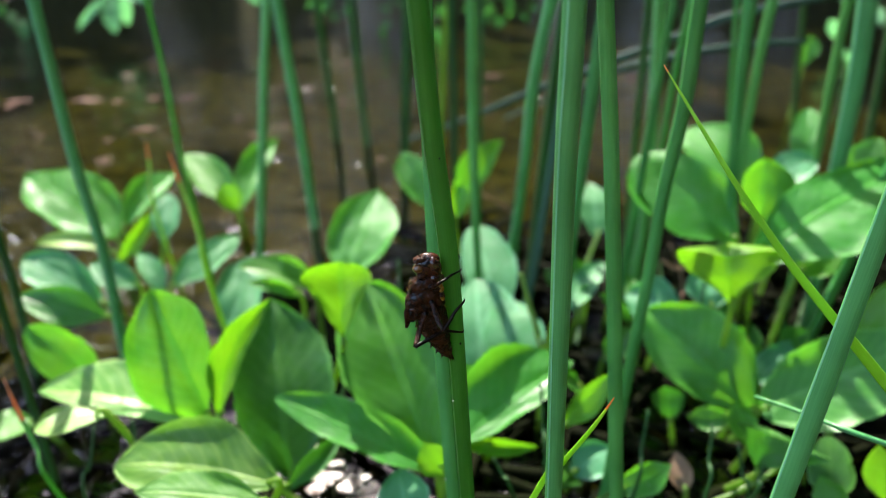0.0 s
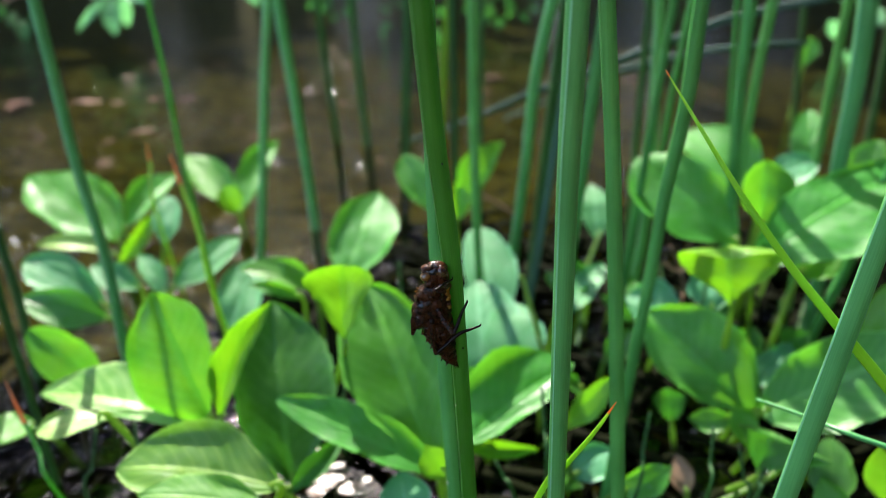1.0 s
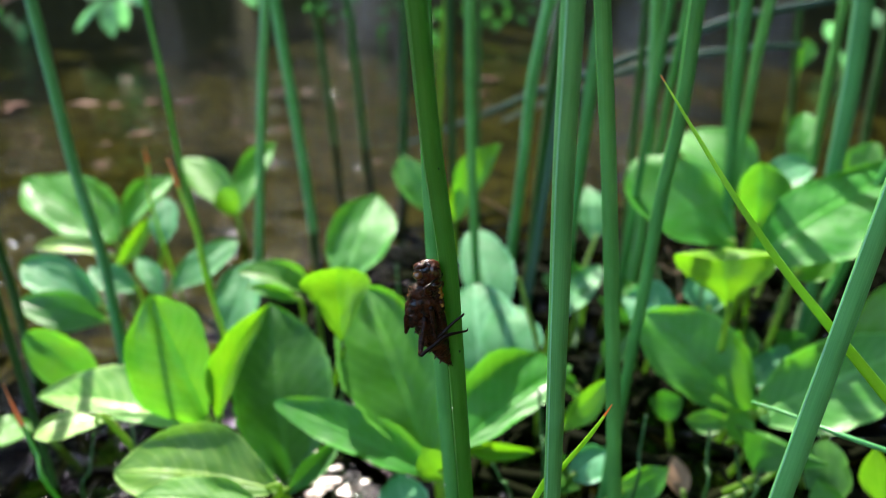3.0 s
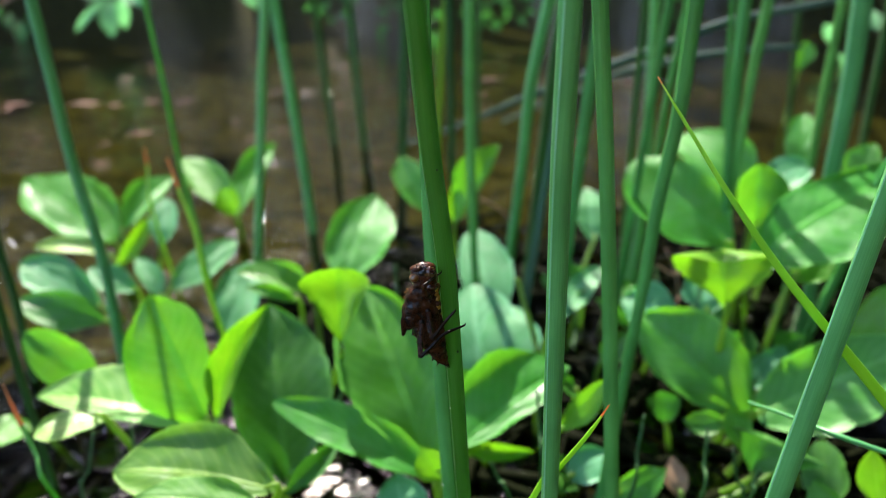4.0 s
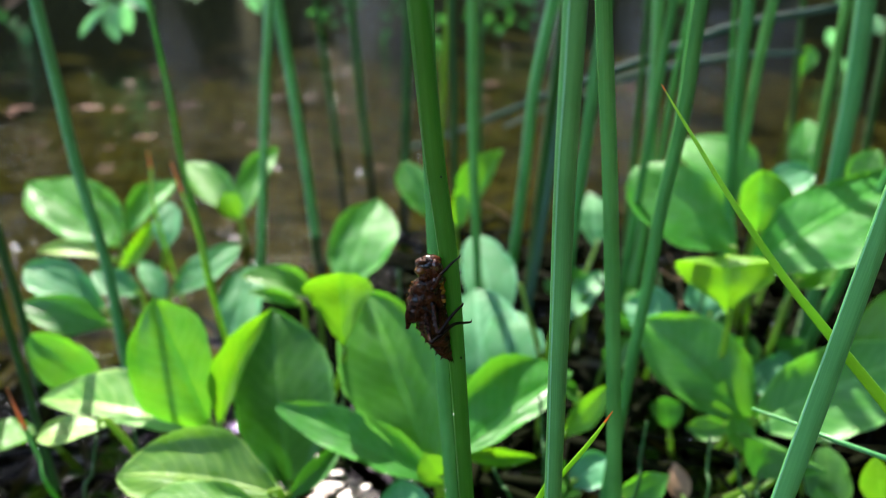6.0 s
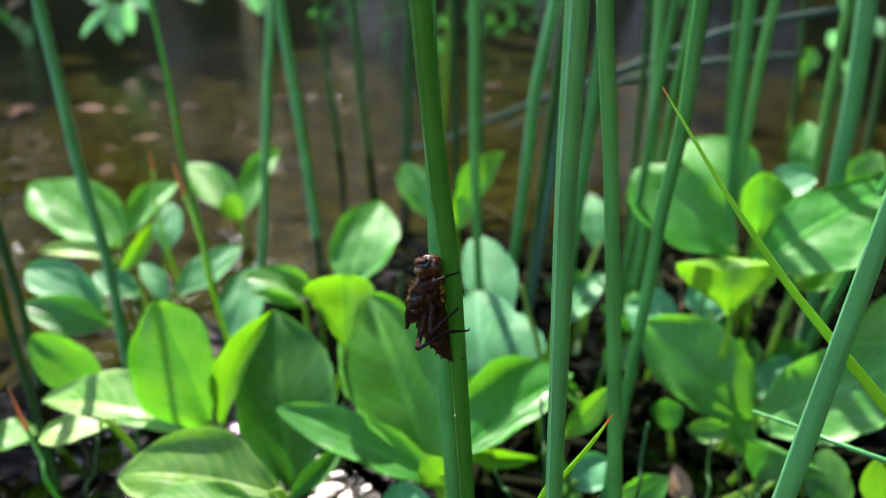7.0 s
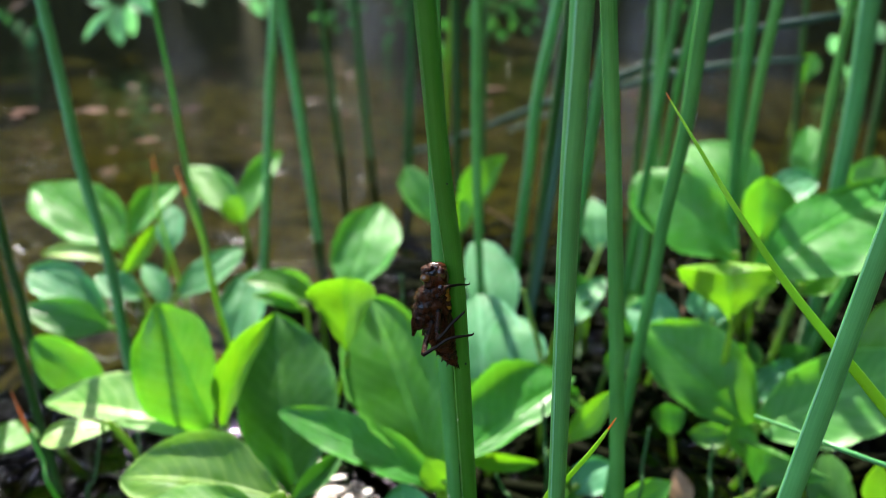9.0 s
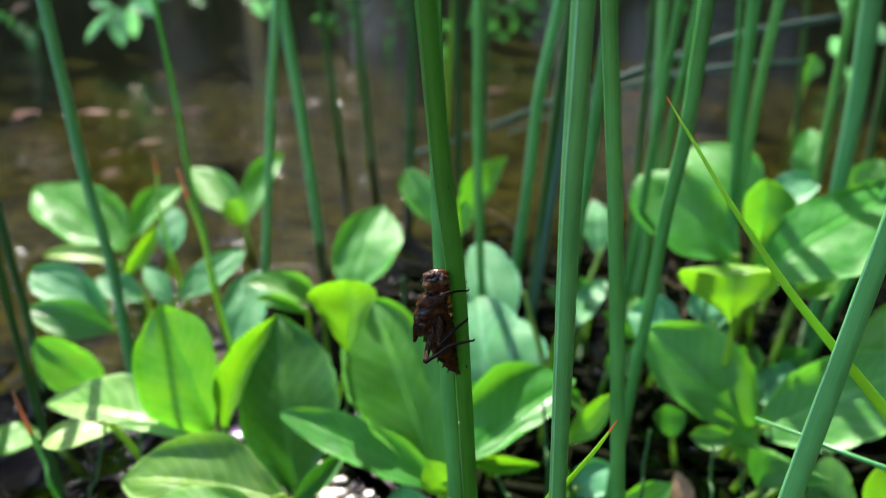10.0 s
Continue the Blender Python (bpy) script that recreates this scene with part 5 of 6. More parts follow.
leaf(plant, (0.0186, 0.0472, 0.1163), (0.0405, 0.0534, 0.1524), (-0.5259, -0.7252, 0.4444), (0.0076, 0.0117), 0.05, 0.10, 0.00, LEAF, 64, True, peaks=(0.50, 0.50), bow=0.0000, point=0.7)
plant = tagged(new("bogbean_plant"), "small bluish bogbean leaf low over water", "plant", "bogbean plants in the water")
plant.location = (0.0112, 0.2520, -0.0600)
leaf(plant, (-0.0269, -0.0265, 0.0775), (-0.0326, -0.0072, 0.0899), (0.0418, -0.5320, 0.8457), 0.0223, 0.05, 0.10, 0.00, LEAF_BLUE, 65, True)
leaf(plant, (-0.0845, -0.0081, 0.0775), (-0.0613, 0.0162, 0.0897), (0.3382, -0.6582, 0.6726), 0.0106, 0.05, 0.30, 0.00, LEAF_SHADED, 66, True)
leaf(plant, (0.0462, 0.0028, 0.0775), (0.0681, 0.0103, 0.0879), (-0.1602, -0.6057, 0.7794), 0.0177, 0.05, 0.10, 0.00, LEAF_BLUE, 67, True)
leaf(plant, (0.0651, -0.0081, 0.0775), (0.0899, -0.0053, 0.0914), (-0.2660, -0.7348, 0.6239), 0.0142, 0.05, 0.10, 0.00, LEAF, 68, True)
plant = tagged(new("bogbean_plant"), "small far bogbean leaf lit from behind", "plant", "bogbean plants in the water")
plant.location = (0.5022, 1.0237, -0.0600)
leaf(plant, (0.0089, -0.0074, 0.1341), (0.0217, 0.0091, 0.1760), (-0.3882, -0.7686, 0.5085), 0.0290, 0.05, 0.20, 0.00, LEAF, 69, True, peaks=(0.60, 0.62))
plant = hanging_branch("drooping bush twig with pale green leaves", (-0.7407, 1.7319, 0.3987), (-0.0200, -0.0300, -0.2600))
leaf(plant, (-0.0344, -0.0353, -0.2719), (-0.1111, -0.0522, -0.3491), (-0.20, -0.78, 0.58), 0.0247, 0.05, 0.20, 0.00, SPRIG, 70, False)
leaf(plant, (-0.0239, -0.0353, -0.2719), (-0.0060, -0.0977, -0.3531), (0.25, -0.78, 0.58), 0.0429, 0.05, 0.20, 0.00, SPRIG, 71, False)
leaf(plant, (-0.0030, -0.0331, -0.2670), (0.0042, -0.0482, -0.3401), (0.25, -0.78, 0.58), 0.0312, 0.05, 0.20, 0.00, SPRIG, 72, False)
leaf(plant, (-0.0030, -0.0300, -0.2599), (0.0767, -0.0684, -0.2871), (-0.20, -0.78, 0.58), 0.0338, 0.05, 0.20, 0.00, SPRIG, 73, False)
leaf(plant, (-0.0397, -0.0353, -0.2720), (-0.1005, -0.0142, -0.2639), (0.25, -0.78, 0.58), 0.0221, 0.05, 0.20, 0.00, SPRIG, 74, False)
leaf(plant, (0.0285, -0.0288, -0.2574), (0.1038, -0.0506, -0.2472), (0.25, -0.78, 0.58), 0.0156, 0.05, 0.20, 0.00, SPRIG, 75, False)
leaf(plant, (0.0416, -0.0309, -0.2621), (0.0479, -0.0214, -0.2799), (-0.20, -0.78, 0.58), 0.0130, 0.05, 0.20, 0.00, SPRIG, 76, False)
plant = hanging_branch("drooping bush twig with dark leaves and a withered one", (-1.1715, 2.0403, 0.3538), (-0.0200, -0.0300, -0.2600))
leaf(plant, (-0.0293, -0.0363, -0.2742), (-0.0492, -0.0315, -0.3101), (-0.20, -0.78, 0.58), 0.0262, 0.05, 0.20, 0.00, SPRIG_SHADED, 80, False)
leaf(plant, (0.0143, -0.0500, -0.3050), (0.0454, -0.1083, -0.3658), (0.25, -0.78, 0.58), 0.0371, 0.05, 0.20, 0.00, SPRIG_SHADED, 81, False)
leaf(plant, (-0.0480, -0.0338, -0.2686), (-0.0917, -0.0240, -0.2932), (0.25, -0.78, 0.58), 0.0247, 0.05, 0.20, 0.00, SPRIG_SHADED, 82, False)
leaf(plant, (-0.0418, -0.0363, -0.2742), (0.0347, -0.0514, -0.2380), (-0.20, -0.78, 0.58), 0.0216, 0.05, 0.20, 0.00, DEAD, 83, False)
leaf(plant, (0.0485, -0.0361, -0.2738), (0.0326, -0.0339, -0.3154), (0.25, -0.78, 0.58), 0.0185, 0.05, 0.20, 0.00, SPRIG_SHADED, 84, False)
leaf(plant, (-0.0044, -0.0425, -0.2881), (0.0040, -0.0911, -0.3271), (0.25, -0.78, 0.58), 0.0216, 0.05, 0.20, 0.00, SPRIG_SHADED, 85, False)
plant = hanging_branch("drooping bush twig with bright green leaves", (-0.5186, 1.9524, 0.4024), (-0.0200, -0.0300, -0.2600))
leaf(plant, (-0.0082, -0.0312, -0.2626), (0.0372, -0.0371, -0.3201), (-0.20, -0.78, 0.58), 0.0278, 0.05, 0.20, 0.00, SPRIG, 90, False)
leaf(plant, (-0.0200, -0.0324, -0.2653), (0.0128, -0.0717, -0.2872), (0.25, -0.78, 0.58), 0.0234, 0.05, 0.20, 0.00, SPRIG_SHADED, 91, False)
leaf(plant, (0.0390, -0.0346, -0.2704), (0.0491, -0.0286, -0.3012), (0.25, -0.78, 0.58), 0.0205, 0.05, 0.20, 0.00, SPRIG, 92, False)
leaf(plant, (-0.1380, -0.0350, -0.2713), (-0.1078, -0.0719, -0.2878), (-0.20, -0.78, 0.58), 0.0176, 0.05, 0.20, 0.00, SPRIG_SHADED, 93, False)
leaf(plant, (-0.0348, -0.0300, -0.2601), (-0.0164, -0.0168, -0.2745), (0.25, -0.78, 0.58), 0.0176, 0.05, 0.20, 0.00, SPRIG_SHADED, 94, False)
leaf(plant, (-0.1454, -0.0327, -0.2660), (-0.1456, -0.0697, -0.2827), (0.25, -0.78, 0.58), 0.0146, 0.05, 0.20, 0.00, SPRIG_SHADED, 95, False)
plant = hanging_branch("pair of pale leaves on a drooping bush twig", (0.8744, 1.6294, 0.4143), (-0.0200, -0.0300, -0.2600))
leaf(plant, (-0.0493, -0.0617, -0.3313), (-0.0262, -0.0621, -0.3689), (-0.20, -0.78, 0.58), 0.0341, 0.05, 0.20, 0.00, SPRIG, 100, False)
leaf(plant, (-0.0273, -0.0350, -0.2711), (-0.0292, -0.0765, -0.3090), (0.25, -0.78, 0.58), 0.0219, 0.05, 0.20, 0.00, SPRIG, 101, False)
leaf(plant, (-0.0200, -0.0855, -0.3847), (-0.0016, -0.0891, -0.4297), (0.25, -0.78, 0.58), 0.0158, 0.05, 0.20, 0.00, SPRIG, 102, False)
leaf(plant, (0.0531, -0.0498, -0.3045), (0.0464, -0.0911, -0.3419), (-0.20, -0.78, 0.58), 0.0268, 0.05, 0.20, 0.00, SPRIG, 103, False)
leaf(plant, (-0.0346, -0.0280, -0.2555), (-0.0139, -0.0220, -0.2790), (0.25, -0.78, 0.58), 0.0219, 0.05, 0.20, 0.00, SPRIG, 104, False)
leaf(plant, (0.0093, -0.0399, -0.2823), (0.0056, -0.0784, -0.3134), (0.25, -0.78, 0.58), 0.0171, 0.05, 0.20, 0.00, SPRIG, 105, False)
spray("leafy bush twig with small green leaves", (-0.3069, 2.0135, 0.1011), (0.075, 0.055), 15, 0.030, SPRIG_SHADED, 201)
spray("leafy bush twig with small dim leaves", (-0.1511, 2.0063, 0.0849), (0.045, 0.075), 11, 0.030, SPRIG_SHADED, 202)
spray("leafy bush twig with crowded small green leaves", (0.1513, 2.0083, 0.0893), (0.085, 0.080), 34, 0.032, SPRIG_SHADED, 203)
spray("leafy bush twig with small green leaves", (-0.0133, 1.8832, 0.0542), (0.020, 0.060), 6, 0.036, SPRIG_SHADED, 204)
spray("leafy bush twig with small dim leaves", (0.6663, 2.1179, 0.0898), (0.080, 0.050), 14, 0.030, SPRIG_SHADED, 205)
spray("leafy bush twig with small dim leaves", (0.3088, 2.1272, 0.1106), (0.050, 0.040), 7, 0.030, SPRIG_SHADED, 206)


def low_shoot(x, y, seed):
    """A small shaded bogbean shoot: two or three small leaves on thin stalks, low over the water."""
    rnd = random.Random(seed)
    shoot = tagged(new("bogbean_shoot"), "small shaded bogbean shoot low among the stems", "plant", "bogbean plants in the water")
    shoot.location = (x, y, -0.06)
    for k in range(rnd.choice((2, 3))):
        a = rnd.uniform(0, 2 * math.pi)
        b = Vector((0.012 * math.cos(a), 0.010 * math.sin(a), rnd.uniform(0.065, 0.105)))
        t = b + Vector((math.cos(a), 0.7 * math.sin(a), rnd.uniform(0.2, 1.1))).normalized() * rnd.uniform(0.018, 0.034)
        leaf(shoot, b, t, (0.2 * math.cos(a), -0.6, 0.8), rnd.uniform(0.010, 0.018), 0.05, 0.25, 0, LEAF_SHADED, seed + k, True)


for k, (x, y) in enumerate(((0.030, 0.285), (0.062, 0.270), (0.080, 0.330), (0.150, 0.360), (0.085, 0.400), (0.108, 0.420), (0.128, 0.370), (0.155, 0.450),
                            (0.185, 0.350), (0.205, 0.310))):
    low_shoot(x, y, 400 + 10 * k)
plant = tagged(new("dead_leaf"), "curled brown dead leaf low among stalks", "dead leaf", "")
plant.location = (0.1080, 0.2521, -0.0600)
leaf(plant, (0.0000, -0.0100, 0.0775), (-0.0020, 0.0037, 0.0907), (-0.2937, -0.6831, 0.6686), 0.0111, 0.10, 0.40, 0.00, DEAD, 111, True)
grass("dry_stalk", "thin dry brown stalk", DEAD, [(0.2217, 0.4223, -0.0700), (0.1667, 0.4023, 0.0473), (0.1576, 0.4053, 0.0539), (0.1485, 0.4046, 0.0523), (0.1393, 0.4068, 0.0573)], [0.00073, 0.00073, 0.00073, 0.00073, 0.00055], 0.00, 0.90, GRASS_TIP)
grass("dry_stalk", "thin dry brown stalk", DEAD, [(0.1383, 0.4221, -0.0700), (0.1518, 0.4021, 0.0223), (0.1555, 0.4082, 0.0359), (0.1536, 0.4143, 0.0496), (0.1473, 0.4204, 0.0632)], [0.00075, 0.00075, 0.00075, 0.00075, 0.00056], 0.00, 0.90, GRASS_TIP)
floating("reddish dead leaf floating on the water", -0.421, 0.951, 0.0442, 0.0199, 6, 250, 0.000)
floating("pale dead leaf floating on the water", -0.588, 1.139, 0.0557, 0.0251, 20, 150, 0.000)
floating("pinkish dead leaf floating on the water", -0.700, 1.139, 0.0520, 0.0234, -10, 30, 0.000)
floating("brown dead leaf floating on the water", -0.499, 1.573, 0.0550, 0.0248, 0, 385, -0.012)
floating("pale dead leaf floating on the water", -0.620, 1.382, 0.0301, 0.0136, 30, 225, 0.000)
floating("brown dead leaf floating on the water", -0.505, 1.324, 0.0341, 0.0153, 0, 310, -0.012)
floating("reddish dead leaf floating on the water", 0.092, 1.364, 0.0456, 0.0205, 3, 868, 0.000)
floating("yellow-brown dead leaf floating on the water", 0.066, 1.230, 0.0239, 0.0108, 0, 850, 0.000)
floating("pale dead leaf floating on the water", -0.267, 1.742, 0.0286, 0.0129, 0, 590, 0.000)
floating("pale dead leaf floating on the water", -0.212, 1.528, 0.0273, 0.0123, 40, 610, 0.000)
floating("brown dead leaf floating on the water", -0.501, 1.445, 0.0554, 0.0250, 10, 350, -0.006)
floating("brown dead leaf floating on the water", -0.487, 1.165, 0.0303, 0.0136, 0, 270, 0.000)
floating("pale dead leaf floating on the water", -0.433, 1.174, 0.0382, 0.0172, 15, 330, 0.000)
floating("brown dead leaf floating on the water", -0.460, 0.795, 0.0323, 0.0145, 0, 100, -0.012)
floating("brown dead leaf floating on the water", -0.416, 0.817, 0.0221, 0.0099, 30, 180, 0.000)
floating("brown dead leaf floating on the water", -0.909, 1.628, 0.0413, 0.0186, 0, 80, -0.006)
floating("brown dead leaf floating on the water", -0.787, 1.588, 0.0303, 0.0136, 0, 160, -0.012)
floating("pale dead leaf floating on the water", -0.241, 1.244, 0.0242, 0.0109, 0, 545, 0.000)
floating("brown dead leaf floating on the water", -0.131, 1.110, 0.0218, 0.0098, 0, 640, -0.012)
floating("brown dead leaf floating on the water", -0.259, 0.999, 0.0198, 0.0089, 0, 470, -0.006)
floating("brown dead leaf floating on the water", 0.015, 1.174, 0.0183, 0.0082, 0, 800, -0.006)
floating("brown dead leaf floating on the water", -0.340, 1.220, 0.0316, 0.0142, 20, 440, -0.006)
floating("brown dead leaf floating on the water", -0.562, 0.880, 0.0235, 0.0106, 10, 20, -0.006)
floating("brown dead leaf floating on the water", 0.320, 1.034, 0.0272, 0.0122, 0, 1160, -0.006)
floating("brown dead leaf floating on the water", 0.347, 1.324, 0.0290, 0.0130, 0, 1110, 0.000)
floating("brown dead leaf floating on the water", -0.343, 1.034, 0.0272, 0.0122, -20, 380, -0.006)
floating("brown dead leaf floating on the water", 0.365, 0.967, 0.0320, 0.0144, 0, 1240, -0.012)
floating("brown dead leaf floating on the water", 0.567, 1.090, 0.0285, 0.0128, 0, 1420, -0.012)
floating("thin brown scrap of dead leaf on the water", -0.262, 0.930, 0.0176, 0.0102, 3, 200, 0.000)
floating("small reddish brown scrap of dead leaf on the water", -0.246, 1.346, 0.0117, 0.0046, -3, 201, 0.000)
floating("thin brown scrap of dead leaf on the water", -0.634, 1.543, 0.0172, 0.0073, -26, 202, 0.000)
floating("thin brown scrap of dead leaf on the water", -0.508, 0.898, 0.0092, 0.0046, -44, 203, 0.000)
floating("small reddish brown scrap of dead leaf on the water", -0.713, 1.387, 0.0286, 0.0129, 55, 204, -0.008)
floating("thin brown scrap of dead leaf on the water", -0.128, 1.005, 0.0107, 0.0045, 55, 205, 0.000)
floating("small reddish brown scrap of dead leaf on the water", -0.571, 1.225, 0.0126, 0.0056, -20, 206, -0.008)
floating("small reddish brown scrap of dead leaf on the water", -0.309, 1.026, 0.0180, 0.0083, 38, 207, 0.000)
floating("small reddish brown scrap of dead leaf on the water", -0.326, 1.426, 0.0200, 0.0074, 57, 208, 0.000)
floating("thin brown scrap of dead leaf on the water", -0.100, 1.228, 0.0164, 0.0102, -16, 209, -0.008)
floating("thin brown scrap of dead leaf on the water", -0.167, 1.139, 0.0198, 0.0135, -36, 210, 0.000)
floating("small dark brown scrap of dead leaf on the water", -0.080, 0.822, 0.0107, 0.0071, -29, 211, 0.000)
floating("small dark brown scrap of dead leaf on the water", -0.551, 0.926, 0.0175, 0.0064, 53, 212, 0.000)
floating("small reddish brown scrap of dead leaf on the water", -0.572, 1.089, 0.0141, 0.0066, 50, 213, -0.008)
floating("small reddish brown scrap of dead leaf on the water", -0.581, 0.965, 0.0119, 0.0068, 26, 214, 0.000)
floating("thin brown scrap of dead leaf on the water", -0.077, 1.457, 0.0125, 0.0067, -11, 215, 0.000)
floating("thin brown scrap of dead leaf on the water", -0.255, 1.242, 0.0141, 0.0070, -53, 216, -0.008)
floating("small reddish brown scrap of dead leaf on the water", -0.695, 1.105, 0.0211, 0.0147, 7, 217, 0.000)
floating("small dark brown scrap of dead leaf on the water", -0.251, 0.903, 0.0088, 0.0042, -52, 218, 0.000)
floating("small reddish brown scrap of dead leaf on the water", -0.537, 1.139, 0.0241, 0.0167, -5, 219, 0.000)
floating("small dark brown scrap of dead leaf on the water", -0.298, 1.269, 0.0147, 0.0072, -42, 220, 0.000)
floating("small dark brown scrap of dead leaf on the water", -0.171, 1.074, 0.0113, 0.0074, -38, 221, 0.000)
floating("small dark brown scrap of dead leaf on the water", -0.450, 0.906, 0.0180, 0.0067, 35, 222, 0.000)
floating("small dark brown scrap of dead leaf on the water", -0.232, 0.979, 0.0179, 0.0098, 20, 223, 0.000)
floating("small dark brown scrap of dead leaf on the water", -0.408, 0.803, 0.0146, 0.0084, 9, 224, 0.000)
floating("small dark brown scrap of dead leaf on the water", -0.340, 0.911, 0.0115, 0.0059, 38, 225, -0.008)
floating("small dark brown scrap of dead leaf on the water", -0.301, 1.229, 0.0143, 0.0087, 39, 226, 0.000)
floating("small dark brown scrap of dead leaf on the water", -0.139, 1.442, 0.0275, 0.0190, 54, 227, -0.008)
floating("small dark brown scrap of dead leaf on the water", -0.469, 0.804, 0.0090, 0.0061, -2, 228, -0.008)
floating("thin brown scrap of dead leaf on the water", -0.594, 0.975, 0.0134, 0.0084, 9, 229, -0.008)
floating("thin brown scrap of dead leaf on the water", -0.114, 1.285, 0.0195, 0.0087, 59, 230, 0.000)
floating("small reddish brown scrap of dead leaf on the water", -0.634, 1.150, 0.0191, 0.0118, -38, 231, -0.008)
floating("small reddish brown scrap of dead leaf on the water", -0.700, 1.123, 0.0125, 0.0083, -46, 232, 0.000)
floating("small dark brown scrap of dead leaf on the water", -0.385, 1.062, 0.0145, 0.0070, 13, 233, -0.008)
floating("small dark brown scrap of dead leaf on the water", 0.137, 0.945, 0.0125, 0.0062, -26, 234, 0.000)
floating("small reddish brown scrap of dead leaf on the water", 0.499, 0.963, 0.0150, 0.0081, -23, 235, 0.000)
floating("small dark brown scrap of dead leaf on the water", 0.410, 1.247, 0.0194, 0.0124, -9, 236, -0.008)
floating("thin brown scrap of dead leaf on the water", 0.466, 1.216, 0.0121, 0.0059, -2, 237, 0.000)
floating("thin brown scrap of dead leaf on the water", 0.582, 1.017, 0.0131, 0.0046, -47, 238, -0.008)
floating("thin brown scrap of dead leaf on the water", 0.577, 1.068, 0.0133, 0.0064, -8, 239, 0.000)
floating("small dark brown scrap of dead leaf on the water", 0.339, 1.117, 0.0194, 0.0133, 49, 240, -0.008)
floating("small dark brown scrap of dead leaf on the water", 0.340, 0.931, 0.0115, 0.0057, -21, 241, 0.000)
floating("small reddish brown scrap of dead leaf on the water", 0.389, 1.303, 0.0185, 0.0108, 55, 242, 0.000)
floating("small reddish brown scrap of dead leaf on the water", 0.178, 0.907, 0.0176, 0.0091, 7, 243, 0.000)
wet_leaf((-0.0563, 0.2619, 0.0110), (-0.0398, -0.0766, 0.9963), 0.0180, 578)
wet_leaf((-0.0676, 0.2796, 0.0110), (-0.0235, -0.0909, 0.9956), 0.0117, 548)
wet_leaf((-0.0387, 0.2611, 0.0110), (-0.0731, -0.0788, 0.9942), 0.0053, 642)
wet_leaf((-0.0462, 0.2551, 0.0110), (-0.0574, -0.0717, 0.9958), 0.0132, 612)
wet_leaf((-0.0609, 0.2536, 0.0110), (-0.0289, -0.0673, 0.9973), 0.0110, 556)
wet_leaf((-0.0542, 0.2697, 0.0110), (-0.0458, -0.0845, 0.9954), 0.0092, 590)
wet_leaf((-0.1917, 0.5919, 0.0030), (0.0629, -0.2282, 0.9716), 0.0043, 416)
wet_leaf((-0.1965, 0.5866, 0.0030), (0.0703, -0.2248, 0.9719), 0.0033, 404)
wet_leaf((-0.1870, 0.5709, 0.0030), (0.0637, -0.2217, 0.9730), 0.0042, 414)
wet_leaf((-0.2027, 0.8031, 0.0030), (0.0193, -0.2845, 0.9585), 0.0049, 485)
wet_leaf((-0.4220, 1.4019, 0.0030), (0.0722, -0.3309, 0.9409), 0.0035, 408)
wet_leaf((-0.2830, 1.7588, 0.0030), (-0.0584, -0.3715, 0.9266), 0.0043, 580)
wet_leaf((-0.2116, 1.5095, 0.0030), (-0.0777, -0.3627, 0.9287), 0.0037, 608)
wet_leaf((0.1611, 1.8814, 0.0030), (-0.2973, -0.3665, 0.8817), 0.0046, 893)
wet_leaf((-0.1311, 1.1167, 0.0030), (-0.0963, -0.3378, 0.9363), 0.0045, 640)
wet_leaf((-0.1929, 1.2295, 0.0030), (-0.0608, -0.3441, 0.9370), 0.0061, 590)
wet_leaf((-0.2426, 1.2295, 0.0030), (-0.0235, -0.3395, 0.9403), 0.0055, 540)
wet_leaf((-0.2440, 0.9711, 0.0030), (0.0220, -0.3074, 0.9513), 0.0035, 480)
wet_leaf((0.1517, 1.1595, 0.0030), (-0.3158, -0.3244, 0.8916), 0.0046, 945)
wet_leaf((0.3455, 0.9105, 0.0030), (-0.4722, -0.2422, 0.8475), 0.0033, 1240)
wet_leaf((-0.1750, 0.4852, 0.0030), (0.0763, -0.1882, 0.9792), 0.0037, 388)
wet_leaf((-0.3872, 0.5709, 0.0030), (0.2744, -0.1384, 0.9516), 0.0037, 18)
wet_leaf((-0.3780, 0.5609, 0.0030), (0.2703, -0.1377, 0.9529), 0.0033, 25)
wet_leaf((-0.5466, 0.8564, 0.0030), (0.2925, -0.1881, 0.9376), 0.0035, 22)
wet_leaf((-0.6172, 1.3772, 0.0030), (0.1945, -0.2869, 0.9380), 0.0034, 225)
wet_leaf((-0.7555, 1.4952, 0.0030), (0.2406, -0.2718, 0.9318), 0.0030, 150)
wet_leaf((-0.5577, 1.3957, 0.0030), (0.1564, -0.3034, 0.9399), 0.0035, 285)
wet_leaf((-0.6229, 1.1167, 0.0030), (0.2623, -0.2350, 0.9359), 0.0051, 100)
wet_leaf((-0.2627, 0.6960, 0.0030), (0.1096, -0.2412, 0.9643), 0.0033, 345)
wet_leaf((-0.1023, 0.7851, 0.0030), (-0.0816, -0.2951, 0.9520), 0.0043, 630)


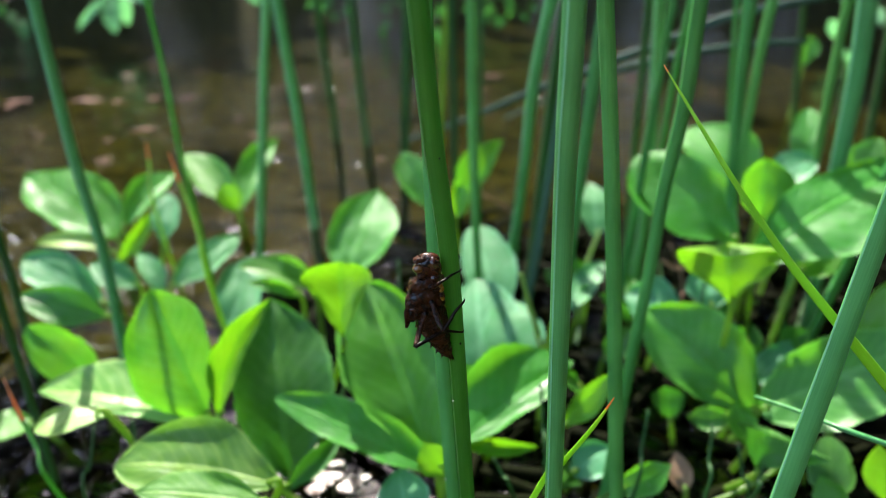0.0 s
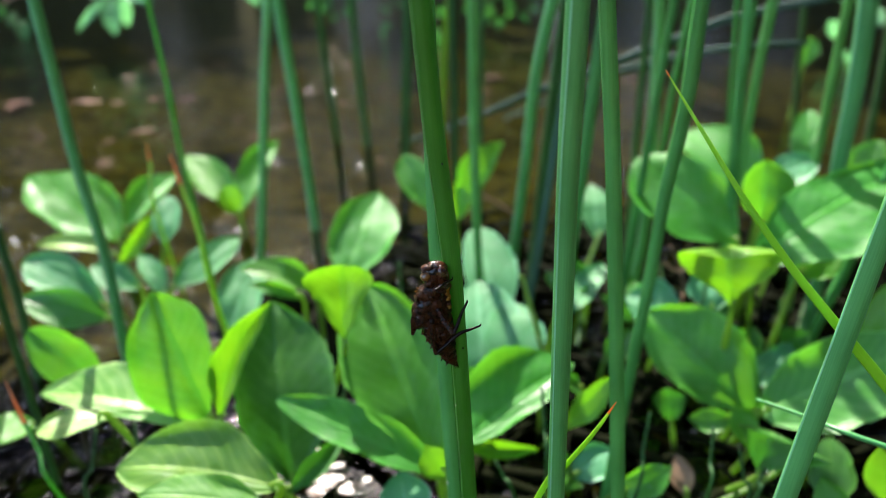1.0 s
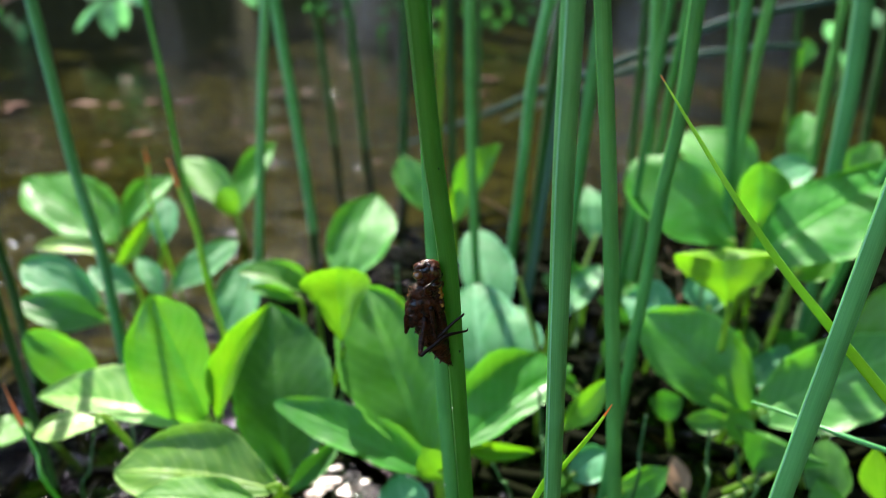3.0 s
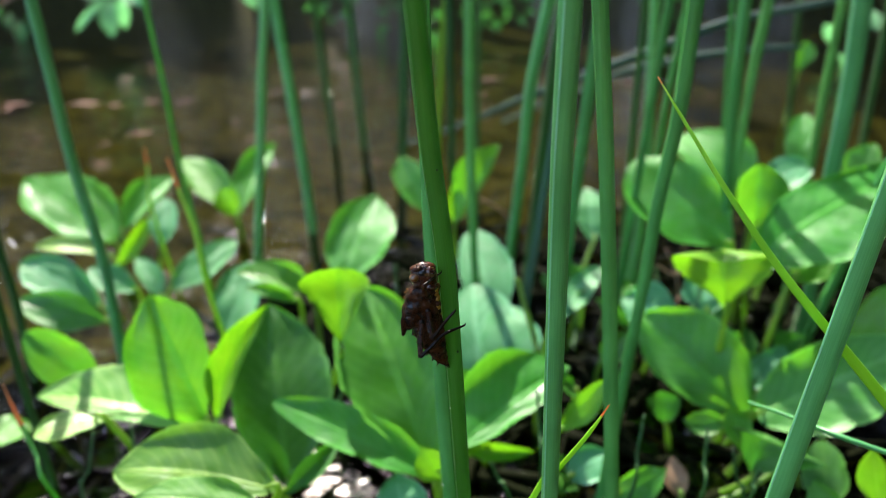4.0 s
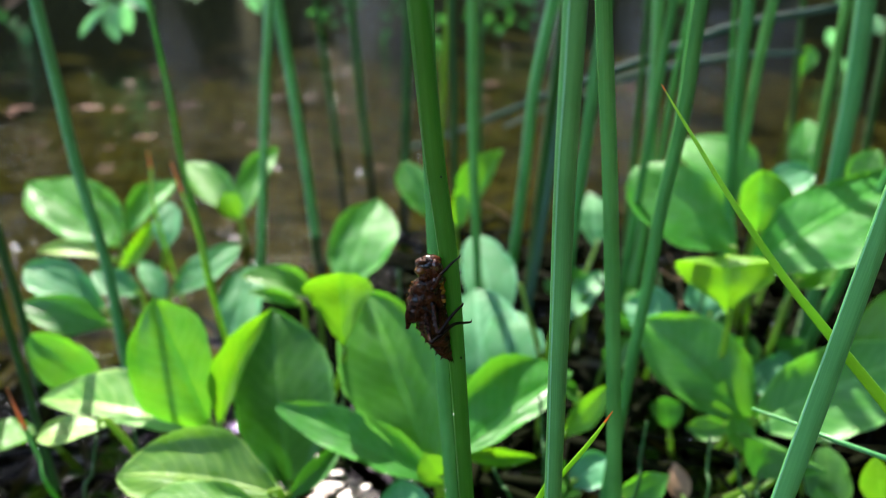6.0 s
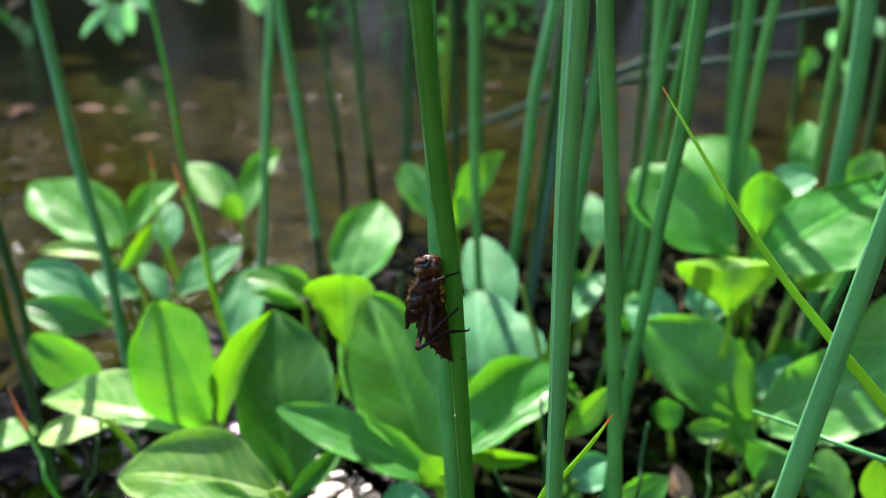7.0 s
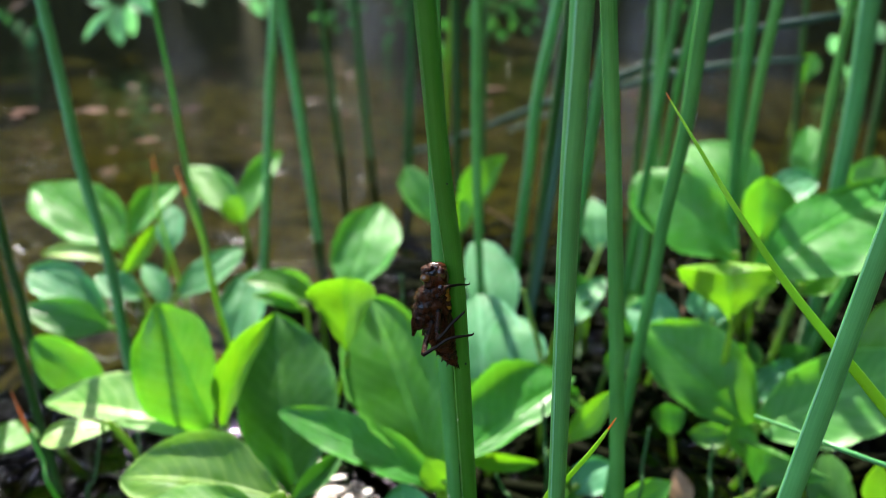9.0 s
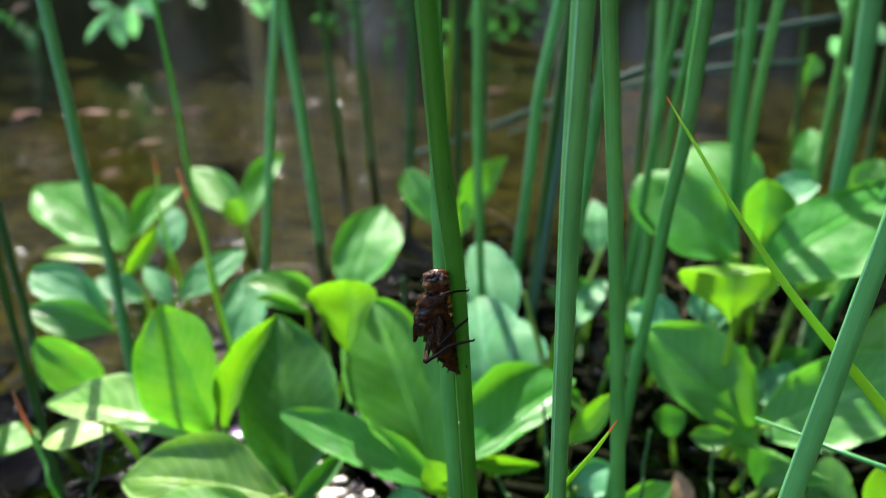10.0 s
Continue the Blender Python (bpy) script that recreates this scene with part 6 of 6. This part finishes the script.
def ringed(name, rings, mat, sides=20, lump=0.0, freq=900, seed=0):
    """A closed body from rings (z, x, y, half-width, half-depth)."""
    verts, faces = [], []
    for z, x, y, a, b in rings:
        for j in range(sides):
            t = 2 * math.pi * j / sides
            p = Vector((x + a * math.cos(t), y + b * math.sin(t), z))
            k = 1 + lump * noise.noise(p * freq + Vector((seed, 0, 0)))
            verts.append((x + a * k * math.cos(t), y + b * k * math.sin(t), z))
    n = len(rings)
    for i in range(n - 1):
        for j in range(sides):
            q = (j + 1) % sides
            faces.append((i * sides + j, i * sides + q, (i + 1) * sides + q, (i + 1) * sides + j))
    faces.append(tuple(range(sides - 1, -1, -1)))
    faces.append(tuple((n - 1) * sides + j for j in range(sides)))
    return mesh_of(name, verts, faces, [mat])


def speck(name, stem, at, r, mat, label):
    """A drop or a scale that clings to a stem."""
    rings = []
    for k in range(7):
        u = -1 + k / 3
        q = math.sqrt(max(0.02, 1 - u * u))
        rings.append((r * u * 1.3, 0, 0, r * q, r * q))
    ob = part(name, ringed(name, rings, mat, 8), stem, label)
    ob.location = Vector(at) - stem.location


DROP = plain_material("dew", (0.55, 0.58, 0.5), (0.75, 0.78, 0.7), 0.08, 400, 0.1, 0.0001, 0.8)


speck("dew_drop", host_rush, (0.0017, 0.1445, 0.1417), 0.00022, DROP, "small pale drop")
speck("scale_insect", host_rush, (0.0034, 0.1452, 0.1580), 0.00026, DARK, "tiny dark speck")
speck("scale_insect", host_rush, (0.0029, 0.1452, 0.1812), 0.00020, DARK, "tiny dark speck")
speck("scale_insect", host_rush, (-0.0015, 0.1445, 0.2045), 0.00020, DARK, "tiny dark speck")
speck("dew_drop", second_rush, (-0.0002, 0.1810, 0.0829), 0.00026, DROP, "small pale drop")


# ---- the nymph ----
MM = 0.001
LONG = 1.12
nymph = tagged(new("dragonfly_nymph"), "dark brown glossy dragonfly nymph climbing a green rush stem", "insect")


def mm(x, y, z):
    """A place on the nymph: back to belly, away from the near flank, tail to head."""
    return Vector((x * MM, y * MM, z * MM * LONG))


def shell(rows, mat, name, flat, lump, freq, seed, sides=26):
    """A body part from rows of (z, back, belly): its profile, with rounded flanks."""
    rings, fine = [], []
    for r0, r1 in zip(rows, rows[1:]):
        n = max(1, int(abs(r1[0] - r0[0]) / 0.18))
        fine += [tuple(p + (q - p) * k / n for p, q in zip(r0, r1)) for k in range(n)]
    for z, x0, x1 in fine + [rows[-1]]:
        h = (x1 - x0) / 2
        rings.append((z * MM * LONG, (x0 + x1) / 2 * MM, 0, h * MM, h * flat * MM))
    return ringed(name, rings, mat, sides, lump, freq, seed)


def ball(name, at, size, mat, parent, label="", lump=0.0, seed=0, sides=16):
    rings = []
    for k in range(11):
        u = -1 + 2 * k / 10
        q = math.sqrt(max(0.01, 1 - u * u))
        rings.append(((at[2] + size[2] * u) * MM * LONG, at[0] * MM, at[1] * MM, size[0] * q * MM, size[1] * q * MM))
    return part(name, ringed(name, rings, mat, sides, lump, 900, seed), parent, label)


def make_nymph():
    rnd = random.Random(4)
    # abdomen: overlapping rings down to the pointed tail
    prof = [(-1.5, -3.6, 3.4), (-3.2, -4.0, 3.5), (-5.0, -3.7, 3.6), (-7.0, -3.0, 3.6), (-8.8, -2.3, 3.5), (-10.6, -1.4, 3.4), (-12.2, -0.4, 3.3), (-13.6, 0.6, 3.15), (-14.6, 1.9, 3.0)]
    rows = []
    for (z0, a0, b0), (z1, a1, b1) in zip(prof, prof[1:]):
        for s, k in ((0.0, 0.93), (0.25, 1.02), (0.6, 1.03), (0.92, 1.0)):
            m, h = (a0 + (a1 - a0) * s + b0 + (b1 - b0) * s) / 2, (b0 + (b1 - b0) * s - a0 - (a1 - a0) * s) / 2 * k
            rows.append((z0 + (z1 - z0) * s, m - h, m + h))
    rows.append((-14.9, 2.3, 2.9))
    abdomen = part("abdomen", shell(rows, CHITIN, "abdomen", 0.72, 0.13, 950, 1, 56), nymph, "ringed brown abdomen")
    for z, x in ((-5.2, -3.7), (-7.2, -3.0), (-9.0, -2.3), (-10.8, -1.4), (-12.4, -0.4), (-13.7, 0.6)):
        part("side_spine", tube("side_spine", [mm(x + 0.3, -0.4, z + 0.4), mm(x - 0.35, -0.5, z - 0.5)], [0.4 * MM, 0.06 * MM], CHITIN, 4, 7), abdomen)
    for dx in (-0.3, 0.1, 0.4):
        part("tail_spine", tube("tail_spine", [mm(2.5 + dx, 0, -14.2), mm(2.75 + dx * 1.3, 0, -15.6)], [0.3 * MM, 0.04 * MM], CHITIN, 4, 7), abdomen)
    # thorax and neck shield
    rows = [(-3.0, -3.0, 3.0), (-2.2, -4.1, 3.5), (-0.6, -4.7, 3.8), (1.0, -4.7, 4.3), (2.2, -4.1, 4.4), (3.0, -3.4, 4.3), (3.6, -2.6, 3.8)]
    part("thorax", shell(rows, CHITIN, "thorax", 0.66, 0.2, 720, 3, 56), nymph, "lumpy dark brown thorax")
    rows = [(2.8, -3.6, 3.9), (3.5, -3.5, 4.6), (4.4, -2.9, 4.9), (5.1, -2.2, 4.8), (5.8, -1.2, 4.2)]
    part("neck_shield", shell(rows, CHITIN, "neck_shield", 0.66, 0.18, 760, 6, 52), nymph, "ridged brown neck shield")
    for at, size, mat, label in (((-2.2, -1.9, 1.9), (1.1, 0.9, 0.75), DARK, "glossy black side plate"), ((-2.4, -1.9, -0.5), (1.7, 0.7, 0.6), CHITIN_RED, "reddish side plate"),
                                 ((0.6, -1.9, 1.6), (1.0, 0.9, 1.6), CHITIN, "rough brown side plate"), ((1.9, -1.9, 3.7), (1.3, 0.9, 0.9), CHITIN_RED, "rough reddish side plate")):
        ball("side_plate", at, size, mat, nymph, label, 0.45, rnd.randint(0, 99), 22)
    # wing pads point back and stand off the abdomen
    for pts, w, flat in (([(-2.4, -1.5, 2.0), (-4.1, -1.8, -0.6), (-6.0, -1.3, -4.9)], 1.25, 0.5), ([(-1.4, -2.0, 0.8), (-3.2, -2.2, -1.8), (-4.3, -1.6, -3.6)], 1.25, 0.45), ([(-2.6, 1.5, 1.6), (-4.2, 1.8, -0.6), (-5.0, 1.6, -3.4)], 1.3, 0.5)):
        part("wing_pad", tube("wing_pad", [mm(*p) for p in pts], [0.8 * MM, w * MM, w * 0.8 * MM, 0.3 * MM], CHITIN, 26, 20, True, flat, rough=0.42), nymph, "dark ridged wing pad")
    # folds of skin along the flank
    for pts, w in (([(0.9, -1.9, 2.2), (1.5, -2.2, -1.2), (1.1, -2.0, -5.5)], 0.75), ([(2.5, -1.8, 2.0), (2.9, -2.0, -1.5), (2.4, -1.9, -6.0)], 0.7), ([(-0.9, -2.0, -1.2), (-1.3, -2.2, -4.6), (-0.9, -1.9, -8.6)], 0.7), ([(3.4, -1.2, 0.6), (3.5, -1.4, -4.0), (3.2, -1.2, -8.5)], 0.6)):
        part("flank_fold", tube("flank_fold", [mm(*p) for p in pts], [0.3 * MM, w * MM, w * 0.8 * MM, 0.15 * MM], CHITIN, 30, 16, True, 0.7, rough=0.5), nymph, "wrinkled dark brown fold")
    # head
    rows = []
    for k in range(13):
        u = -1 + 2 * k / 12
        q = max(0.03, 1 - abs(u) ** 2.6) ** 0.5
        rows.append((7.9 + 2.8 * u, 2.0 + 0.25 * u - 3.1 * q, 2.0 + 0.25 * u + 3.2 * q))
    head = part("head", shell(rows, CHITIN_RED, "head", 0.72, 0.1, 700, 9), nymph, "glossy reddish brown head")
    ball("eye", (-0.1, -1.5, 8.15), (1.25, 1.1, 0.9), EYE_MAT, head, "glossy orange-brown eye", 0.04, 0, 22)
    ball("eye_ridge", (2.0, -1.45, 9.0), (1.4, 1.0, 0.8), DARK, head, "glossy black eye cap", 0.1, 0, 20)
    ball("forehead", (1.0, -0.8, 9.9), (1.9, 1.2, 0.75), CHITIN, head, "bumpy dark forehead", 0.22, 5, 26)
    ball("cheek", (3.6, -1.25, 7.7), (1.7, 1.25, 2.3), CHITIN_RED, head, "smooth red-brown cheek", 0.05, 0, 24)
    ball("mouth_mask", (3.3, -1.1, 5.4), (1.6, 1.35, 1.1), CHITIN_RED, head, "folded mouth mask", 0.15, 0, 20)
    ball("jaw", (0.6, -1.6, 6.4), (1.2, 0.75, 0.7), CHITIN, head, "", 0.2)
    for k in range(34):
        a = rnd.uniform(-1.05, 0.85)
        size = rnd.uniform(0.14, 0.30)
        ball("head_bump", (1.5 + 2.75 * math.sin(a), rnd.uniform(-2.0, 0.2), 7.9 + 2.5 * math.cos(a)), (size, size, size * 0.9), DARK if k % 3 else CHITIN_RED, head, "", 0.0, 0, 8)
    for y in (-1.1, 1.0):
        part("antenna", tube("antenna", [mm(1.2, y, 10.2), mm(0.9, y * 1.2, 11.0), mm(0.9, y * 1.3, 11.7)], [0.15 * MM, 0.1 * MM, 0.03 * MM], LEG_MAT, 6, 6), head)
    # soft amber skin on the belly side
    for k in range(7):
        z = 4.6 - k * 1.05
        ball("belly_plate", (4.15 - 0.06 * k * k * 0.4, -1.0, z), (0.62, 1.0, 0.6), AMBER if k in (0, 1, 2, 4) else CHITIN, nymph, "amber soft skin" if k in (0, 1, 2, 4) else "", 0.55, k, 14)
    # bristles along the back and belly
    for k in range(110):
        z = rnd.uniform(-13, 6)
        if rnd.random() < 0.7:
            x = -4.6 if -2 < z < 2 else (-4.6 + (z - 2) * 0.62 if z >= 2 else -4.3 + (-2 - z) * 0.37)
            out = -1
        else:
            x, out = 3.9, 1
            z = rnd.uniform(-3, 5)
        y = rnd.uniform(-1.6, 0.6)
        ln = rnd.uniform(0.2, 0.45)
        part("bristle", tube("bristle", [mm(x, y, z), mm(x + out * ln, y - 0.2, z + ln * rnd.uniform(-0.2, 0.5))], [0.025 * MM, 0.01 * MM], AMBER, 2, 4), nymph)


make_nymph()


def make_leg(at, upper, lower, thick, kink):
    """A leg of two pieces that hang straight down at rest: a thigh at its joint on the body, a hooked lower leg at the knee."""
    leg = part("leg", ringed("leg", [(-0.7 * MM, 0, 0, 0.4 * MM, 0.4 * MM), (-0.3 * MM, 0, 0, 0.7 * MM, 0.7 * MM), (0.3 * MM, 0, 0, 0.7 * MM, 0.7 * MM), (0.7 * MM, 0, 0, 0.4 * MM, 0.4 * MM)], LEG_MAT, 10), nymph, "thin dark jointed leg")
    leg.location = mm(*at)
    w = thick * MM
    part("thigh", tube("thigh", [Vector((0, 0, 0)), Vector((-0.0002, -0.0002, -upper * MM / 2)), Vector((0, 0, -upper * MM))], [w * 0.8, w * 1.15, w * 0.75], CHITIN, 12, 9, rough=0.2), leg)
    end = -lower * MM
    pts = [Vector((0, 0, 0)), Vector((kink * 0.5 * MM, -0.0001, end * 0.28)), Vector((kink * MM, 0, end * 0.56)), Vector((kink * 0.35 * MM, 0, end * 0.85)), Vector((0.0001, 0, end * 0.97)), Vector((0.0006, 0, end))]
    shin = part("lower_leg", tube("lower_leg", pts, [w * 0.75, w * 0.7, w * 0.6, w * 0.42, w * 0.34, w * 0.12], LEG_MAT, 22, 8, rough=0.2), leg)
    shin.location = (0, 0, -upper * MM)
    return leg, shin, upper, lower


front_leg = make_leg((2.1, -2.9, 4.2), 4.2, 6.4, 0.5, 0.2)
middle_leg = make_leg((1.4, -2.6, 0.6), 7.7, 9.3, 0.66, 0.5)
hind_leg = make_leg((-0.6, -2.6, -1.8), 8.8, 12.8, 0.68, 1.6)


# ---- what moves ----
SLANT = 0.5  # the side view looks down: what comes nearer by 1 shows lower by this much


def aim(dx, dz, length, way, most):
    """The direction of a limb of that length that spans dx, dz in the side view; the rest of its length goes nearer (way 1) or away (way -1), by no more than most."""
    a, b, c = 1 + SLANT * SLANT, SLANT * dz * way, dx * dx + dz * dz - length * length
    rest = min(most, (-b + math.sqrt(max(0.0, b * b - a * c))) / a) if c < 0 else 0.0
    return Vector((dx, -rest * way, dz + SLANT * rest * way)).normalized()


def small_turns(at, keys):
    """Poses at that place from (time, turn) keys, with rows between where the limb turns far."""
    rows = [keys[0]]
    for (t0, q0), (t1, q1) in zip(keys, keys[1:]):
        if q0.dot(q1) < 0:
            q1 = -q1
        n = math.ceil(q0.rotation_difference(q1).angle / radians(70)) or 1
        rows += [(t0 + (t1 - t0) * k / n, q0.slerp(q1, k / n)) for k in range(1, n + 1)]
    return [(t, Matrix.Translation(at) @ q.to_matrix().to_4x4()) for t, q in rows]


def motions():
    walk(nymph, NYMPH_ROWS)
    for (leg, shin, upper, lower), rows in LEG_ROWS:
        hip, knee_at = leg.location.copy(), shin.location.copy()
        nearer, away = Vector((0, -1, 0)), Vector((0, 1, 0))
        thigh_rest = Matrix(((0, 1, 0), (0, 0, 1), (1, 0, 0))).to_quaternion()
        shin_rest = Matrix(((0, -1, 0), (0, 0, -1), (1, 0, 0))).to_quaternion()
        leg_keys, shin_keys = [], []
        for t, knee, toe in rows:
            a = aim(knee[0] - hip.x / MM, knee[1] - hip.z / MM, upper, 1, upper)
            at = hip / MM + a * upper
            near = -a.y * upper
            b = aim(toe[0] - at.x, toe[1] + SLANT * near - at.z, lower, -1, near + 2.0)
            qa, qb = nearer.rotation_difference(a) @ thigh_rest, away.rotation_difference(b) @ shin_rest
            leg_keys.append((t, qa))
            shin_keys.append((t, qa.inverted() @ qb))
        walk(leg, small_turns(hip, leg_keys))
        walk(shin, small_turns(knee_at, shin_keys))


NYMPH_ROWS = [
    (0.0, pose(-0.0046, 0.1445, 0.1702, 0, -11.1, 0)),
    (0.5, pose(-0.0043, 0.1445, 0.1700, 0, -10.2, 0)),
    (1.0, pose(-0.0037, 0.1445, 0.1694, 0, -9.8, 0)),
    (1.5, pose(-0.0040, 0.1445, 0.1704, 0, -9.3, 0)),
    (2.0, pose(-0.0045, 0.1445, 0.1705, 0, -10.8, 0)),
    (2.5, pose(-0.0045, 0.1445, 0.1710, 0, -9.9, 0)),
    (4.0, pose(-0.0049, 0.1445, 0.1703, 0, -10.9, 0)),
    (4.5, pose(-0.0051, 0.1445, 0.1709, 0, -10.6, 0)),
    (5.0, pose(-0.0053, 0.1445, 0.1718, 0, -11.6, 0)),
    (5.5, pose(-0.0045, 0.1445, 0.1729, 0, -9.9, 0)),
    (7.0, pose(-0.0051, 0.1445, 0.1743, 0, -10.3, 0)),
    (7.5, pose(-0.0052, 0.1445, 0.1738, 0, -10.6, 0)),
    (8.0, pose(-0.0049, 0.1445, 0.1748, 0, -10.2, 0)),
    (8.5, pose(-0.0048, 0.1445, 0.1738, 0, -10.8, 0)),
    (9.0, pose(-0.0045, 0.1445, 0.1735, 0, -10.7, 0)),
    (9.5, pose(-0.0046, 0.1445, 0.1736, 0, -10.6, 0)),
    (10.0, pose(-0.0044, 0.1445, 0.1726, 0, -10.2, 0)),
]
# knee and toe of each leg in the side view of the body: along the belly and towards the head, in millimetres
LEG_ROWS = [
    (front_leg, [(0, (4.5, 5.4), (9.6, 7.6)), (0.5, (5.2, 2.9), (9.1, 4.6)), (1, (1.9, 6.1), (5.9, 8.2)), (1.5, (-0.4, 5.4), (4.1, 8.1)), (2, (1.2, 8.1), (5.8, 9.9)), (2.5, (1.0, 5.9), (5.1, 8.4)), (4, (1.9, 7.4), (5.5, 9.6)), (4.3, (0.6, 6.5), (4.8, 9.1)), (4.5, (1.7, 6.1), (5.6, 8.8)), (4.7, (1.8, 5.1), (7.5, 7.5)), (5, (2.1, 5.0), (6.2, 8.6)), (5.5, (4.7, 8.6), (10.5, 13.1)), (7, (4.0, 6.6), (9.0, 7.7)), (8.5, (4.6, 6.7), (9.7, 6.3)), (10, (4.0, 6.9), (9.1, 6.6))]),
    (middle_leg, [(0, (3.2, -6.8), (8.9, -0.3)), (0.5, (3.7, -6.7), (9.9, -2.8)), (1, (4.3, -5.6), (8.3, 1.8)), (1.5, (3.8, -6.5), (8.3, 0.9)), (2, (3.7, -6.4), (8.6, 0.1)), (2.5, (1.5, -7.3), (8.4, -1.0)), (4, (1.8, -6.3), (8.6, 0.2)), (4.3, (3.5, -4.6), (9.2, -2.0)), (4.5, (2.8, -3.0), (8.7, -0.8)), (4.7, (3.9, -2.9), (9.3, -1.0)), (5, (3.1, -4.6), (8.6, 0.1)), (5.5, (2.9, -6.4), (7.9, -0.3)), (7, (0.3, -6.7), (8.3, -0.9)), (8.5, (0.5, -6.5), (8.6, 0.1)), (10, (0.7, -6.1), (8.0, -0.6))]),
    (hind_leg, [(0, (-3.5, -9.4), (7.3, -8.4)), (0.5, (-2.7, -10.1), (9.1, -10.8)), (1, (-1.3, -11.4), (9.6, -5.5)), (1.5, (-1.3, -11.2), (9.5, -3.2)), (2, (-0.8, -10.5), (10.8, -3.3)), (2.5, (-2.6, -10.5), (8.7, -6.3)), (4, (-1.7, -10.4), (9.6, -4.4)), (4.3, (-3.3, 0.4), (1.7, 0.9)), (4.5, (3.1, 0.8), (11.7, 1.2)), (4.7, (3.7, 0.7), (9.2, 2.1)), (5, (2.3, -4.9), (9.6, -4.5)), (5.5, (1.7, -7.4), (9.2, -5.3)), (7, (-3.3, -10.0), (9.1, -7.4)), (8.5, (-3.3, -9.5), (9.2, -6.6)), (10, (-3.2, -9.8), (9.2, -5.9))]),
]
motions()
